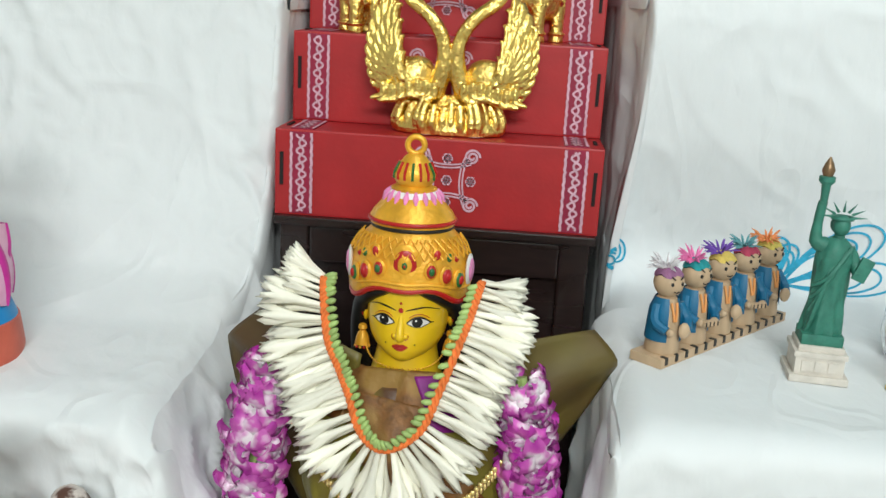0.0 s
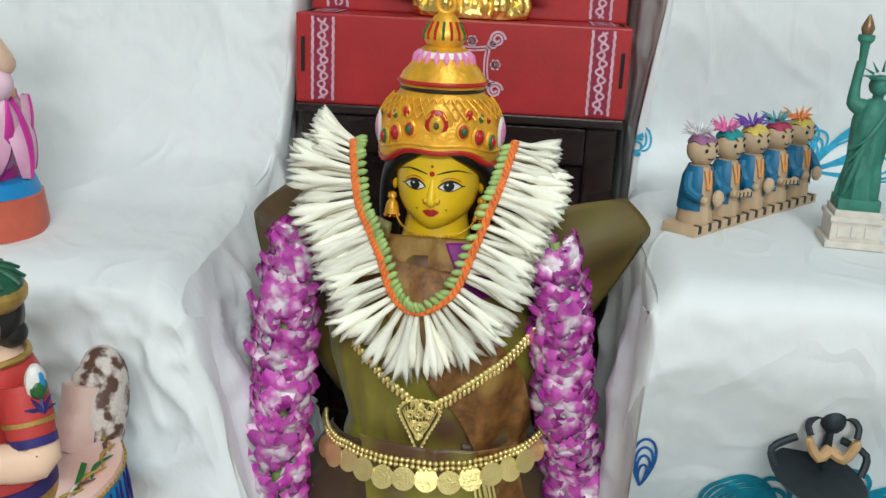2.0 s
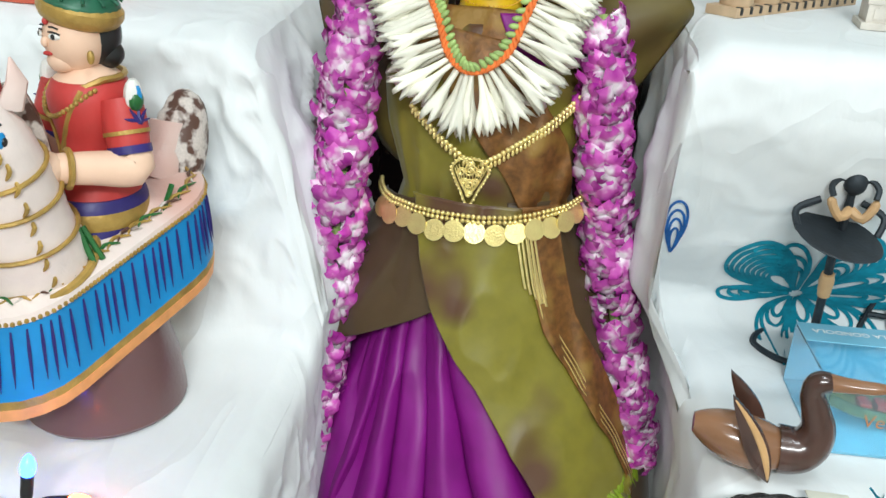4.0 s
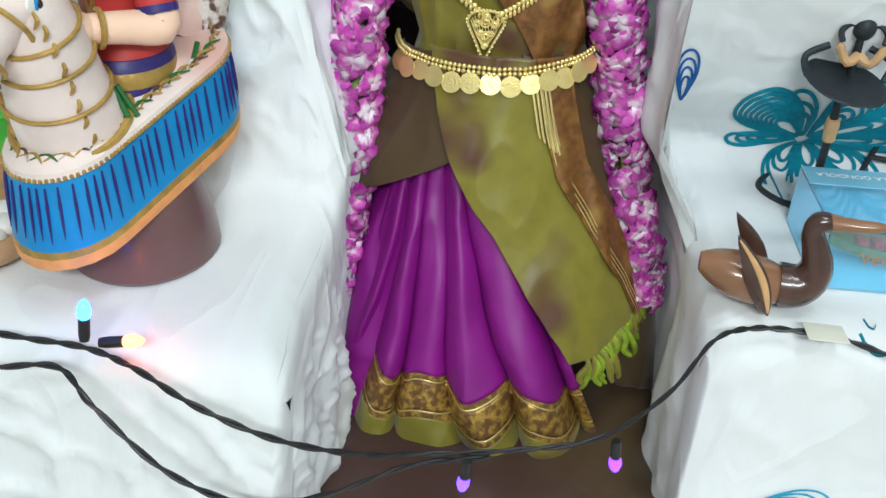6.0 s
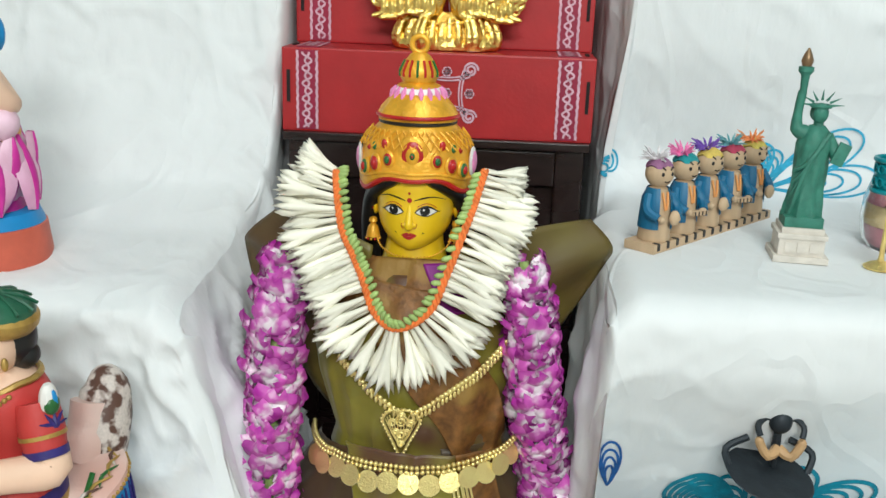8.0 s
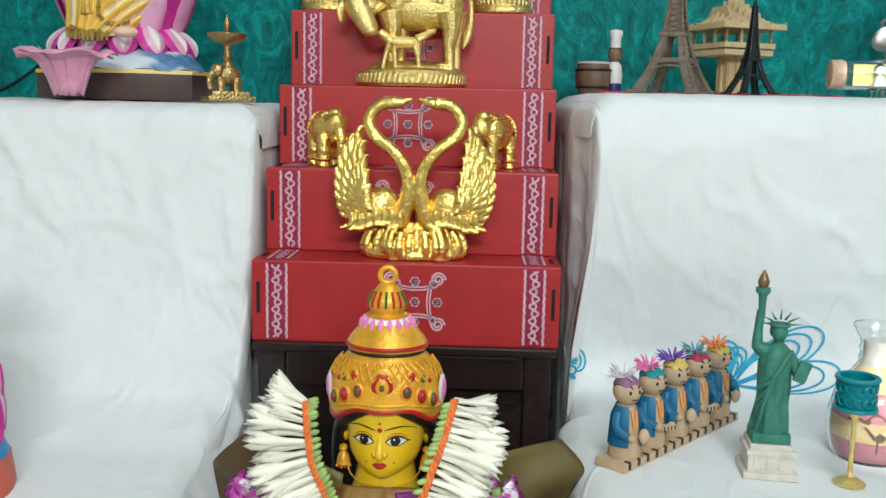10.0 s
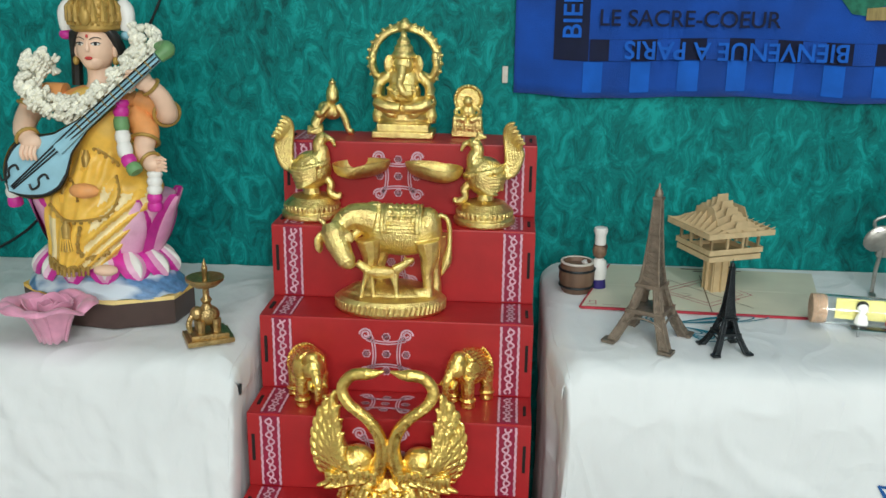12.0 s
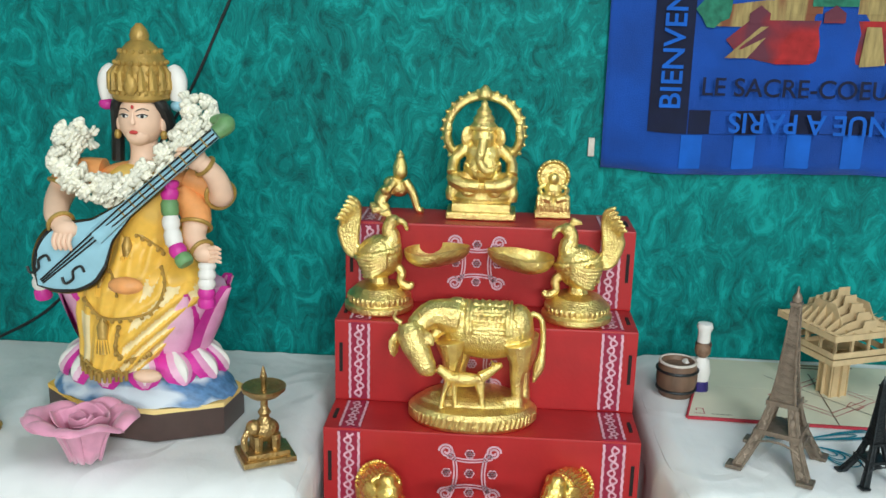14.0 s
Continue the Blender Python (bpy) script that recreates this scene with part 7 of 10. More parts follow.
    # brushed gold, green and brown strokes on the deck round the saddle
    deck = level(0.052, 0.333, 0.373)
    for k in range(44):
        p, q = deck[k], deck[(k + 2) % 44]
        inn = (bm_c - Vector((p.x, p.y, 0))).normalized()
        tube(bm, smooth_path([p, p.lerp(q, 0.5) + inn * 0.008 + Vector((0, 0, 0.003)), q + inn * 0.003], 3), [0.0006, 0.0012, 0.0018, 0.002, 0.0018, 0.0012, 0.0005], 5, (GD, GN, GD, TL)[k % 4])
    for j in range(3, len(nk) - 3, 2):
        for s in (-1, 1):
            p = nk[j] + Vector((s * 0.032, -0.026, 0)) * (1.15 - 0.5 * j / len(nk))
            tube(bm, smooth_path([p, p + Vector((s * 0.006, -0.003, -0.008)), p + Vector((s * 0.002, -0.004, -0.016))], 3), [0.0005, 0.0014, 0.002, 0.0022, 0.002, 0.0014, 0.0005], 5, GD if j % 4 else ORG)
    # tail at the back
    tube(bm, smooth_path([Vector((-0.300, 0.905, 0.365)), Vector((-0.298, 0.925, 0.41)), Vector((-0.300, 0.935, 0.44)), Vector((-0.306, 0.93, 0.455))], 4), [0.026, 0.027, 0.028, 0.028, 0.028, 0.027, 0.026, 0.025, 0.023, 0.020, 0.016, 0.011, 0.004], 14, TL)
    tube(bm, smooth_path([Vector((-0.312, 0.885, 0.372)), Vector((-0.308, 0.905, 0.40)), Vector((-0.306, 0.915, 0.43))], 4), [0.024] * 4 + [0.02] * 5, 12, HO)
    # rider: seated skirt with hem, red bodice, arms, head, turban
    c = Vector((-0.342, 0.824, 0))
    lathe(bm, [(0.050, 0.346), (0.053, 0.352), (0.051, 0.360)], c, 34, NA, 0.92, 1.05)
    lathe(bm, [(0.0515, 0.359), (0.0525, 0.366), (0.049, 0.376)], c, 34, GD, 0.92, 1.05)
    lathe(bm, [(0.0495, 0.3745), (0.0475, 0.382), (0.045, 0.386)], c, 34, NA, 0.92, 1.05)
    lathe(bm, [(0.0455, 0.384), (0.041, 0.398), (0.0345, 0.415), (0.0325, 0.428), (0.0355, 0.446), (0.041, 0.466), (0.042, 0.480), (0.036, 0.492), (0.026, 0.499)], c, 30, RD, 0.90, 1.0)
    lathe(bm, [(0.034, 0.494), (0.024, 0.501), (0.0165, 0.507), (0.0155, 0.518)], c, 22, SKN, 0.9, 1)
    tube(bm, [c + Vector((0.031 * math.cos(t), 0.033 * math.sin(t), 0.497 - 0.012 * max(0, math.cos(t - 4.0)))) for t in np.linspace(0, 6.28, 28)], 0.0032, 6, GD)
    fwd = Vector((-0.62, -0.78, 0)).normalized()
    wid = Vector((-fwd.y, fwd.x, 0))
    # beaded necklace in a deep curve, and two gold sashes that cross the chest
    for k in range(25):
        t = -1 + k / 12
        a = t * 1.25
        rr = interp(0.492 - 0.030 * math.cos(a) ** 2, [0.446, 0.466, 0.480, 0.492], [0.0365, 0.0415, 0.0425, 0.037])
        ball(bm, c + (fwd * math.cos(a) + wid * math.sin(a)) * rr * 0.97 + Vector((0, 0, 0.492 - 0.030 * math.cos(a) ** 2)), 0.0026, GD, 7)
    for s in (-1, 1):
        pts = []
        for k in range(14):
            t = k / 13
            a, z = s * (0.95 - 1.25 * t), 0.488 - 0.092 * t
            rr = interp(z, [0.398, 0.415, 0.428, 0.446, 0.466, 0.480, 0.492], [0.041, 0.0345, 0.0325, 0.0355, 0.041, 0.042, 0.036])
            pts.append(c + (fwd * math.cos(a) + wid * math.sin(a)) * rr * 0.96 + Vector((0, 0, z)))
        tube(bm, pts, 0.0034 if s > 0 else 0.0022, 7, GD, 0.6)
    for s in (-1, 1):
        sh = c + sd * s * 0.040 + Vector((0, 0, 0.480))
        el = c + sd * s * 0.058 - ax * 0.006 + Vector((0, 0, 0.420))
        hn = c + sd * s * 0.026 - ax * 0.074 + Vector((0, 0, 0.428))
        tube(bm, [sh, sh.lerp(el, 0.4), sh.lerp(el, 0.7)], [0.019, 0.0205, 0.019], 14, RD)
        tube(bm, [sh.lerp(el, 0.46), sh.lerp(el, 0.52)], 0.0212, 14, GD)
        tube(bm, [sh.lerp(el, 0.68), sh.lerp(el, 0.80)], 0.0200, 14, NA)
        tube(bm, smooth_path([sh.lerp(el, 0.78), el, el.lerp(hn, 0.5), hn], 4), [0.0175, 0.0175, 0.018, 0.018, 0.018, 0.0175, 0.017, 0.016, 0.0155, 0.015, 0.0145, 0.0135, 0.013], 14, SKN)
        ball(bm, hn, (0.017, 0.016, 0.016), SKN, 12)
        q = el.lerp(hn, 0.76)
        d = (hn - el).normalized()
        u = d.orthogonal().normalized()
        w = d.cross(u)
        tube(bm, [q + (u * math.cos(t) + w * math.sin(t)) * 0.0165 for t in np.linspace(0, 6.283, 20)], 0.0032, 6, GD)
        # shoulder flower and star
        f = sh + sd * s * 0.017 + Vector((0, 0, 0.006))
        ball(bm, f, (0.008, 0.010, 0.016), WT, 10)
        ball(bm, f + sd * s * 0.003 + Vector((0, 0, -0.004)), (0.007, 0.009, 0.010), GN, 10)
        ball(bm, f + sd * s * 0.005, (0.005, 0.004, 0.011), BL, 8)
        g = sh.lerp(el, 0.28) + sd * s * 0.019
        for k in range(9):
            t = 6.283 * k / 9
            tube(bm, [g, g + (ax * math.cos(t) + Vector((0, 0, 1)) * math.sin(t)) * 0.015 - sd * s * 0.002], [0.0035, 0.0004], 5, NA)
    hd = c + Vector((-0.006, -0.006, 0.531))
    ball(bm, hd, (0.0285, 0.030, 0.0325), SKN, 24)
    ball(bm, hd + Vector((-0.0075, -0.0125, -0.020)), (0.014, 0.014, 0.011), SKN, 14)
    face_marks(bm, hd, 0.0305, (-0.515, -0.857, 0), BK, RD, WT)
    ball(bm, hd + Vector((-0.0145, -0.0245, 0.016)), (0.0028, 0.0028, 0.0036), RD, 8)
    ball(bm, hd + Vector((0.014, 0.010, 0.002)), (0.0225, 0.0235, 0.030), BK, 16)
    ball(bm, hd + Vector((0.024, 0.012, -0.016)), (0.0140, 0.0135, 0.0135), BK, 14)
    lean = Matrix.Rotation(0.22, 3, "Y")
    lathe(bm, [(0.029, -0.010), (0.034, -0.007), (0.0375, 0.000), (0.037, 0.006), (0.033, 0.010)], c + Vector((-0.002, -0.002, 0.553)), 28, GD, 1.0, 1.05, lean)
    ball(bm, c + Vector((-0.001, -0.002, 0.561)), (0.0345, 0.037, 0.0150), TU, 22, lean)
    for k in range(12):
        t = 6.283 * k / 12
        tube(bm, [c + Vector((0.038 * math.cos(t) * f, 0.040 * math.sin(t) * f - 0.002, 0.560 + 0.0160 * math.sqrt(max(0, 1 - f * f)) - 0.20 * 0.036 * math.cos(t) * f)) for f in (0.9, 0.7, 0.4, 0.1)], 0.0016, 5, TU)
    ball(bm, hd + Vector((0.0220, -0.0190, -0.014)), (0.0034, 0.0034, 0.0065), GD, 8)
    # straps on the saddle
    for s in (-1, 1):
        for f in (0.2, 0.3):
            tube(bm, [c + sd * s * 0.042 - ax * (0.045 + f * 0.05) + Vector((0, 0, 0.372)), c + sd * s * 0.058 - ax * (0.028 + f * 0.1) + Vector((0, 0, 0.342))], 0.003, 6, GN)
        tube(bm, [c + sd * s * 0.046 + ax * 0.050 + Vector((0, 0, 0.385)), c + sd * s * 0.057 + ax * 0.02 + Vector((0, 0, 0.352))], 0.003, 6, GN)
    return mesh_thing("horse_rider_doll", bm, mats, Matrix(), "painted doll in red riding a white costume horse with blue skirt", "doll")


horse_rider()


def lotus_doll():
    mats = [M_SKIN, M_YELLOWCL, M_LPINK, M_BLUEP, mat("salmon_red_paint", (0.60, 0.12, 0.07), 0.5, vary=0.12, scale=30), M_MAGENTA, M_DOLLGOLD, M_HAIR]
    bm = bm_new()
    m_y = 1.098
    c = Vector((-0.522, m_y, 0.516))
    lathe(bm, [(0.088, 0), (0.090, 0.010), (0.086, 0.044), (0.080, 0.046)], c, 36, 4, 1, 0.85)
    lathe(bm, [(0.084, 0.045), (0.078, 0.060), (0.070, 0.062)], c, 36, 3, 1, 0.85)
    lathe(bm, [(0.064, 0.058), (0.060, 0.09), (0.050, 0.14), (0.040, 0.15)], c, 28, 5, 1, 0.85)
    for row, (r0, r1, z0, z1, w0, n) in enumerate(((0.064, 0.080, 0.150, 0.062, 0.026, 9), (0.056, 0.076, 0.062, 0.150, 0.026, 9))):
        for k in range(n):
            a = 6.283 * (k + 0.5 * row) / n
            o, t = Vector((math.cos(a), 0.85 * math.sin(a), 0)), Vector((-math.sin(a), math.cos(a), 0))
            for mi, grow, out in ((2, 1.0, 0.001), (5, 0.50, 0.0028)):
                prows = []
                for j in range(9):
                    v = j / 8
                    w = w0 * grow * math.sin(math.pi * (0.16 + 0.80 * v)) ** 0.8
                    rad = r0 + (r1 - r0) * math.sin(v * 1.57) + 0.006 * math.sin(v * 3.1)
                    prows.append([c + o * (rad + out - 0.008 * u * u) + t * w * u + Vector((0, 0, z0 + (z1 - z0) * v)) for u in (-1, -0.6, -0.2, 0.2, 0.6, 1)])
                skin(bm, prows, mi, closed=False)
    ball(bm, c + Vector((0, 0, 0.150)), (0.066, 0.050, 0.030), 1, 18)
    tube(bm, smooth_path([c + Vector((0, 0, 0.14)), c + Vector((0, 0, 0.19)), c + Vector((0, 0, 0.225))], 4), [0.05, 0.048, 0.045, 0.042, 0.040, 0.040, 0.040, 0.035, 0.022], 18, 1)
    for s in (-1, 1):
        tube(bm, smooth_path([c + Vector((s * 0.038, 0, 0.215)), c + Vector((s * 0.064, -0.01, 0.185)), c + Vector((s * 0.058, -0.03, 0.205)), c + Vector((s * 0.052, -0.036, 0.225))], 4), 0.0145, 12, 0)
        ball(bm, c + Vector((s * 0.052, -0.036, 0.230)), (0.014, 0.012, 0.016), 0, 10)
        ball(bm, c + Vector((s * 0.060, -0.02, 0.165)), (0.018, 0.022, 0.020), 2, 12)
    hd = c + Vector((0, -0.006, 0.262))
    ball(bm, hd, (0.028, 0.028, 0.034), 0, 18)
    face_marks(bm, hd, 0.029, (0.1, -1, 0), 7, 4, 6)
    lathe(bm, [(0.030, 0.280), (0.034, 0.288), (0.026, 0.302), (0.012, 0.318), (0.002, 0.328)], c, 20, 6)
    ball(bm, c + Vector((0.046, 0, 0.262)), (0.016, 0.014, 0.024), 3, 10)
    return mesh_thing("lotus_doll", bm, mats, Matrix(), "painted doll in yellow seated on a pink lotus with red base", "doll")


lotus_doll()


# ---- souvenirs on the middle tier ----
M_VERDI = mat("verdigris_resin", (0.035, 0.19, 0.135), 0.55, vary=0.2, scale=70, bump=0.4, bscale=250)
M_PLINTH = mat("cream_plaster", (0.66, 0.61, 0.54), 0.7, vary=0.1, scale=60, bump=0.4, bscale=250)
M_BRONZE = mat("bronze_flame", (0.24, 0.15, 0.08), 0.4, 0.6, vary=0.2)
M_PINE = mat("pale_turned_wood", (0.56, 0.40, 0.25), 0.55, vary=0.12, scale=50, stretch=(1, 1, 0.25), bump=0.15)
M_COAT = mat("blue_coat_paint", (0.005, 0.13, 0.26), 0.5, vary=0.1, scale=40)
TIER_R, LOW_R = 0.5475, 0.1605


def torch_statue():
    bm = bm_new()
    box(bm, (0, 0, 0.004), (0.062, 0.060, 0.008), 1, 0.001)
    box(bm, (0, 0, 0.018), (0.052, 0.050, 0.022), 1, 0.002)
    box(bm, (0, 0, 0.031), (0.056, 0.054, 0.006), 1, 0.001)
    box(bm, (0, 0, 0.037), (0.048, 0.046, 0.007), 1, 0.001)
    for k in (-0.014, 0, 0.014):
        box(bm, (k, -0.0255, 0.018), (0.010, 0.002, 0.012), 1)
    box(bm, (0, 0, 0.046), (0.044, 0.040, 0.013), 0, 0.002)
    rows = []
    for j in range(30):
        v = j / 29
        z = 0.050 + 0.108 * v
        r = interp(v, [0, 0.1, 0.35, 0.6, 0.8, 0.92, 1], [0.0215, 0.021, 0.0185, 0.0185, 0.0195, 0.017, 0.008])
        row = []
        for k in range(48):
            a = 6.283 * k / 48
            fold = 1 + 0.09 * math.sin(a * 9 + 3 * v) * (1 - v) + 0.05 * math.sin(a * 5 - 9 * v)
            row.append(Vector((r * fold * math.cos(a) + 0.003 * v, r * 0.86 * fold * math.sin(a), z)))
        rows.append(row)
    skin(bm, rows, 0)
    for k in range(5):
        tube(bm, smooth_path([(0.016 - 0.004 * k, -0.012, 0.150 - 0.004 * k), (-0.004 - 0.002 * k, -0.019, 0.118 - 0.008 * k), (-0.017, -0.008, 0.105 - 0.014 * k)], 4), 0.0028, 6, 0)
    # raised arm, torch, flame
    tube(bm, smooth_path([(-0.010, 0, 0.148), (-0.019, 0, 0.154), (-0.020, 0, 0.172), (-0.018, 0, 0.196)], 4), [0.0095, 0.0095, 0.009, 0.0085, 0.008, 0.0065, 0.006, 0.0055, 0.005, 0.005, 0.005, 0.005, 0.0048], 12, 0)
    lathe(bm, [(0.0035, 0.190), (0.0045, 0.206), (0.005, 0.214), (0.0085, 0.218), (0.0085, 0.223), (0.004, 0.224)], (-0.0175, 0, 0), 14, 0)
    lathe(bm, [(0.005, 0.223), (0.007, 0.230), (0.0045, 0.237), (0.001, 0.244)], (-0.0175, 0, 0), 12, 2)
    # head with a rayed crown
    lathe(bm, [(0.006, 0.154), (0.0055, 0.164)], (0.004, 0, 0), 10, 0)
    ball(bm, (0.004, -0.002, 0.172), (0.0092, 0.0098, 0.012), 0, 16)
    ball(bm, (0.004, 0.004, 0.172), (0.0105, 0.008, 0.011), 0, 12)
    tube(bm, [(0.004 + 0.0105 * math.cos(a), 0.0105 * math.sin(a), 0.180) for a in np.linspace(0, 6.283, 20)], 0.0022, 6, 0)
    for k in range(7):
        a = math.pi * (k + 0.0) / 6
        tube(bm, [(0.004 + 0.010 * math.cos(a), -0.002, 0.181 + 0.006 * math.sin(a)), (0.004 + 0.024 * math.cos(a), -0.004, 0.182 + 0.017 * math.sin(a))], [0.0017, 0.0003], 5, 0)
    # other arm with the tablet
    tube(bm, smooth_path([(0.014, 0, 0.146), (0.024, -0.004, 0.130), (0.026, -0.014, 0.120)], 4), [0.0085, 0.0082, 0.008, 0.0075, 0.007, 0.0065, 0.006, 0.0055, 0.005], 10, 0)
    box(bm, (0.030, -0.014, 0.128), (0.014, 0.005, 0.026), 0, 0.001, Matrix.Rotation(0.35, 3, "Y"))
    return mesh_thing("torch_statue", bm, [M_VERDI, M_PLINTH, M_BRONZE], pose(0.453, 1.172, TIER_R, 0, 0, -6), "green souvenir statue raising a torch on a cream plinth", "statue")


torch_statue()

HAIRCOL = [((0.30, 0.13, 0.25), (0.75, 0.72, 0.74)), ((0.02, 0.28, 0.30), (0.85, 0.22, 0.48)), ((0.70, 0.52, 0.12), (0.18, 0.08, 0.42)), ((0.42, 0.05, 0.10), (0.15, 0.38, 0.42)), ((0.62, 0.52, 0.12), (0.85, 0.32, 0.12))]


def peg_musician(k, m):
    hair = mat("felt_hair", HAIRCOL[k][0], 0.9, vary=0.2, scale=120, bump=0.5, bscale=500)
    feather = mat("dyed_feather", HAIRCOL[k][1], 0.9, vary=0.2, scale=120)
    bm = bm_new()
    lathe(bm, [(0.0165, 0), (0.017, 0.003), (0.0155, 0.020), (0.0145, 0.040), (0.0105, 0.054), (0.006, 0.057)], (0, 0, 0), 24, 0)
    # coat, open at the front
    rings = []
    for r, z in ((0.0178, 0.013), (0.0170, 0.030), (0.0158, 0.044), (0.0112, 0.0555)):
        rings.append([Vector((r * math.cos(a), r * math.sin(a), z)) for a in np.linspace(-math.pi / 2 + 0.42, 1.5 * math.pi - 0.42, 30)])
    skin(bm, rings, 1, closed=False)
    for s in (-1, 1):
        tube(bm, smooth_path([(s * 0.013, -0.003, 0.048), (s * 0.0185, -0.010, 0.034), (s * 0.012, -0.021, 0.027)], 4), [0.0052] * 6 + [0.0048, 0.0045, 0.0045], 9, 1)
        ball(bm, (s * 0.009, -0.023, 0.026), (0.0045, 0.0045, 0.004), 0, 8)
        tube(bm, [(s * 0.0032, -0.0125, 0.052), (s * 0.002, -0.0155, 0.042), (s * 0.001, -0.0165, 0.034)], 0.0013, 6, 4)
    if k % 2:
        box(bm, (0, -0.026, 0.026), (0.020, 0.007, 0.005), 0, 0.001)
        for i in range(4):
            box(bm, (-0.0075 + 0.005 * i, -0.0298, 0.026), (0.0012, 0.0006, 0.0045), 3)
    else:
        ball(bm, (0.004, -0.026, 0.028), (0.006, 0.005, 0.008), 0, 10)
    ball(bm, (0, 0, 0.070), (0.0148, 0.0148, 0.0155), 0, 20)
    for s in (-1, 1):
        ball(bm, (s * 0.0055, -0.0135, 0.071), (0.0018, 0.0012, 0.0022), 3, 7)
        tube(bm, [(s * 0.003, -0.0142, 0.0755), (s * 0.0065, -0.0130, 0.0785)], 0.0007, 5, 3)
    tube(bm, [(-0.003, -0.0140, 0.0635), (0, -0.0143, 0.0625), (0.003, -0.0140, 0.0635)], 0.0006, 5, 3)
    rings = []
    for t in (0.05, 0.4, 0.8, 1.12):
        rings.append([Vector((0.0155 * math.sin(t + 0.12 * math.sin(5 * a)) * math.cos(a), 0.0155 * math.sin(t + 0.12 * math.sin(5 * a)) * math.sin(a) + 0.001, 0.0705 + 0.0165 * math.cos(t + 0.12 * math.sin(5 * a)))) for a in np.linspace(0, 6.283, 25)[:-1]])
    skin(bm, rings, 2)
    r = random.Random(k)
    for i in range(46):
        a, l = r.uniform(0, 6.283), r.uniform(0.008, 0.019)
        p = Vector((0.004 * math.cos(a) - 0.004, 0.004 * math.sin(a) + 0.003, 0.084))
        d = Vector((math.cos(a) * 0.8 - 0.35, math.sin(a) * 0.7, r.uniform(0.1, 1.0))).normalized()
        tube(bm, [p, p + d * l * 0.6, p + d * l + Vector((0, 0, -0.002))], [0.0014, 0.0012, 0.0003], 4, 5)
    bmesh.ops.scale(bm, vec=(1.16, 1.16, 1.15), verts=bm.verts)
    return mesh_thing("peg_musician", bm, [M_PINE, M_COAT, hair, M_HAIR, M_ORANGEP, feather], m, "wooden peg doll, blue coat, " + ("mauve hair and white feather", "teal hair and pink feather", "blond hair and violet feather", "red hair and grey feather", "yellow hair and orange feather")[k], "doll", "row of peg musicians")


PL_A, PL_D = Vector((0.268, 1.163, 0)), Vector((0.66, 0.751, 0)).normalized()
plank = thing("wooden_plank", PL_A.x, PL_A.y, TIER_R, math.degrees(math.atan2(PL_D.y, PL_D.x)), label="narrow pale wooden plank with black key marks under dolls", category="plank")
bm = bm_new()
box(bm, (0.140, 0, 0.0055), (0.288, 0.042, 0.011), 0, 0.001)
part("board", bm, M_PINE, plank)
for k in range(14):
    bm = bm_new()
    box(bm, (0.006 + 0.0205 * k, -0.0212, 0.0068), (0.0052, 0.0012, 0.0075), 0)
    box(bm, (0.006 + 0.0205 * k, -0.0175, 0.0112), (0.0052, 0.0075, 0.0010), 0)
    part("key_mark", bm, M_HAIR, plank, smooth=False)
for k in range(5):
    q = PL_A + PL_D * (0.026 + 0.0575 * k)
    peg_musician(k, pose(q.x, q.y, TIER_R + 0.0112, 0, 0, 28 + 5 * math.sin(k * 2)))

# sand bottle and tiny lamp
M_GLASS = mat("clear_glass", (0.95, 0.97, 0.97), 0.05, trans=1.0, vary=0, bump=0)
M_SANDY = mat("ochre_sand", (0.66, 0.50, 0.26), 0.9, vary=0.12, scale=200, bump=0.4, bscale=900)
M_SANDP = mat("rose_sand", (0.52, 0.20, 0.24), 0.9, vary=0.12, scale=200, bump=0.4, bscale=900)
M_SANDB = mat("brown_sand", (0.16, 0.09, 0.05), 0.9, vary=0.12, scale=200)
M_TEALM = mat("teal_lacquer", (0.0, 0.22, 0.26), 0.35, vary=0.1)
btl = thing("sand_bottle", 0.600, 1.236, TIER_R, label="round glass bottle with layered sand picture of a desert", category="bottle")
bm = bm_new()
outer = [(0.002, 0.0), (0.040, 0.0), (0.048, 0.010), (0.053, 0.035), (0.052, 0.060), (0.044, 0.090), (0.028, 0.112), (0.021, 0.122), (0.022, 0.128), (0.020, 0.134), (0.022, 0.140), (0.020, 0.146), (0.022, 0.152), (0.030, 0.166), (0.030, 0.169)]
lathe(bm, outer + [(r - 0.0022, z - 0.0005) for r, z in outer[::-1][:-1]] + [(0.002, 0.003)], (0, 0, 0), 36)
g = part("glass_body", bm, M_GLASS, btl)
g.visible_shadow = False
for zs, mm, nm in (([0.004, 0.012, 0.030], M_SANDP, "sand_layer"), ([0.0305, 0.045, 0.056], M_SANDY, "sand_layer"), ([0.0565, 0.075, 0.090], M_SANDP, "sand_layer"), ([0.0905, 0.105, 0.118], M_SANDY, "sand_layer"), ([0.1185, 0.135, 0.150], M_PLINTH, "sand_layer")):
    bm = bm_new()
    lathe(bm, [(np.interp(z, [p[1] for p in outer[1:]], [p[0] for p in outer[1:]]) - 0.0045, z) for z in np.linspace(zs[0], zs[-1], 6)], (0, 0, 0), 36)
    part(nm, bm, mm, btl)


def on_bottle(bm, pts):
    out = []
    for a, z in pts:
        r = float(np.interp(z, [p[1] for p in outer[1:]], [p[0] for p in outer[1:]])) - 0.0036
        out.append(bm.verts.new((r * math.sin(a), -r * math.cos(a), z)))
    bm.faces.new(out)


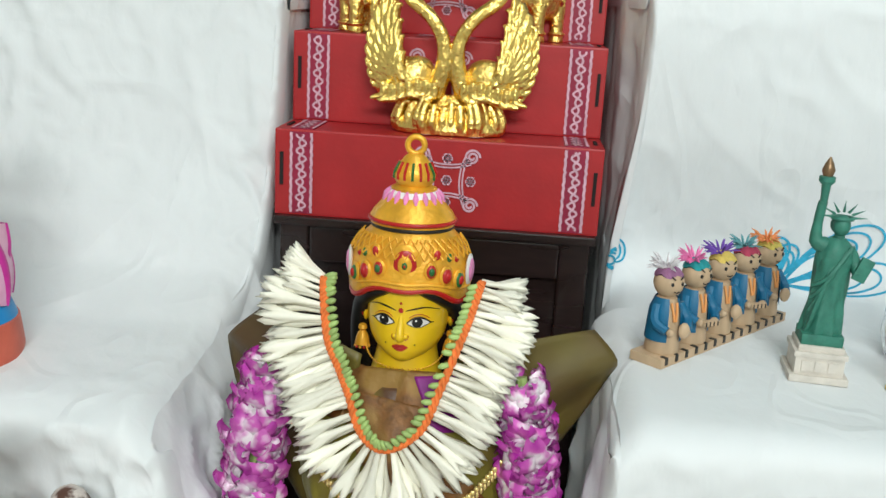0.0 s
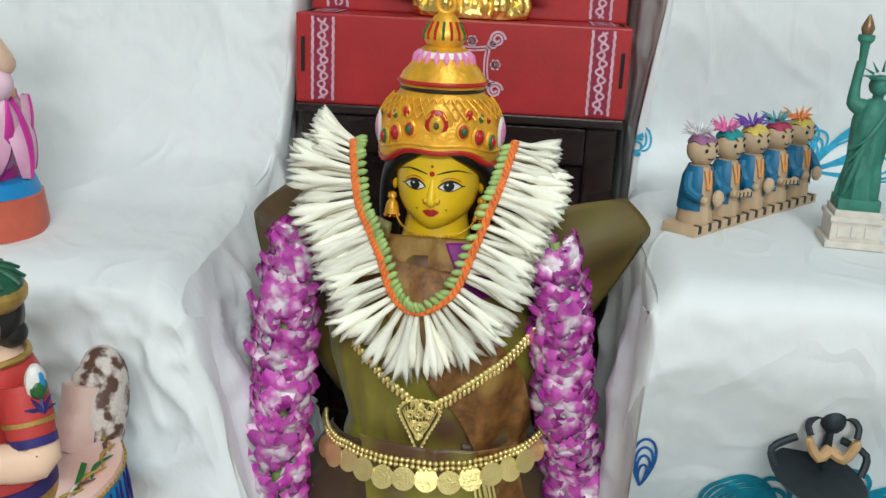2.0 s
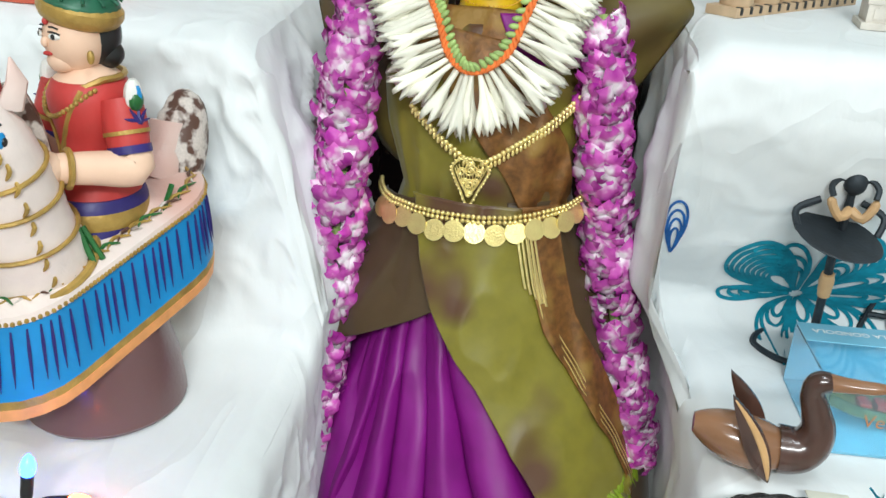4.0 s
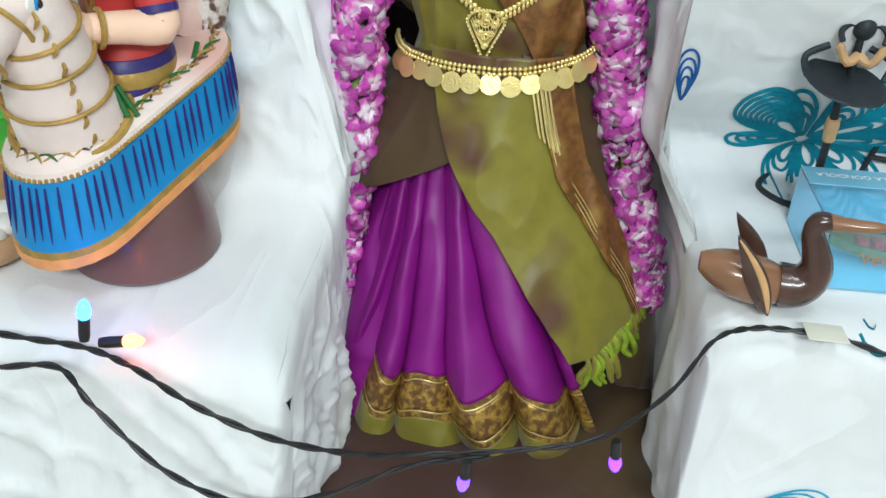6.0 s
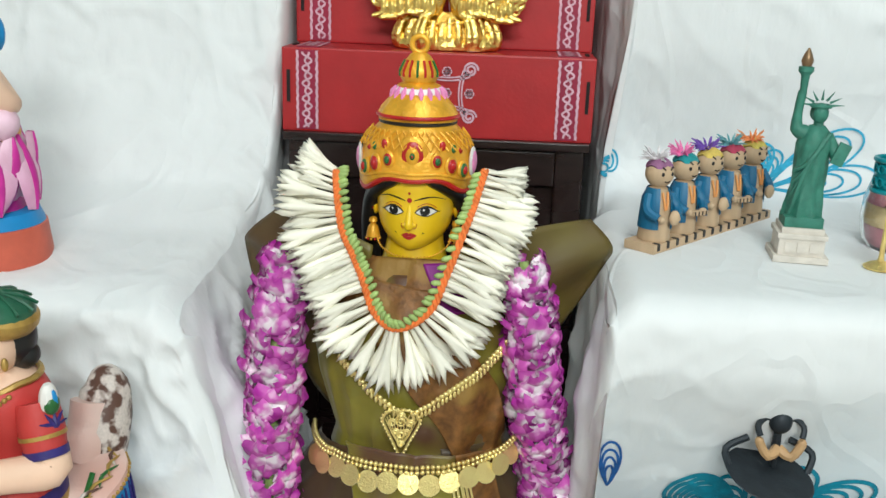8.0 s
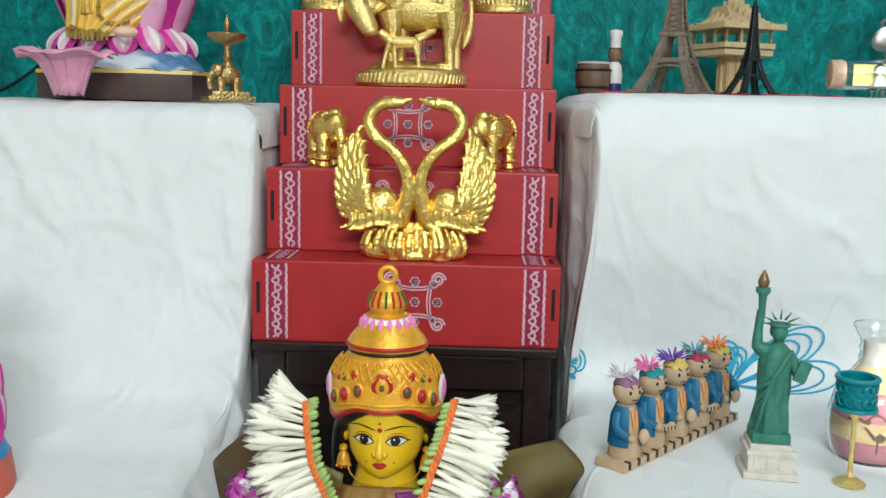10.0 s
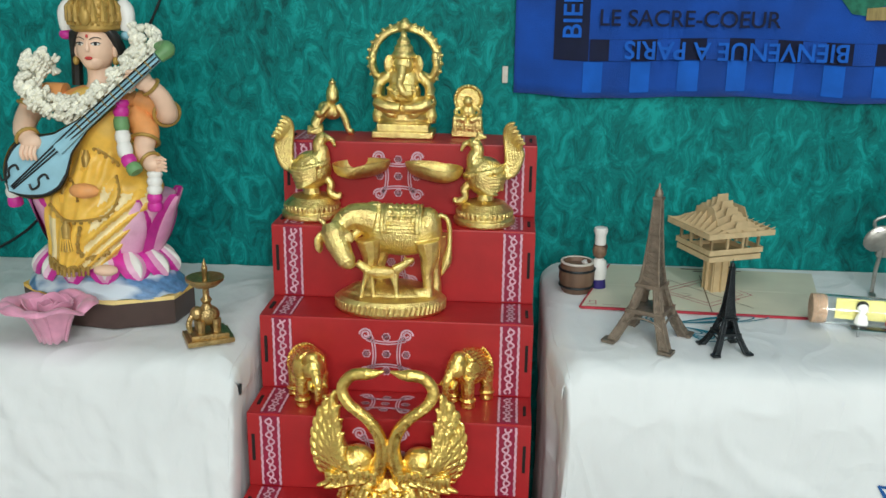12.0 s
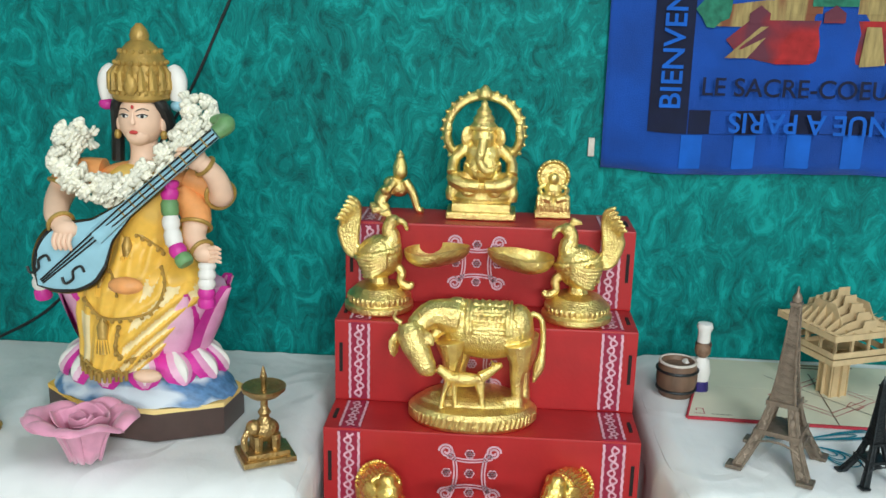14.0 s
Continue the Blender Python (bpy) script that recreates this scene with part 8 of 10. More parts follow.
bm = bm_new()
on_bottle(bm, [(-1.0, 0.056), (-0.8, 0.064), (-0.55, 0.059), (-0.3, 0.070), (0.0, 0.062), (0.3, 0.066), (0.5, 0.056), (0.2, 0.055), (-0.5, 0.055)])
part("sand_hills", bm, M_SANDB, btl)
bm = bm_new()
for quad in ([(-0.35, 0.038), (-0.2, 0.046), (-0.05, 0.042), (0.1, 0.048), (0.25, 0.042), (0.3, 0.034), (-0.2, 0.034)], [(-0.25, 0.036), (-0.2, 0.036), (-0.22, 0.018), (-0.26, 0.018)], [(0.2, 0.036), (0.26, 0.036), (0.25, 0.018), (0.21, 0.018)], [(-0.33, 0.036), (-0.3, 0.042), (-0.52, 0.052), (-0.58, 0.050), (-0.50, 0.047)]):
    on_bottle(bm, quad)
part("sand_camel", bm, M_SANDB, btl)
lamp = thing("tiny_lamp", 0.540, 1.142, TIER_R, label="tiny brass stand lamp with a pierced teal shade", category="lamp")
bm = bm_new()
lathe(bm, [(0.018, 0), (0.0185, 0.002), (0.012, 0.006), (0.004, 0.009), (0.003, 0.012)], (0, 0, 0), 24)
part("foot", bm, M_BRASS, lamp)
bm = bm_new()
lathe(bm, [(0.003, 0.010), (0.0025, 0.055), (0.003, 0.078), (0.006, 0.082), (0.007, 0.090), (0.003, 0.094)], (0, 0, 0), 14)
part("stem", bm, M_BRASS, lamp)
bm = bm_new()
for z in (0.092, 0.127):
    tube(bm, [(0.0225 * math.cos(a), 0.0225 * math.sin(a), z) for a in np.linspace(0, 6.283, 30)], 0.0028, 7)
lathe(bm, [(0.0205, 0.091), (0.0205, 0.128), (0.019, 0.128), (0.019, 0.091), (0.0205, 0.091)], (0, 0, 0), 30)
for k in range(14):
    a = 6.283 * k / 14
    o, t = Vector((math.cos(a), math.sin(a), 0)), Vector((-math.sin(a), math.cos(a), 0))
    for z in (0.102, 0.117):
        tube(bm, [o * 0.0218 + Vector((0, 0, z)) + (t * math.cos(b) + Vector((0, 0, 1)) * math.sin(b)) * 0.0048 for b in np.linspace(0, 6.283, 10)], 0.0012, 5)
part("shade", bm, M_TEALM, lamp, "pierced teal shade")

# ---- low tier: iron candle figure, wooden swan, boat box ----
M_IRON = mat("black_iron", (0.022, 0.030, 0.038), 0.55, 0.3, vary=0.2, scale=60, bump=0.2)
M_TANWOOD = mat("tan_wood", (0.50, 0.31, 0.15), 0.5, vary=0.15, scale=50)
fig = thing("iron_candle_holder", 0.41, 1.06, LOW_R, label="black iron candle holder with a bearer figure and round dish", category="candle holder")
fig.matrix_basis = Matrix()
bm = bm_new()
tube(bm, smooth_path([(0.416, 1.040, 0.167), (0.385, 1.055, 0.166), (0.364, 1.090, 0.166), (0.385, 1.128, 0.166), (0.430, 1.140, 0.166), (0.470, 1.115, 0.166)], 6), 0.0042, 9)
part("ring_foot", bm, M_IRON, fig)
bm = bm_new()
tube(bm, [(0.416, 1.040, 0.166), (0.412, 1.028, 0.230), (0.409, 1.018, 0.290), (0.404, 1.005, 0.345)], [0.0055, 0.005, 0.005, 0.0045], 10)
part("stem", bm, M_IRON, fig)
bm = bm_new()
tube(bm, [(0.4105, 1.021, 0.270), (0.409, 1.0175, 0.290), (0.4078, 1.0145, 0.300)], [0.007, 0.0085, 0.007], 12)
part("wood_bead", bm, M_TANWOOD, fig, "tan wooden bead")
bm = bm_new()
tilt = Matrix.Rotation(0.20, 3, "X") @ Matrix.Rotation(0.14, 3, "Y")
lathe(bm, [(0.002, -0.0034), (0.044, -0.0008), (0.0480, 0.002), (0.0466, 0.003), (0.002, 0.0004)], (0.404, 1.000, 0.348), 36, 0, 1, 1, tilt)
part("dish", bm, M_IRON, fig)
bm = bm_new()
for s in (-1, 1):
    tube(bm, smooth_path([(0.404 + s * 0.041, 1.004, 0.352), (0.404 + s * 0.046, 1.012, 0.372), (0.404 + s * 0.022, 1.018, 0.384)], 4), 0.0040, 8)
    tube(bm, smooth_path([(0.412, 1.014, 0.402), (0.412 + s * 0.014, 1.012, 0.412), (0.412 + s * 0.024, 1.008, 0.404), (0.412 + s * 0.022, 1.002, 0.394)], 4), 0.0034, 8)
    tube(bm, [(0.412 + s * 0.003, 1.014, 0.416), (0.412 + s * 0.005, 1.014, 0.432)], 0.0024, 6)
tube(bm, [(0.412, 1.016, 0.352), (0.412, 1.016, 0.378), (0.412, 1.015, 0.394)], [0.004, 0.005, 0.004], 9)
ball(bm, (0.412, 1.012, 0.408), (0.0125, 0.0115, 0.0140), 0, 14)
part("bearer", bm, M_IRON, fig)
for s in (-1, 1):
    bm = bm_new()
    tube(bm, smooth_path([(0.412, 1.008, 0.378), (0.412 + s * 0.012, 1.000, 0.372), (0.412 + s * 0.022, 1.002, 0.386), (0.412 + s * 0.021, 1.002, 0.392)], 3), [0.006, 0.006, 0.0055, 0.0055, 0.005, 0.005, 0.005, 0.005, 0.0045, 0.003], 8)
    part("wooden_arm", bm, M_TANWOOD, fig, "tan wooden arm")

tri = thing("iron_easel_toy", 0.52, 1.14, LOW_R, label="small black iron rod toy standing against the sheet", category="figurine")
for a, b in (((-0.022, 0, 0.002), (0.004, 0, 0.105)), ((0.022, 0.0, 0.002), (0.004, 0, 0.105)), ((0.004, 0.030, 0.002), (0.004, 0, 0.100)), ((-0.014, -0.002, 0.040), (0.060, -0.002, 0.034)), ((-0.024, -0.004, 0.004), (0.070, -0.004, 0.004))):
    bm = bm_new()
    tube(bm, [a, b], 0.0038, 8)
    part("rod", bm, M_IRON, tri)
bm = bm_new()
ball(bm, (0.006, -0.002, 0.100), (0.008, 0.006, 0.010), 0, 10)
part("knob", bm, M_IRON, tri)

M_SWANL = mat("caramel_turned_wood", (0.27, 0.13, 0.065), 0.22, vary=0.2, scale=30, stretch=(0.3, 1, 1), coat=0.4, bump=0.05)
M_SWAND = mat("dark_rosewood", (0.065, 0.030, 0.022), 0.25, vary=0.35, scale=40, stretch=(1, 1, 0.3), coat=0.4, bump=0.05)
M_SWANP = mat("pale_inlay_wood", (0.62, 0.37, 0.16), 0.3, vary=0.1, coat=0.3)
sw = thing("wooden_swan", 0.318, 0.836, LOW_R, -6, label="polished wooden swan with dark wings and pale inlay stripe", category="figurine")
sw.matrix_basis = pose(0.314, 0.826, LOW_R, 0, 0, -6) @ Matrix.Scale(0.88, 4)
bm = bm_new()
rings = []
for k in range(19):
    t = k / 18
    x = -0.066 + 0.112 * t
    r = 0.031 * math.sin(math.pi * min(0.97, 0.06 + t * 0.86)) ** 0.58
    rings.append([Vector((x, r * 1.05 * math.cos(a), 0.031 + 0.016 * (1 - t) ** 2 + r * 0.96 * math.sin(a))) for a in np.linspace(0, 6.283, 29)[:-1]])
skin(bm, rings)
part("body", bm, M_SWANL, sw)
bm = bm_new()
nk = smooth_path([(0.028, 0, 0.032), (0.046, 0, 0.034), (0.060, 0, 0.046), (0.064, 0, 0.066), (0.057, 0, 0.088), (0.050, 0, 0.106), (0.052, 0, 0.120), (0.066, 0, 0.125)], 6)
tube(bm, nk, [interp(k / (len(nk) - 1), [0, 0.18, 0.34, 0.52, 0.75, 0.9, 1], [0.0275, 0.0265, 0.0215, 0.0165, 0.0125, 0.0130, 0.0105]) for k in range(len(nk))], 20)
part("neck", bm, M_SWAND, sw)
bm = bm_new()
tube(bm, smooth_path([(0.060, 0, 0.124), (0.080, 0, 0.124), (0.104, 0, 0.125), (0.128, 0, 0.128)], 4), [interp(k / 12, [0, 0.3, 0.8, 1], [0.0115, 0.0090, 0.0070, 0.0020]) for k in range(13)], 14, 0, 0.75)
part("beak", bm, M_SWANL, sw)
for s in (-1, 1):
    # a sickle-shaped wing: bulged behind, straight in front, with a pointed tip
    def wing_at(t, u, out):
        base, tip = Vector((0.020, 0, 0.008)), Vector((-0.034, 0, 0.104))
        line = base.lerp(tip, t)
        across = Vector((0.87, 0, 0.49))
        bulge = math.sin(math.pi * min(0.995, t)) ** 0.75
        back, front = -0.022 * bulge * (1 - 0.35 * t), 0.007 * bulge
        q = line + across * (back + (front - back) * u) + Vector((0.010, 0, 0)) * math.sin(t * 3.1)
        return q + Vector((0, s * (0.033 + 0.004 * math.sin(t * 3.1) - 0.006 * t + out * (1 - 0.5 * (2 * u - 1) ** 2)), 0))
    bm = bm_new()
    skin(bm, [[wing_at(t, u, 0.0042) for u in np.linspace(0, 1, 8)] + [wing_at(t, u, -0.0042) for u in np.linspace(0.999, 0.001, 8)] for t in np.linspace(0.012, 0.995, 20)])
    wing = part("wing", bm, M_SWAND, sw)
    bm = bm_new()
    skin(bm, [[wing_at(t, u, 0.0050) for u in (0.58, 0.70, 0.82, 0.90)] for t in np.linspace(0.05, 0.97, 22)], closed=False)
    ob = part("inlay_stripe", bm, M_SWANP, wing, "pale inlaid stripe")
    so = ob.modifiers.new("thickness", "SOLIDIFY")
    so.thickness = 0.0012

M_BLUEPL = mat("blue_clear_plastic", (0.52, 0.80, 0.90), 0.06, trans=0.92, vary=0.02, bump=0)
M_BLUECARD = mat("blue_printed_card", (0.20, 0.49, 0.66), 0.3, vary=0.12, scale=15, coat=0.3)
bx = thing("boat_gift_box", 0.475, 0.945, LOW_R, 0, label="blue plastic gift box holding a gilded toy boat", category="box")
bx.matrix_basis = pose(0.484, 0.945, LOW_R, 0, 0, 2)
BW, BD, BH = 0.19, 0.145, 0.076
for c, s, nm, mm in (((0, 0, 0.0012), (BW, BD, 0.0022), "bottom", M_BLUECARD), ((0, BD / 2 - 0.001, BH / 2), (BW, 0.0018, BH - 0.005), "back", M_BLUECARD), ((0, -BD / 2 + 0.001, BH / 2), (BW, 0.0012, BH - 0.005), "front", M_BLUEPL),
                     ((-BW / 2 + 0.0006, 0, BH / 2), (0.0012, BD - 0.005, BH - 0.005), "side", M_BLUEPL), ((BW / 2 - 0.0006, 0, BH / 2), (0.0012, BD - 0.005, BH - 0.005), "side", M_BLUEPL), ((0, -0.022, BH), (BW, BD - 0.046, 0.0012), "lid", M_BLUEPL), ((0, 0.050, BH), (BW, 0.043, 0.0016), "printed_flap", M_BLUECARD)):
    bm = bm_new()
    box(bm, c, s, 0, 0.0003)
    ob = part(nm, bm, mm, bx, smooth=False)
    if mm is M_BLUEPL:
        ob.visible_shadow = False


def words(name, text, size, m, material, parent, bold=0.0):
    cu = bpy.data.curves.new(name, "FONT")
    cu.body, cu.size, cu.align_x, cu.align_y, cu.offset = text, size, "CENTER", "CENTER", bold
    cu.materials.append(material)
    ob = new(name, cu)
    ob.parent, ob.matrix_basis = parent, m
    return ob


M_WHITEINK = mat("white_ink", (0.85, 0.87, 0.88), 0.5, vary=0.02, bump=0)
M_BROWNINK = mat("orange_brown_ink", (0.50, 0.22, 0.10), 0.5, vary=0.05, bump=0)
words("lettering", "LA GONDOLA LA GONDOLA", 0.0125, pose(0, 0.052, BH + 0.0014, 0, 0, 180), M_WHITEINK, bx, 0.0002)
words("lettering", "Venezia", 0.021, pose(-0.025, -BD / 2 - 0.0006, 0.042, 90, 0, 0), M_BROWNINK, bx)
bm = bm_new()
rings = []
for k in range(17):
    t = k / 16 * 2 - 1
    w = 0.022 * max(0.02, 1 - abs(t) ** 2.2)
    z0 = 0.012 + 0.016 * abs(t) ** 3
    rings.append([Vector((0.085 * t, -0.012 + w * a, z0 + b)) for a, b in ((-1, 0.018), (-0.8, 0.004), (0, 0), (0.8, 0.004), (1, 0.018), (0.85, 0.018), (0, 0.008), (-0.85, 0.018))])
skin(bm, rings)
boat = part("toy_boat", bm, M_OLDBRASS, bx, "gilded toy boat")
for k in range(5):
    bm = bm_new()
    if k < 3:
        tube(bm, [(0.0 + 0.02 * k, -0.012, 0.022), (0.0 + 0.02 * k, -0.012, 0.040)], 0.0018, 7)
        box(bm, (0.01 + 0.02 * k, -0.012, 0.041), (0.02, 0.020, 0.003), 0, 0.001)
        part("canopy_post", bm, M_OLDBRASS, boat)
    else:
        box(bm, (-0.035 + 0.018 * (k - 3), -0.012, 0.027), (0.012, 0.018, 0.010), 0, 0.002)
        part("seat", bm, M_REDP, boat, "red cushion seat")

# wooden bowl with cotton and a green toy at the edge of the other tier
bowl = thing("wooden_bowl", -0.498, 0.752, 0.161, label="round brown wooden bowl filled with white cotton", category="bowl")
bm = bm_new()
lathe(bm, [(0.028, 0), (0.044, 0.010), (0.053, 0.030), (0.054, 0.042), (0.050, 0.043), (0.046, 0.030), (0.03, 0.014), (0.002, 0.012)], (0, 0, 0), 32)
part("shell", bm, M_TANWOOD, bowl)
bm = bm_new()
r0 = random.Random(9)
for k in range(16):
    a = r0.uniform(0, 6.283)
    ball(bm, (0.026 * math.cos(a), 0.026 * math.sin(a), 0.036 + 0.010 * r0.random()), (0.018, 0.017, 0.013), 0, 10)
part("cotton", bm, M_WHITE, bowl)
bm = bm_new()
lathe(bm, [(0.030, 0), (0.034, 0.01), (0.034, 0.06), (0.028, 0.066)], (0, 0, 0), 22, 0)
lathe(bm, [(0.030, 0.066), (0.033, 0.07), (0.030, 0.11), (0.012, 0.125)], (0, 0, 0), 22, 1)
mesh_thing("painted_pot", bm, [M_TANWOOD, mat("leaf_green_paint", (0.10, 0.50, 0.06), 0.4)], pose(-0.545, 0.872, 0.162), "small brown and green painted pot behind the horse", "pot")


# ---- souvenirs on the upper tier ----
TOP_R = 1.0005
M_EIF = mat("antique_bronze_metal", (0.24, 0.19, 0.145), 0.5, 0.6, vary=0.25, scale=80, bump=0.5, bscale=300)
M_EIFB = mat("dark_gunmetal", (0.030, 0.036, 0.040), 0.4, 0.7, vary=0.2, scale=80, bump=0.4, bscale=300)


def lattice_tower(m, h, material, label):
    e = thing("lattice_tower", label=label, category="souvenir", group="lattice towers")
    e.matrix_basis = m
    half = lambda t: h * interp(t, [0, 0.1, 0.2, 0.36, 0.5, 0.7, 0.9, 1.0], [0.200, 0.150, 0.106, 0.064, 0.045, 0.030, 0.020, 0.016])

    def corner(sx, sy, t):
        w = half(t)
        return Vector((sx * w, sy * w, t * h))
    for sx in (-1, 1):
        for sy in (-1, 1):
            bm = bm_new()
            ts = np.linspace(0.0, 0.36, 9)
            rows = []
            for t in ts:
                c, wd = corner(sx, sy, t), h * (0.052 - 0.06 * t)
                rows.append([c + Vector((-sx * a * wd, -sy * b * wd, 0)) for a, b in ((0, 0), (1, 0), (1, 1), (0, 1))])
            for k in range(4):
                tube(bm, [r[k] for r in rows], h * 0.0085, 6)
            for i in range(len(rows) - 1):
                for k in range(4):
                    tube(bm, [rows[i][k], rows[i + 1][(k + 1) % 4]], h * 0.0045, 5)
                    tube(bm, [rows[i][(k + 1) % 4], rows[i + 1][k]], h * 0.0045, 5)
            skin(bm, [[p * 1.0 for p in r] for r in [[q + (rows[i][2] + rows[i][0]) * 0 for q in rows[i]] for i in range(len(rows))]], caps=False)
            box(bm, (sx * (half(0) - h * 0.018), sy * (half(0) - h * 0.018), h * 0.010), (h * 0.085, h * 0.085, h * 0.020), 0, h * 0.003)
            part("leg", bm, material, e)
    for t, ov, th in ((0.20, 1.10, 0.026), (0.36, 1.22, 0.024)):
        bm = bm_new()
        w = half(t) * ov
        box(bm, (0, 0, t * h), (2 * w, 2 * w, th * h), 0, 0.002 * h)
        for k in range(9):
            for s in (-1, 1):
                box(bm, (-w + 2 * w * k / 8, s * w, t * h), (0.008 * h, 0.006 * h, th * h * 1.15))
                box(bm, (s * w, -w + 2 * w * k / 8, t * h), (0.006 * h, 0.008 * h, th * h * 1.15))
        part("platform", bm, material, e)
    for sx, sy in ((0, -1), (0, 1), (-1, 0), (1, 0)):
        bm = bm_new()
        w = half(0.14)
        pts = []
        for a in np.linspace(0.12, math.pi - 0.12, 14):
            u, z = 0.155 * h * math.cos(a), 0.055 * h + 0.115 * h * math.sin(a)
            pts.append(Vector((u, sy * w, z)) if sy else Vector((sx * w, u, z)))
        tube(bm, pts, h * 0.007, 6)
        part("arch", bm, material, e)
    bm = bm_new()
    ts = np.linspace(0.36, 0.90, 17)
    rows = [[corner(sx, sy, t) for sx, sy in ((-1, -1), (1, -1), (1, 1), (-1, 1))] for t in ts]
    for k in range(4):
        tube(bm, [r[k] for r in rows], [h * (0.0095 - 0.004 * i / 16) for i in range(17)], 6)
    for i in range(16):
        for k in range(4):
            tube(bm, [rows[i][k], rows[i + 1][(k + 1) % 4]], h * 0.0036, 5)
            tube(bm, [rows[i][(k + 1) % 4], rows[i + 1][k]], h * 0.0036, 5)
    skin(bm, [[p * 0.93 + Vector((0, 0, 0.07 * p.z)) for p in r] for r in rows], caps=False)
    part("shaft", bm, material, e)
    bm = bm_new()
    box(bm, (0, 0, 0.905 * h), (0.058 * h, 0.058 * h, 0.018 * h), 0, 0.003 * h)
    lathe(bm, [(0.022 * h, 0.91 * h), (0.026 * h, 0.935 * h), (0.018 * h, 0.955 * h), (0.008 * h, 0.968 * h), (0.006 * h, 0.99 * h), (0.002 * h, 1.0 * h)], (0, 0, 0), 14)
    part("finial", bm, material, e)
    return e


lattice_tower(pose(0.394, 1.556, TOP_R, 0, 0, -28), 0.243, M_EIF, "bronze coloured lattice tower souvenir on the white sheet")
lattice_tower(pose(0.502, 1.524, TOP_R, 0, 0, 14), 0.140, M_EIFB, "smaller dark metal lattice tower souvenir on the sheet")

# pop-up card with a paper pavilion
M_CREAM = mat("cream_card", (0.72, 0.70, 0.55), 0.7, vary=0.04, scale=20)
M_REDEDGE = mat("red_card_edge", (0.45, 0.03, 0.05), 0.6)
M_TANPAPER = mat("tan_paper", (0.60, 0.45, 0.25), 0.8, vary=0.1, scale=60)
card = thing("popup_card", 0, 0, TOP_R, label="open cream pop-up card with a tan paper pavilion", category="card")
card.matrix_basis = pose(0.495, 1.672, TOP_R + 0.001, 0, 0, -2.5)
for k in range(2):
    bm = bm_new()
    skin(bm, [[(-0.195 + 0.03 * k, 0.002 + 0.123 * k, 0.0), (0.195 + 0.02 * k, 0.002 + 0.123 * k, 0.0), (0.215 + 0.02 * k, 0.124 + 0.120 * k, 0.0), (-0.165 + 0.03 * k, 0.124 + 0.120 * k, 0.0)],
              [(-0.195 + 0.03 * k, 0.002 + 0.123 * k, 0.003), (0.195 + 0.02 * k, 0.002 + 0.123 * k, 0.003), (0.215 + 0.02 * k, 0.124 + 0.120 * k, 0.003), (-0.165 + 0.03 * k, 0.124 + 0.120 * k, 0.003)]])
    part("leaf", bm, M_CREAM, card, smooth=False)
bm = bm_new()
box(bm, (0, -0.0005, 0.0015), (0.392, 0.003, 0.0042))
part("red_edge", bm, M_REDEDGE, card, smooth=False)
bm = bm_new()
tube(bm, [(-0.197, 0.0, 0.002), (-0.137, 0.245, 0.002)], 0.0022, 6)
part("red_edge", bm, M_REDEDGE, card, smooth=False)
for pts in ([(-0.06, 0.10), (0.02, 0.03), (0.10, 0.10), (0.03, 0.18), (-0.06, 0.10)], [(-0.045, 0.10), (0.02, 0.045), (0.085, 0.10), (0.03, 0.165), (-0.045, 0.10)], [(0.018, 0.0), (0.025, 0.2)], [(-0.05, 0.18), (0.09, 0.03)], [(0.06, 0.06), (0.075, 0.075), (0.06, 0.09), (0.05, 0.075), (0.06, 0.06)], [(-0.02, 0.07), (-0.005, 0.085), (-0.02, 0.095)], [(-0.185, 0.012), (-0.170, 0.012), (-0.170, 0.03), (-0.180, 0.03), (-0.180, 0.022)], [(-0.16, 0.012), (-0.13, 0.012)]):
    bm = bm_new()
    ribbon(bm, [(a, b, 0.0036) for a, b in pts], (0, 0, 1), 0.0018)
    part("printed_line", bm, M_REDEDGE if len(pts) > 4 else M_EIF, card, smooth=False)
for k in range(2):
    bm = bm_new()
    box(bm, (0.05 + 0.006 * k, 0.236 - 0.012 * k, 0.0036), (0.11 - 0.03 * k, 0.0035, 0.0008))
    part("writing_bar", bm, M_EIF, card, smooth=False)
pav = Vector((0.040, 0.125, 0.003))
for rz in (0, 90):
    bm = bm_new()
    box(bm, pav + Vector((0, 0, 0.036)), (0.040, 0.0016, 0.072), 0, 0, Matrix.Rotation(radians(rz + 25), 3, "Z"))
    part("paper_post", bm, M_TANPAPER, card, smooth=False)
for off in (-0.014, 0.014):
    for rz in (25, 115):
        bm = bm_new()
        m = Matrix.Rotation(radians(rz), 3, "Z")
        box(bm, pav + m @ Vector((0, off, 0)) + Vector((0, 0, 0.034)), (0.034, 0.0014, 0.068), 0, 0, m)
        part("paper_post", bm, M_TANPAPER, card, smooth=False)
mr = Matrix.Rotation(radians(25), 3, "Z")
for z, w in ((0.072, 0.100), (0.084, 0.104), (0.116, 0.128)):
    bm = bm_new()
    for s in (-1, 1):
        box(bm, pav + mr @ Vector((0, s * w / 2, 0)) + Vector((0, 0, z)), (w, 0.0016, 0.009), 0, 0, mr)
        box(bm, pav + mr @ Vector((s * w / 2, 0, 0)) + Vector((0, 0, z)), (0.0016, w, 0.009), 0, 0, mr)
    if z != 0.084:
        box(bm, pav + Vector((0, 0, z - 0.004)), (w, w, 0.0014), 0, 0, mr)
    part("paper_gallery", bm, M_TANPAPER, card, smooth=False)
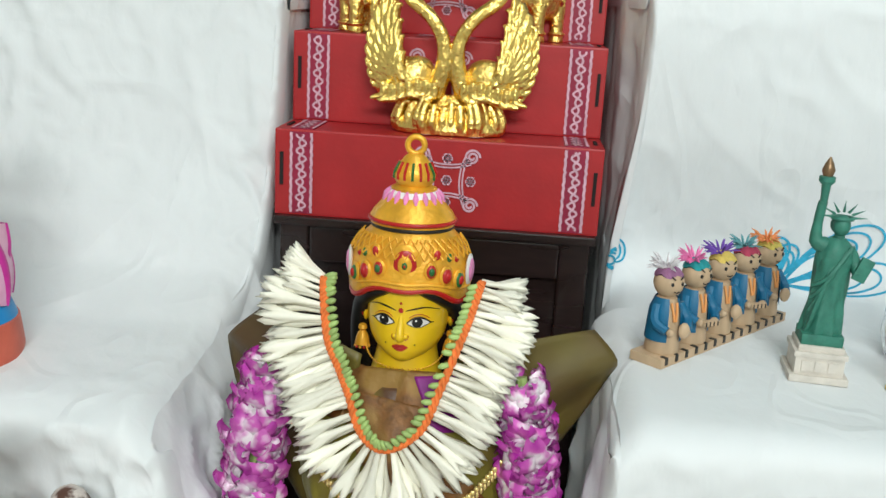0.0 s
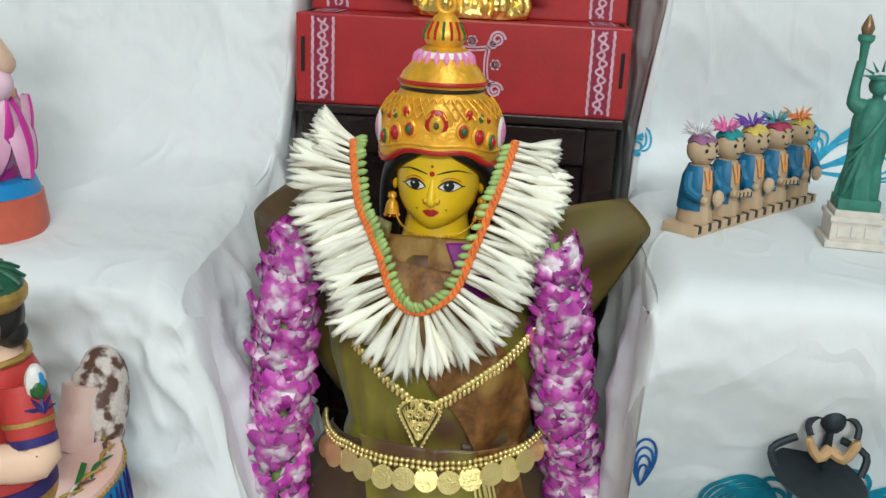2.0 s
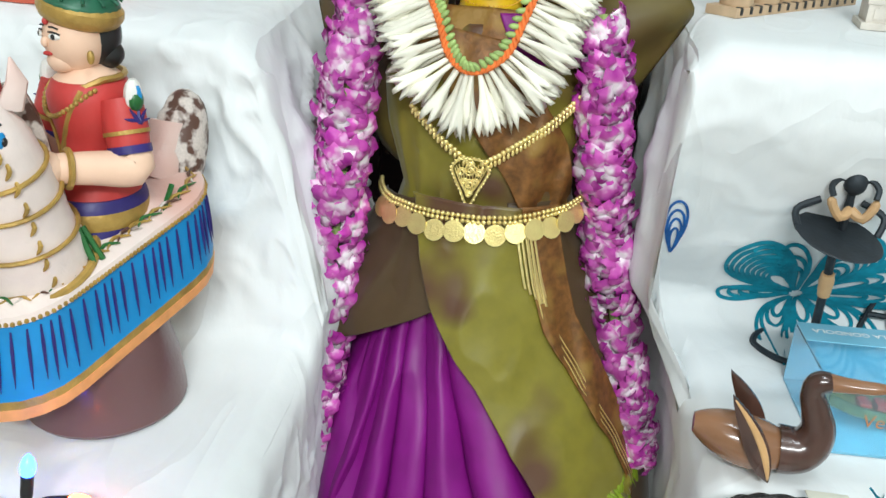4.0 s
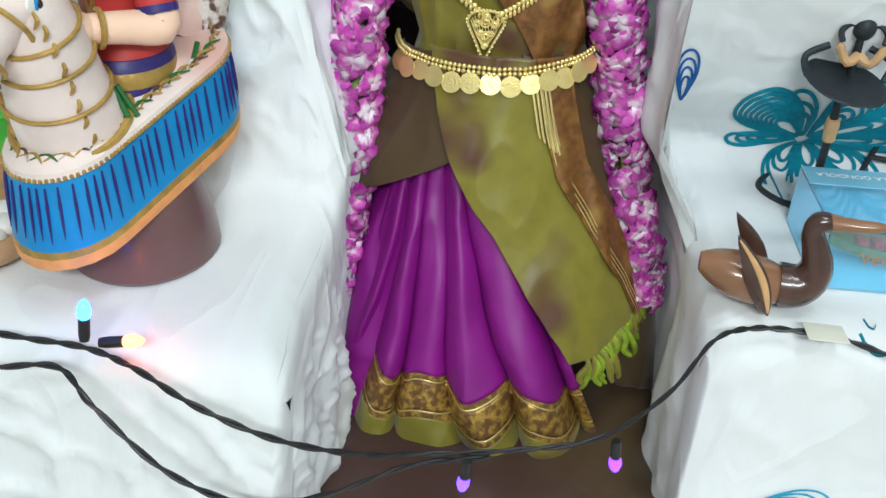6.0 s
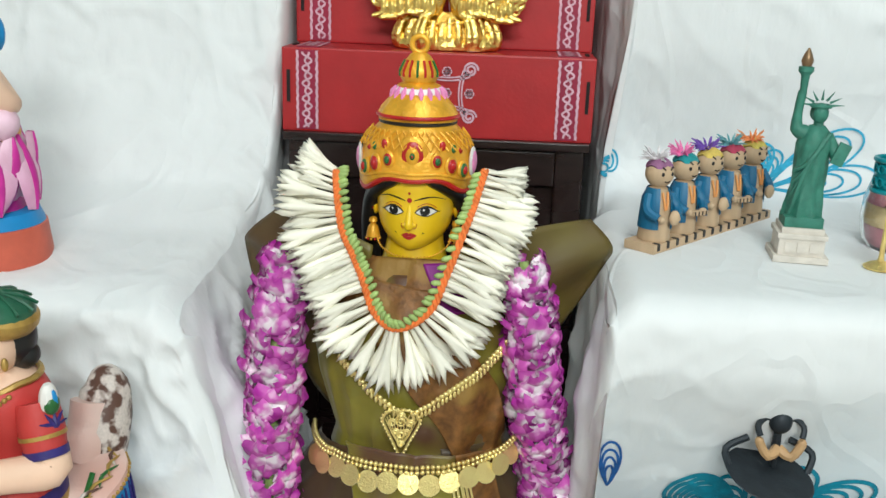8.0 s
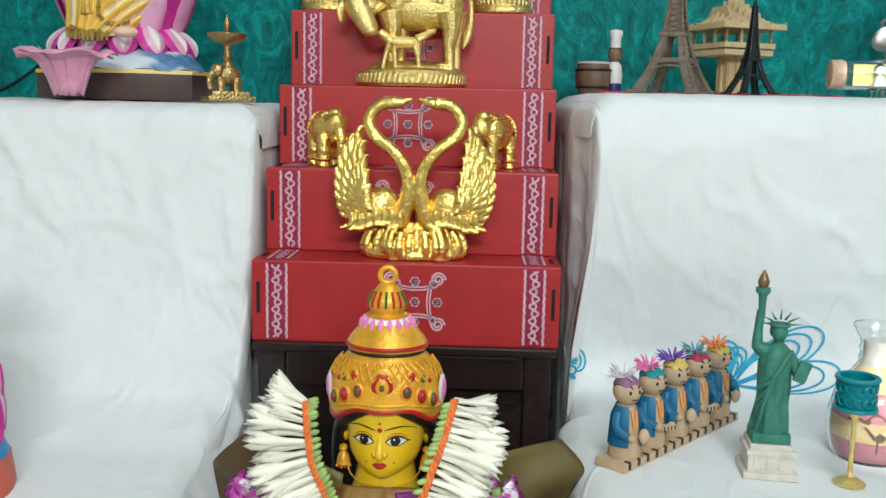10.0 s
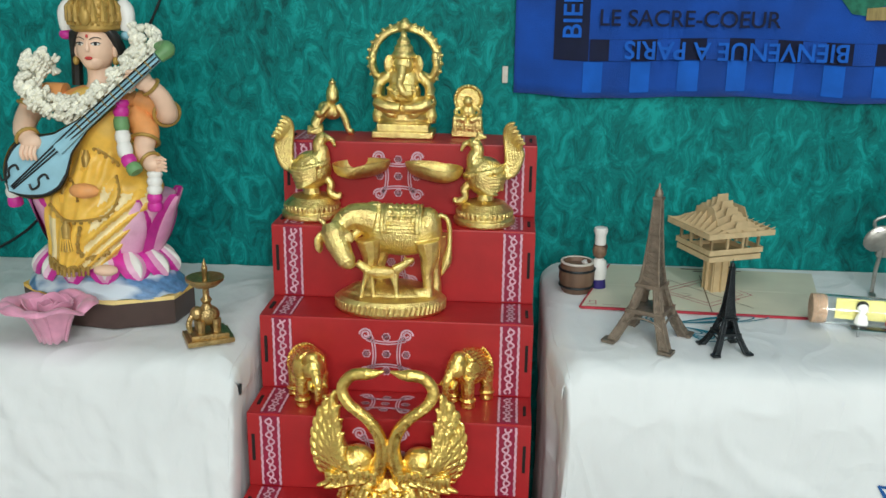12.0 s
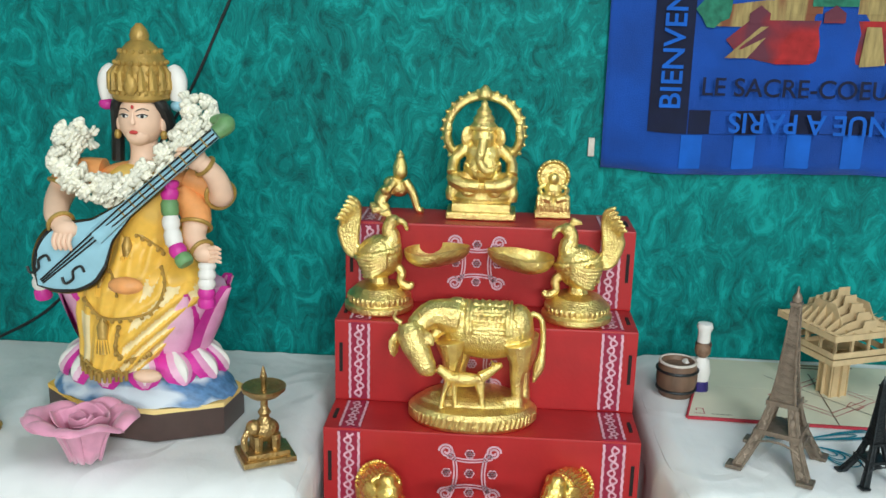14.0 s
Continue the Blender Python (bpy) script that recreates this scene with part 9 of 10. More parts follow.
for sx in (-1, -0.33, 0.33, 1):
    for sy in (-1, 1):
        for sw in (0, 1):
            bm = bm_new()
            q = Vector((sx * 0.046, sy * 0.046, 0)) if sw == 0 else Vector((sy * 0.046, sx * 0.046, 0))
            box(bm, pav + mr @ q + Vector((0, 0, 0.097)), (0.004, 0.004, 0.034), 0, 0, mr)
            part("paper_column", bm, M_TANPAPER, card, smooth=False)
for k in range(9):
    t = k / 8
    bm = bm_new()
    y = -0.060 + 0.120 * t
    hgt = 0.034 * (1 - abs(2 * t - 1)) + 0.012
    skin(bm, [[pav + mr @ Vector((x, y + o, 0)) + Vector((0, 0, 0.118 + z)) for x, z in ((-0.068, 0.006), (-0.050, 0.002), (-0.030, hgt * 0.6), (-0.012, hgt * 0.8), (-0.010, hgt + 0.008), (0.010, hgt + 0.008), (0.012, hgt * 0.8), (0.030, hgt * 0.6), (0.050, 0.002), (0.068, 0.006), (0.05, -0.003), (-0.05, -0.003))] for o in (0, 0.0014)])
    part("paper_roof_slat", bm, M_TANPAPER, card, smooth=False)
for k in range(3):
    bm = bm_new()
    skin(bm, [[pav + mr @ Vector((-0.030 + 0.03 * k + o, y, 0)) + Vector((0, 0, 0.118 + z)) for y, z in ((-0.068, 0.005), (-0.04, 0.004), (-0.02, 0.034), (0.02, 0.034), (0.04, 0.004), (0.068, 0.005), (0.04, -0.003), (-0.04, -0.003))] for o in (0, 0.0014)])
    part("paper_roof_rib", bm, M_TANPAPER, card, smooth=False)

# barrel with a cook
M_BARREL = mat("brown_barrel_paint", (0.16, 0.095, 0.06), 0.55, vary=0.2, scale=60, stretch=(1, 1, 0.2), bump=0.4)
brl = thing("toy_barrel", 0.297, 1.772, TOP_R, label="small brown wooden barrel with grey rim", category="barrel")
bm = bm_new()
lathe(bm, [(0.024, 0), (0.026, 0.003), (0.031, 0.024), (0.031, 0.036), (0.028, 0.054), (0.024, 0.055), (0.022, 0.048), (0.002, 0.047)], (0, 0, 0), 26)
part("body", bm, M_BARREL, brl)
for z, r in ((0.012, 0.0292), (0.042, 0.0308), (0.054, 0.0272)):
    bm = bm_new()
    tube(bm, [(r * math.cos(a), r * math.sin(a), z) for a in np.linspace(0, 6.283, 30)], 0.0022, 6)
    part("hoop", bm, M_EIFB if z < 0.05 else M_PLINTH, brl)
bm = bm_new()
lathe(bm, [(0.013, 0), (0.014, 0.004), (0.012, 0.022)], (0, 0, 0), 18, 1)
lathe(bm, [(0.013, 0.020), (0.0145, 0.034), (0.012, 0.052), (0.006, 0.058)], (0, 0, 0), 18, 2)
ball(bm, (0, -0.001, 0.070), (0.0125, 0.0125, 0.014), 0, 16)
ball(bm, (0, 0.003, 0.077), (0.0130, 0.012, 0.009), 3, 12)
lathe(bm, [(0.0095, 0.082), (0.010, 0.086), (0.0095, 0.098), (0.0125, 0.106), (0.011, 0.112), (0.002, 0.114)], (0, 0, 0), 16, 2)
tube(bm, [(-0.010, -0.002, 0.048), (-0.020, -0.010, 0.044), (-0.024, -0.012, 0.052)], 0.005, 8, 2)
mesh_thing("cook_figurine", bm, [mat("brown_fur_paint", (0.22, 0.13, 0.08), 0.6, vary=0.3, scale=120), M_NAVY, M_WHITE, M_BASEBR], pose(0.336, 1.786, TOP_R, 0, 0, -20), "little cook figurine with tall white hat beside the barrel", "figurine")

# glass tube with dolls on an acrylic stand
tb = thing("glass_tube_display", 0, 0, TOP_R, label="clear glass tube holding tiny dolls on an acrylic stand", category="display tube")
tb.matrix_basis = pose(0.772, 1.606, TOP_R, 0, 0, -8)
TZ, TR, TL = 0.036, 0.0235, 0.230
bm = bm_new()
skin(bm, [[Vector((x, r * math.cos(a), TZ + r * math.sin(a))) for a in np.linspace(0, 6.283, 31)[:-1]] for x, r in ((-TL / 2, TR), (TL / 2, TR), (TL / 2, TR - 0.0015), (-TL / 2, TR - 0.0015))], caps=False)
g = part("tube_glass", bm, M_GLASS, tb)
g.visible_shadow = False
bm = bm_new()
skin(bm, [[Vector((x, r * math.cos(a), TZ + r * math.sin(a))) for a in np.linspace(0, 6.283, 25)[:-1]] for x, r in ((-TL / 2 - 0.006, TR * 0.9), (-TL / 2 - 0.005, TR), (-TL / 2 + 0.016, TR * 0.93))])
part("cork", bm, mat("pale_cork", (0.58, 0.40, 0.27), 0.8, vary=0.2, scale=150, bump=0.5), tb)
bm = bm_new()
box(bm, (0.01, 0.008, TZ), (TL - 0.045, 0.002, 0.034))
part("picture_strip", bm, mat("yellow_landscape_print", (0.72, 0.66, 0.22), 0.6, vary=0.15, scale=30, second=(0.45, 0.52, 0.50), mix=0.6), tb, smooth=False)
for k, (x, col) in enumerate(((-0.045, M_WHITE), (0.0, M_REDP))):
    bm = bm_new()
    lathe(bm, [(0.011, -0.018), (0.008, -0.006), (0.004, 0.0)], (x, -0.004, TZ), 14, 0)
    ball(bm, (x, -0.004, TZ + 0.006), 0.0085, 1, 12)
    ball(bm, (x, -0.001, TZ + 0.009), (0.009, 0.008, 0.008), 2, 10)
    part("tiny_doll", bm, [col, M_WHITE, M_HAIR], tb)
bm = bm_new()
skin(bm, [[Vector((0.052 + a, 0.0, TZ - 0.016 + b)) + Vector((0, o, 0)) for a, b in ((-0.018, 0), (-0.018, 0.012), (-0.022, 0.014), (0, 0.030), (0.022, 0.014), (0.018, 0.012), (0.018, 0))] for o in (-0.004, 0.004)])
part("tiny_house", bm, M_TANWOOD, tb, smooth=False)
bm = bm_new()
box(bm, (TL / 2 - 0.018, 0, TZ), (0.016, 0.018, 0.03), 0, 0.003)
part("tube_plug", bm, M_GREENEN, tb)
for x in (-0.05, 0.05):
    for s in (-1, 1):
        bm = bm_new()
        box(bm, (x, s * 0.016, 0.008), (0.004, 0.004, 0.016), 0, 0.0006)
        part("stand_foot", bm, M_GLASS, tb)
bm = bm_new()
box(bm, (0, 0, 0.0125), (0.12, 0.040, 0.0025), 0, 0.0006)
part("stand_plate", bm, M_GLASS, tb)

# wire guitarist
M_NICKEL = mat("nickel_wire", (0.42, 0.40, 0.37), 0.35, 0.9, vary=0.2, scale=90)
bm = bm_new()
for s in (-1, 1):
    tube(bm, [(s * 0.016, 0, 0.0), (s * 0.015, 0, 0.04), (s * 0.012, 0, 0.060)], 0.0030, 8, 0)
    ball(bm, (s * 0.016, -0.006, 0.003), (0.005, 0.011, 0.003), 0, 8)
box(bm, (0, 0, 0.072), (0.036, 0.016, 0.026), 0, 0.002)
for k in range(6):
    tube(bm, [(-0.018 + 0.007 * k, -0.009, 0.060), (-0.018 + 0.007 * k, -0.009, 0.084)], 0.0012, 5, 0)
tube(bm, [(0, 0, 0.084), (0, 0, 0.116), (0, 0, 0.134)], [0.008, 0.006, 0.004], 10, 0)
ball(bm, (0, 0, 0.142), (0.010, 0.010, 0.012), 0, 12)
lathe(bm, [(0.016, 0.148), (0.0165, 0.150), (0.010, 0.152), (0.010, 0.162), (0.002, 0.163)], (0, 0, 0), 18, 1)
ball(bm, (-0.020, -0.014, 0.088), (0.022, 0.004, 0.017), 0, 14, Matrix.Rotation(-0.7, 3, "Y"))
tube(bm, [(-0.010, -0.014, 0.098), (0.030, -0.014, 0.124), (0.046, -0.014, 0.132)], [0.005, 0.0035, 0.0045], 8, 0)
for k in range(3):
    tube(bm, [(0.034 + 0.005 * k, -0.014, 0.127 + 0.003 * k), (0.032 + 0.005 * k, -0.014, 0.135 + 0.003 * k)], 0.0014, 5, 0)
for s, e2 in ((-1, (-0.022, -0.016, 0.096)), (1, (0.026, -0.016, 0.118))):
    tube(bm, smooth_path([(s * 0.006, 0, 0.120), (s * 0.026, -0.004, 0.110), e2], 4), 0.0026, 7, 0)
mesh_thing("wire_guitarist", bm, [M_NICKEL, M_EIFB], pose(0.832, 1.800, TOP_R, 0, 0, -8) @ Matrix.Scale(1.22, 4), "silvery metal wire guitarist wearing a dark hat", "figurine")

# seated sailor-shirt figure on a black box
bm = bm_new()
box(bm, (0, 0.01, 0.040), (0.075, 0.06, 0.080), 3, 0.003)
for k in range(5):
    tube(bm, [(0.0375 * math.cos(a) * 0 - 0.030 + 0.0 * k, -0.021, 0.02 + 0.012 * k), (-0.024, -0.021, 0.026 + 0.012 * k)], 0.0012, 5, 4)
for s in (0, 1):
    tube(bm, [(0.010 + 0.030 * s, -0.015, 0.105), (0.010 + 0.030 * s, -0.035, 0.100), (0.010 + 0.030 * s, -0.040, 0.055), (0.010 + 0.030 * s, -0.040, 0.012)], [0.017, 0.017, 0.014, 0.013], 12, 1)
    ball(bm, (0.010 + 0.030 * s, -0.046, 0.008), (0.012, 0.020, 0.008), 3, 10)
lathe(bm, [(0.026, 0.098), (0.029, 0.110), (0.026, 0.130)], (0.025, -0.004, 0), 20, 2)
for k in range(11):
    lathe(bm, [(0.027 - 0.0006 * k, 0.128 + 0.0055 * k), (0.027 - 0.0006 * k, 0.1335 + 0.0055 * k)], (0.025, -0.004, 0), 20, 3 if k % 2 else 4)
tube(bm, [(0.002, -0.004, 0.180), (-0.010, -0.014, 0.150), (-0.004, -0.030, 0.130)], [0.011, 0.010, 0.008], 10, 0)
ball(bm, (0.025, -0.006, 0.212), (0.019, 0.019, 0.023), 0, 16)
lathe(bm, [(0.022, 0.224), (0.020, 0.236), (0.004, 0.240)], (0.025, -0.004, 0), 18, 3)
mesh_thing("sailor_figurine", bm, [M_SKIN, M_TANPAPER, M_NAVY, M_EIFB, M_WHITE], pose(0.962, 1.79, TOP_R, 0, 0, -12) @ Matrix.Scale(1.15, 4), "figurine in a striped shirt seated on a black box", "figurine")

# ---- things on the wall ----
M_TOWEL = mat("royal_blue_cotton", (0.000, 0.058, 0.35), 0.9, vary=0.22, scale=12, bump=0.6, bscale=500, sheen=0.2)
M_TOWELD = mat("dark_blue_print", (0.003, 0.007, 0.035), 0.9, vary=0.2, scale=30)
M_TOWELL = mat("bright_blue_print", (0.004, 0.105, 0.52), 0.9, vary=0.15, scale=20)
TX0, TX1, TZ0, TZ1 = 0.176, 1.02, 1.322, 1.86
towel = thing("souvenir_towel", 0.6, 1.93, 1.32, label="royal blue printed souvenir towel hanging on the green wall", category="towel")
towel.matrix_basis = Matrix()


def towel_at(x, z, off=0.0):
    f = (TZ1 - z) / (TZ1 - TZ0)
    fold = 0.006 * f * math.sin(x * 24 + 1.0) + 0.004 * f * math.sin(x * 51) + 0.003 * noise.noise(Vector((x * 6, z * 6, 0)))
    return Vector((x, 1.934 - fold - off * 1.4 - (0.003 if off else 0), z + 0.004 * math.sin(x * 14) * f))


def towel_patch(name, x0, x1, z0, z1, material, off, label="", n=None):
    bm = bm_new()
    nx, nz = max(2, int((x1 - x0) / 0.008)), max(2, int((z1 - z0) / 0.02))
    skin(bm, [[towel_at(x, z, off) for x in np.linspace(x0, x1, nx)] for z in np.linspace(z1, z0, nz)], closed=False)
    ob = part(name, bm, material, towel, label)
    if off == 0:
        s = ob.modifiers.new("thickness", "SOLIDIFY")
        s.thickness = 0.002
    return ob


def towel_shape(name, pts, material, off, label=""):
    bm = bm_new()
    bm.faces.new([bm.verts.new(towel_at(0.513 + (a - 0.465) * 1.15, b + 0.036, off)) for a, b in pts])
    return part(name, bm, material, towel, label, smooth=False)


towel_patch("cotton_field", TX0, TX1, TZ0, TZ1, M_TOWEL, 0)
towel_patch("dark_square", 0.246, 0.308, 1.388, 1.85, M_TOWELD, 0.0012)
towel_patch("dark_band", 0.310, 1.00, 1.388, 1.426, M_TOWELD, 0.0012)
for k in range(8):
    towel_patch("blue_check", 0.345 + 0.085 * k, 0.385 + 0.085 * k, 1.3885, 1.4255, M_TOWEL, 0.0016)
for k in range(9):
    towel_patch("bright_check", 0.30 + 0.085 * k, 0.335 + 0.085 * k, 1.332, 1.386, M_TOWELL, 0.0012)
words("lettering", "BIENVENUE", 0.047, pose(0.279, 1.919, 1.545, 90, 0, 0) @ Matrix.Rotation(radians(90), 4, "Z"), M_TOWELL, towel, 0.0006)
words("lettering", "BIENVENUE A PARIS", 0.044, pose(0.565, 1.911, 1.408, 90, 0, 0) @ Matrix.Rotation(radians(180), 4, "Z"), M_TOWELL, towel, 0.0006)
words("lettering", "LE SACRE-COEUR", 0.040, pose(0.480, 1.914, 1.460, 90, 0, 0), M_TOWELD, towel, 0.0004)
M_STONEP = mat("cream_print", (0.33, 0.25, 0.10), 0.9, vary=0.3, scale=60, second=(0.20, 0.07, 0.035), mix=0.55, stretch=(3, 1, 0.5))
M_REDPR = mat("brick_red_print", (0.33, 0.018, 0.02), 0.9, vary=0.25, scale=60, second=(0.12, 0.03, 0.05), mix=0.5)
M_GREENPR = mat("green_print", (0.02, 0.16, 0.10), 0.9, vary=0.4, scale=70)
for pts, mm, o in (([(0.33, 1.50), (0.35, 1.475), (0.40, 1.462), (0.53, 1.462), (0.59, 1.475), (0.60, 1.50), (0.56, 1.53), (0.36, 1.53)], M_REDPR, 0.0016),
                   ([(0.31, 1.52), (0.62, 1.52), (0.62, 1.55), (0.56, 1.56), (0.38, 1.56), (0.31, 1.55)], M_STONEP, 0.002),
                   ([(0.39, 1.54), (0.55, 1.54), (0.55, 1.64), (0.53, 1.66), (0.41, 1.66), (0.39, 1.64)], M_STONEP, 0.0024),
                   ([(0.44, 1.55), (0.50, 1.55), (0.50, 1.70), (0.47, 1.75), (0.44, 1.70)], M_GREENPR, 0.003),
                   ([(0.33, 1.472), (0.36, 1.472), (0.395, 1.52), (0.375, 1.52)], M_STONEP, 0.0026), ([(0.51, 1.458), (0.545, 1.462), (0.535, 1.52), (0.515, 1.52)], M_STONEP, 0.0026),
                   ([(0.312 + (0.022 + 0.005 * math.sin(k * 2.3)) * math.cos(k * 0.5236), 1.545 + (0.026 + 0.005 * math.sin(k * 1.7)) * math.sin(k * 0.5236)) for k in range(12)], M_GREENPR, 0.003), ([(0.615 + (0.026 + 0.005 * math.sin(k * 2.1)) * math.cos(k * 0.5236), 1.545 + (0.028 + 0.005 * math.sin(k * 1.9)) * math.sin(k * 0.5236)) for k in range(12)], M_GREENPR, 0.003),
                   ([(0.40, 1.66), (0.42, 1.66), (0.41, 1.70)], M_STONEP, 0.003), ([(0.52, 1.66), (0.54, 1.66), (0.53, 1.70)], M_STONEP, 0.003),
                   ([(0.70 + (0.045 + 0.008 * math.sin(k * 2.3)) * math.cos(k * 0.5236), 1.48 + (0.04 + 0.007 * math.sin(k * 1.7)) * math.sin(k * 0.5236)) for k in range(12)], M_GREENPR, 0.002), ([(0.70, 1.43), (0.76, 1.43), (0.76, 1.455), (0.70, 1.45)], M_STONEP, 0.0026)):
    towel_shape("printed_shape", pts, mm, o)
for k in range(8):
    towel_shape("printed_window", [(0.40 + 0.018 * k, 1.60), (0.407 + 0.018 * k, 1.60), (0.407 + 0.018 * k, 1.625), (0.4035 + 0.018 * k, 1.632), (0.40 + 0.018 * k, 1.625)], M_GREENPR, 0.0034)
for j in range(3):
    for k in range(9):
        x, z = 0.394 + 0.018 * k, 1.562 + 0.026 * j
        if not 0.435 < x + 0.004 < 0.505:
            towel_shape("printed_window", [(x, z), (x + 0.007, z), (x + 0.007, z + 0.012), (x + 0.0035, z + 0.017), (x, z + 0.012)], M_REDPR if j != 1 else M_TOWELD, 0.0034)
for x in (0.372, 0.47, 0.555):
    towel_shape("printed_arch", [(x - 0.014, 1.525), (x + 0.014, 1.525), (x + 0.014, 1.54), (x, 1.552), (x - 0.014, 1.54)], M_REDPR, 0.0034)
bm = bm_new()
box(bm, (0.160, 1.944, 1.356), (0.010, 0.008, 0.030), 0, 0.001)
mesh_thing("tape_strip", bm, M_PLINTH, Matrix(), "strip of pale tape on the green wall", "tape")

M_FELT = mat("red_felt", (0.50, 0.012, 0.012), 0.9, vary=0.15, scale=60, bump=0.4, bscale=300)
fl = thing("hanging_felt_flower", -0.020, 1.93, 1.672, label="red felt flower hung on the wall with a white centre", category="decoration")
for k in range(5):
    a = -math.pi / 2 + k * 2 * math.pi / 5
    bm = bm_new()
    ball(bm, (0.040 * math.cos(a), 0.004, 0.040 * math.sin(a)), (0.033, 0.008, 0.033), 0, 18)
    part("petal", bm, M_FELT, fl)
bm = bm_new()
for k in range(7):
    tube(bm, [(0.004 * (k - 3), -0.006, 0.006), (0.0055 * (k - 3), -0.013, -0.026 - 0.004 * (k % 2))], [0.0025, 0.0014], 6)
part("white_centre", bm, M_WHITE, fl, "white thread centre")

M_CABLE = mat("black_rubber_cable", (0.012, 0.012, 0.013), 0.45, vary=0.2, scale=80)
bm = bm_new()
tube(bm, smooth_path([(-0.33, 1.945, 1.80), (-0.40, 1.945, 1.64), (-0.436, 1.945, 1.575), (-0.517, 1.945, 1.411), (-0.64, 1.945, 1.23), (-0.762, 1.945, 1.052), (-0.88, 1.944, 0.975)], 5), 0.0026, 8)
mesh_thing("wall_cable", bm, M_CABLE, Matrix(), "thin black cable running down the green wall", "cable")

# ---- prints on the sheet, laid on its folds ----
from mathutils.bvhtree import BVHTree

SHEET = [o for o in scene.objects if o.name.startswith("draped_sheet")][0]
TREE = BVHTree.FromPolygons([v.co[:] for v in SHEET.data.vertices], [p.vertices[:] for p in SHEET.data.polygons])
M_TEAL = mat("teal_printed_ink", (0.0, 0.21, 0.30), 0.9, vary=0.2, scale=120)
M_SKY = mat("sky_blue_printed_ink", (0.04, 0.38, 0.58), 0.9, vary=0.2, scale=120)
M_INDIGO = mat("blue_printed_ink", (0.01, 0.10, 0.34), 0.9, vary=0.2, scale=120)


def laid(p, way):
    hit = TREE.ray_cast(Vector(p) - Vector(way) * 0.6, Vector(way))
    return None if hit[0] is None else hit[0] - Vector(way) * 0.0022


def stamp(bm, pts, way, w):
    run = []
    for p in pts:
        q = laid(p, way)
        if q is None or (run and (q - run[-1]).length > 0.03):
            if len(run) > 2:
                ribbon(bm, run, [-c for c in way], w)
            run = []
        if q is not None:
            run.append(q)
    if len(run) > 2:
        ribbon(bm, run, [-c for c in way], w)


def petal_lines(cx, cz, ang, length, width, loops):
    out = []
    ca, sa = math.cos(radians(ang)), math.sin(radians(ang))
    for k in range(loops):
        f = 1 - k / loops * 0.85
        pts = []
        for t in np.linspace(0, 2 * math.pi, 46):
            u = (0.5 - 0.5 * math.cos(t)) * length * (0.25 + 0.75 * f) + 0.008
            v = math.sin(t) * (0.5 - 0.5 * math.cos(t)) ** 0.6 * width * 0.5 * f * 1.25
            pts.append((cx + u * ca - v * sa, cz + u * sa + v * ca))
        out.append(pts)
    return out


def flower_print(name, cx, cz, y, petals, material, w, label):
    e = thing(name, label=label, category="cloth print", kind="structure")
    for a, l, wd, n in petals:
        bm = bm_new()
        for pts in petal_lines(cx, cz, a, l, wd, n):
            stamp(bm, [(px, y, pz) for px, pz in pts], (0, 1, 0), w)
        if bm.verts:
            part("printed_petal", bm, material, e, smooth=False)
        else:
            bm.free()


flower_print("trim_flower_print", 0.412, 0.222, 0.9, [(190, 0.085, 0.030, 4), (140, 0.110, 0.080, 9), (112, 0.090, 0.034, 3), (66, 0.115, 0.062, 6), (34, 0.150, 0.060, 6), (4, 0.155, 0.050, 5), (-28, 0.12, 0.040, 4), (-62, 0.075, 0.045, 4), (-112, 0.065, 0.040, 4)], M_TEAL, 0.0052, "teal printed flower on the white sheet")
flower_print("trim_flower_print", 0.486, 0.566, 1.2, [(100, 0.058, 0.048, 4), (72, 0.050, 0.030, 3), (32, 0.150, 0.060, 5), (8, 0.16, 0.045, 4), (178, 0.05, 0.03, 2)], M_SKY, 0.0034, "sky blue printed flower on the white sheet")
for cx, cz, ang, l, wd, n in ((0.712, 0.836, -32, 0.118, 0.062, 5), (0.330, -0.055, 5, 0.10, 0.06, 5), (0.222, 0.590, 10, 0.040, 0.036, 4)):
    e = thing("trim_leaf_print", label="blue printed leaf of nested lines on sheet", category="cloth print", kind="structure")
    bm = bm_new()
    for pts in petal_lines(cx, cz, ang, l, wd, n):
        stamp(bm, [(px, 0.9 if cz < 0.3 else 1.2, pz) for px, pz in pts], (0, 1, 0), 0.0030)
    part("printed_leaf", bm, M_INDIGO if cz > 0.7 else M_SKY, e, smooth=False)
e = thing("trim_leaf_print", label="blue printed leaf of nested lines on sheet", category="cloth print", kind="structure")
bm = bm_new()
for pts in petal_lines(0.243, 0.272, 94, 0.080, 0.026, 4):
    stamp(bm, [(px, 0.9, pz) for px, pz in pts], (0, 1, 0), 0.0030)
part("printed_leaf", bm, M_INDIGO, e, smooth=False)
e = thing("trim_leaf_print", label="teal printed leaf of nested lines on sheet", category="cloth print", kind="structure")
for k, (cx, cy, ang, l, wd) in enumerate(((0.44, 1.625, 150, 0.05, 0.04), (0.44, 1.625, 15, 0.16, 0.03), (0.45, 1.615, -50, 0.07, 0.04))):
    bm = bm_new()
    for pts in petal_lines(cx, cy, ang, l, wd, 4):
        stamp(bm, [(px, py, 1.1) for px, py in pts], (0, 0, -1), 0.0028)
    part("printed_leaf", bm, M_TEAL, e, smooth=False)

# ---- string lights ----
lights = thing("string_lights", label="black twisted string lights with small coloured bulbs", category="string lights")


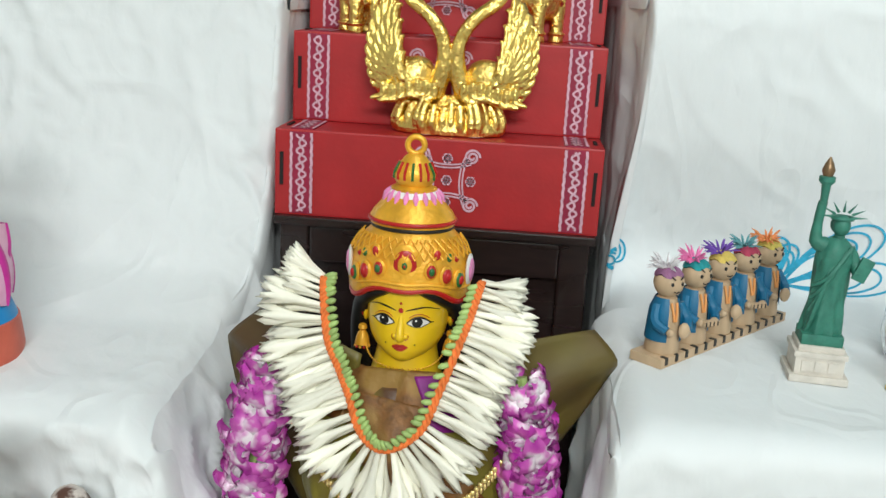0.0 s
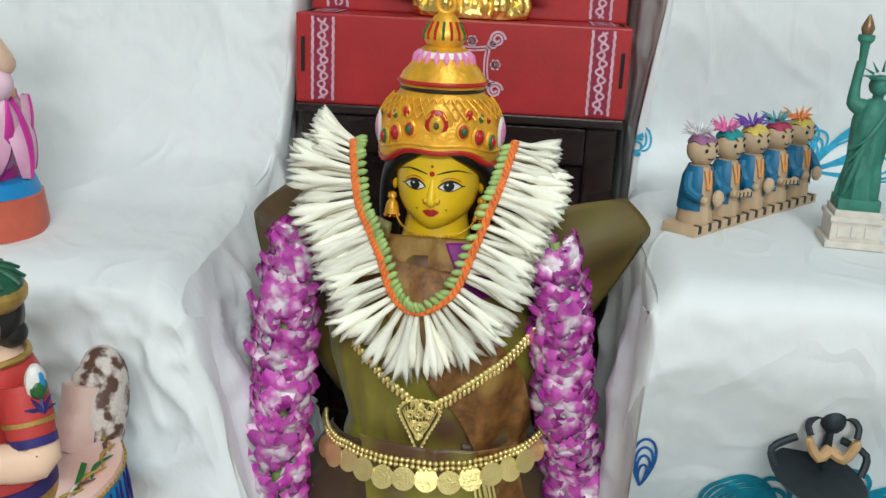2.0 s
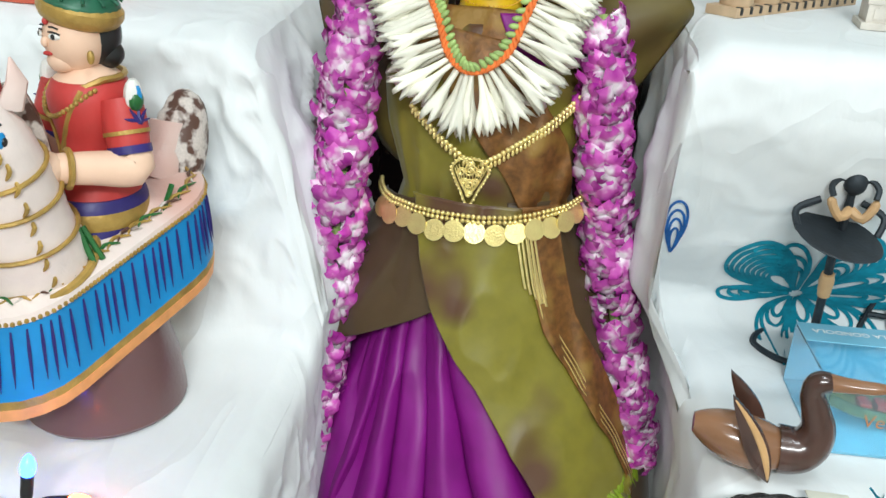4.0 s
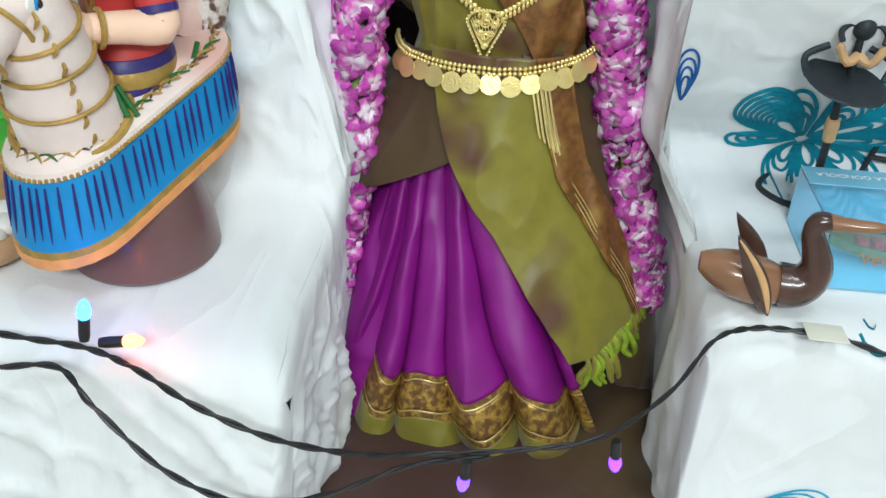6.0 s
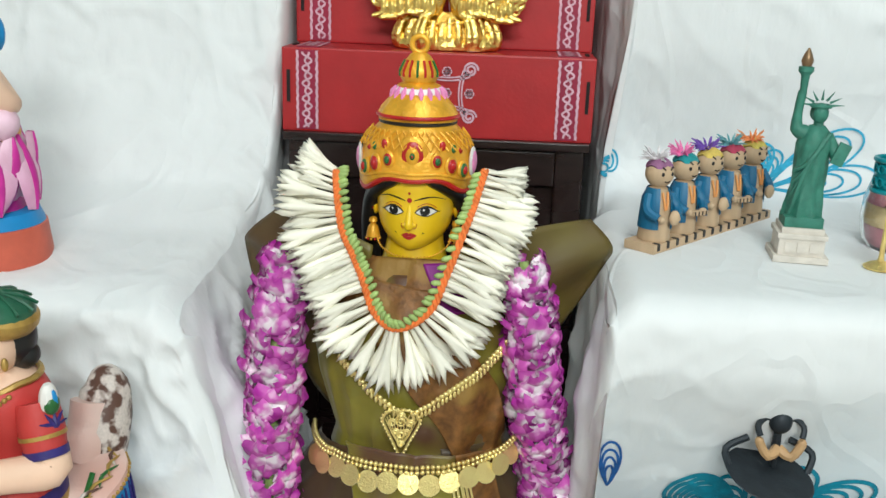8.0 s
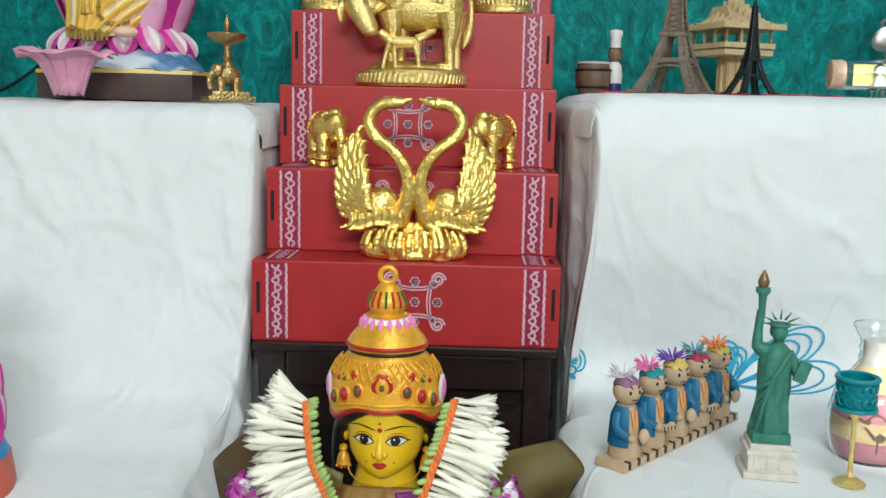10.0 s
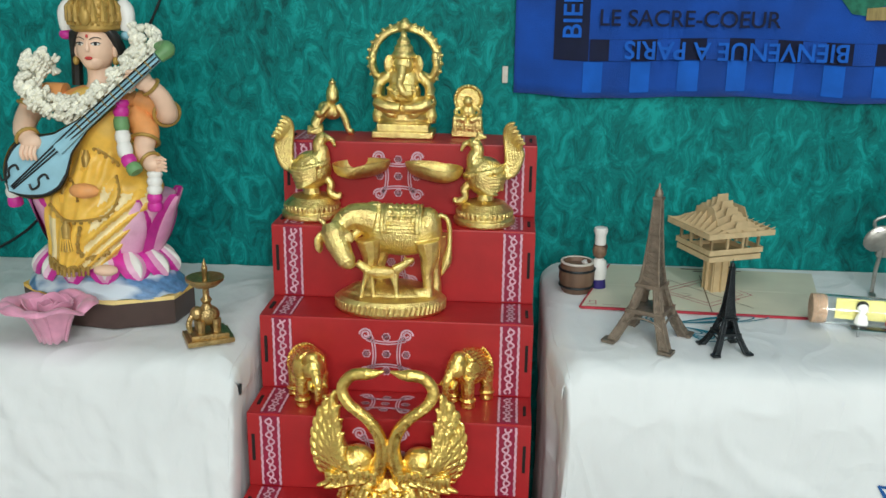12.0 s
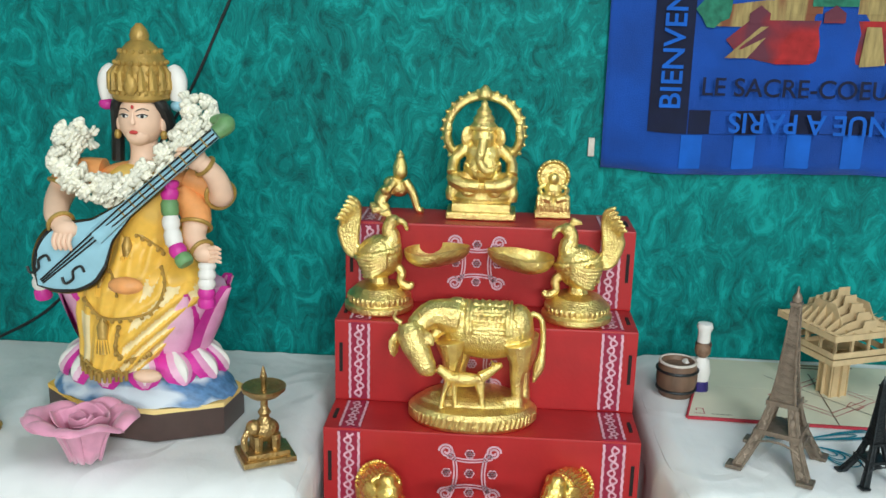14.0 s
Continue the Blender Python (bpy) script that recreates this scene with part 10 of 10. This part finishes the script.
def twisted(path, r=0.0019, gap=0.0017):
    pts = smooth_path(path, 10)
    for ph in (0, math.pi):
        bm = bm_new()
        tube(bm, [p + Vector((0.3 * math.cos(k * 0.7 + ph), math.sin(k * 0.7 + ph), math.cos(k * 0.7 + ph))) * gap for k, p in enumerate(pts)], r, 6)
        part("wire", bm, M_CABLE, lights)


twisted([Vector(p) for p in ((-0.62, 0.66, 0.166), (-0.50, 0.632, 0.166), (-0.396, 0.622, 0.166), (-0.326, 0.618, 0.166), (-0.270, 0.600, 0.164), (-0.205, 0.576, 0.150), (-0.136, 0.580, 0.118), (-0.07, 0.62, 0.072), (-0.007, 0.66, 0.044), (0.08, 0.67, 0.054), (0.166, 0.69, 0.066), (0.229, 0.71, 0.118), (0.268, 0.742, 0.166), (0.31, 0.768, 0.168), (0.36, 0.772, 0.168), (0.40, 0.766, 0.168), (0.471, 0.742, 0.166), (0.60, 0.735, 0.166))])
twisted([Vector(p) for p in ((-0.54, 0.60, 0.150), (-0.42, 0.592, 0.150), (-0.345, 0.596, 0.158), (-0.300, 0.570, 0.140), (-0.235, 0.560, 0.080), (-0.17, 0.575, 0.035), (-0.10, 0.62, 0.010), (-0.02, 0.655, 0.030), (0.06, 0.665, 0.046))])
for c, d, col, st in (((-0.326, 0.622, 0.178), (0.05, 0.2, 1), (0.02, 0.08, 1.0), 22), ((-0.306, 0.622, 0.172), (1, 0.15, 0.1), (1.0, 0.10, 0.03), 16), ((0.038, 0.655, 0.040), (-0.1, 0, -1), (0.10, 0.04, 1.0), 5), ((0.185, 0.688, 0.062), (0.1, 0, -1), (0.14, 0.03, 1.0), 5)):
    d = Vector(d).normalized()
    m = d.to_track_quat("Z", "Y").to_matrix()
    bm = bm_new()
    lathe(bm, [(0.0045, -0.006), (0.0055, 0.0), (0.0055, 0.016), (0.0045, 0.017)], c, 12, 0, 1, 1, m)
    sock = part("socket", bm, M_CABLE, lights)
    bm = bm_new()
    lathe(bm, [(0.0042, 0.016), (0.0065, 0.020), (0.0068, 0.026), (0.0045, 0.033), (0.001, 0.037)], c, 14, 0, 1, 1, m)
    part("bulb", bm, mat("lit_bulb", col, 0.3, vary=0, bump=0, emit=st), sock, "glowing coloured bulb")
bm = bm_new()
box(bm, (0.380, 0.768, 0.1725), (0.040, 0.034, 0.0012), 0, 0.0004, Matrix.Rotation(-0.1, 3, "X"))
mesh_thing("tape_piece", bm, mat("cream_tape", (0.80, 0.78, 0.66), 0.5, vary=0.04), Matrix(), "piece of cream tape holding the cable", "tape")
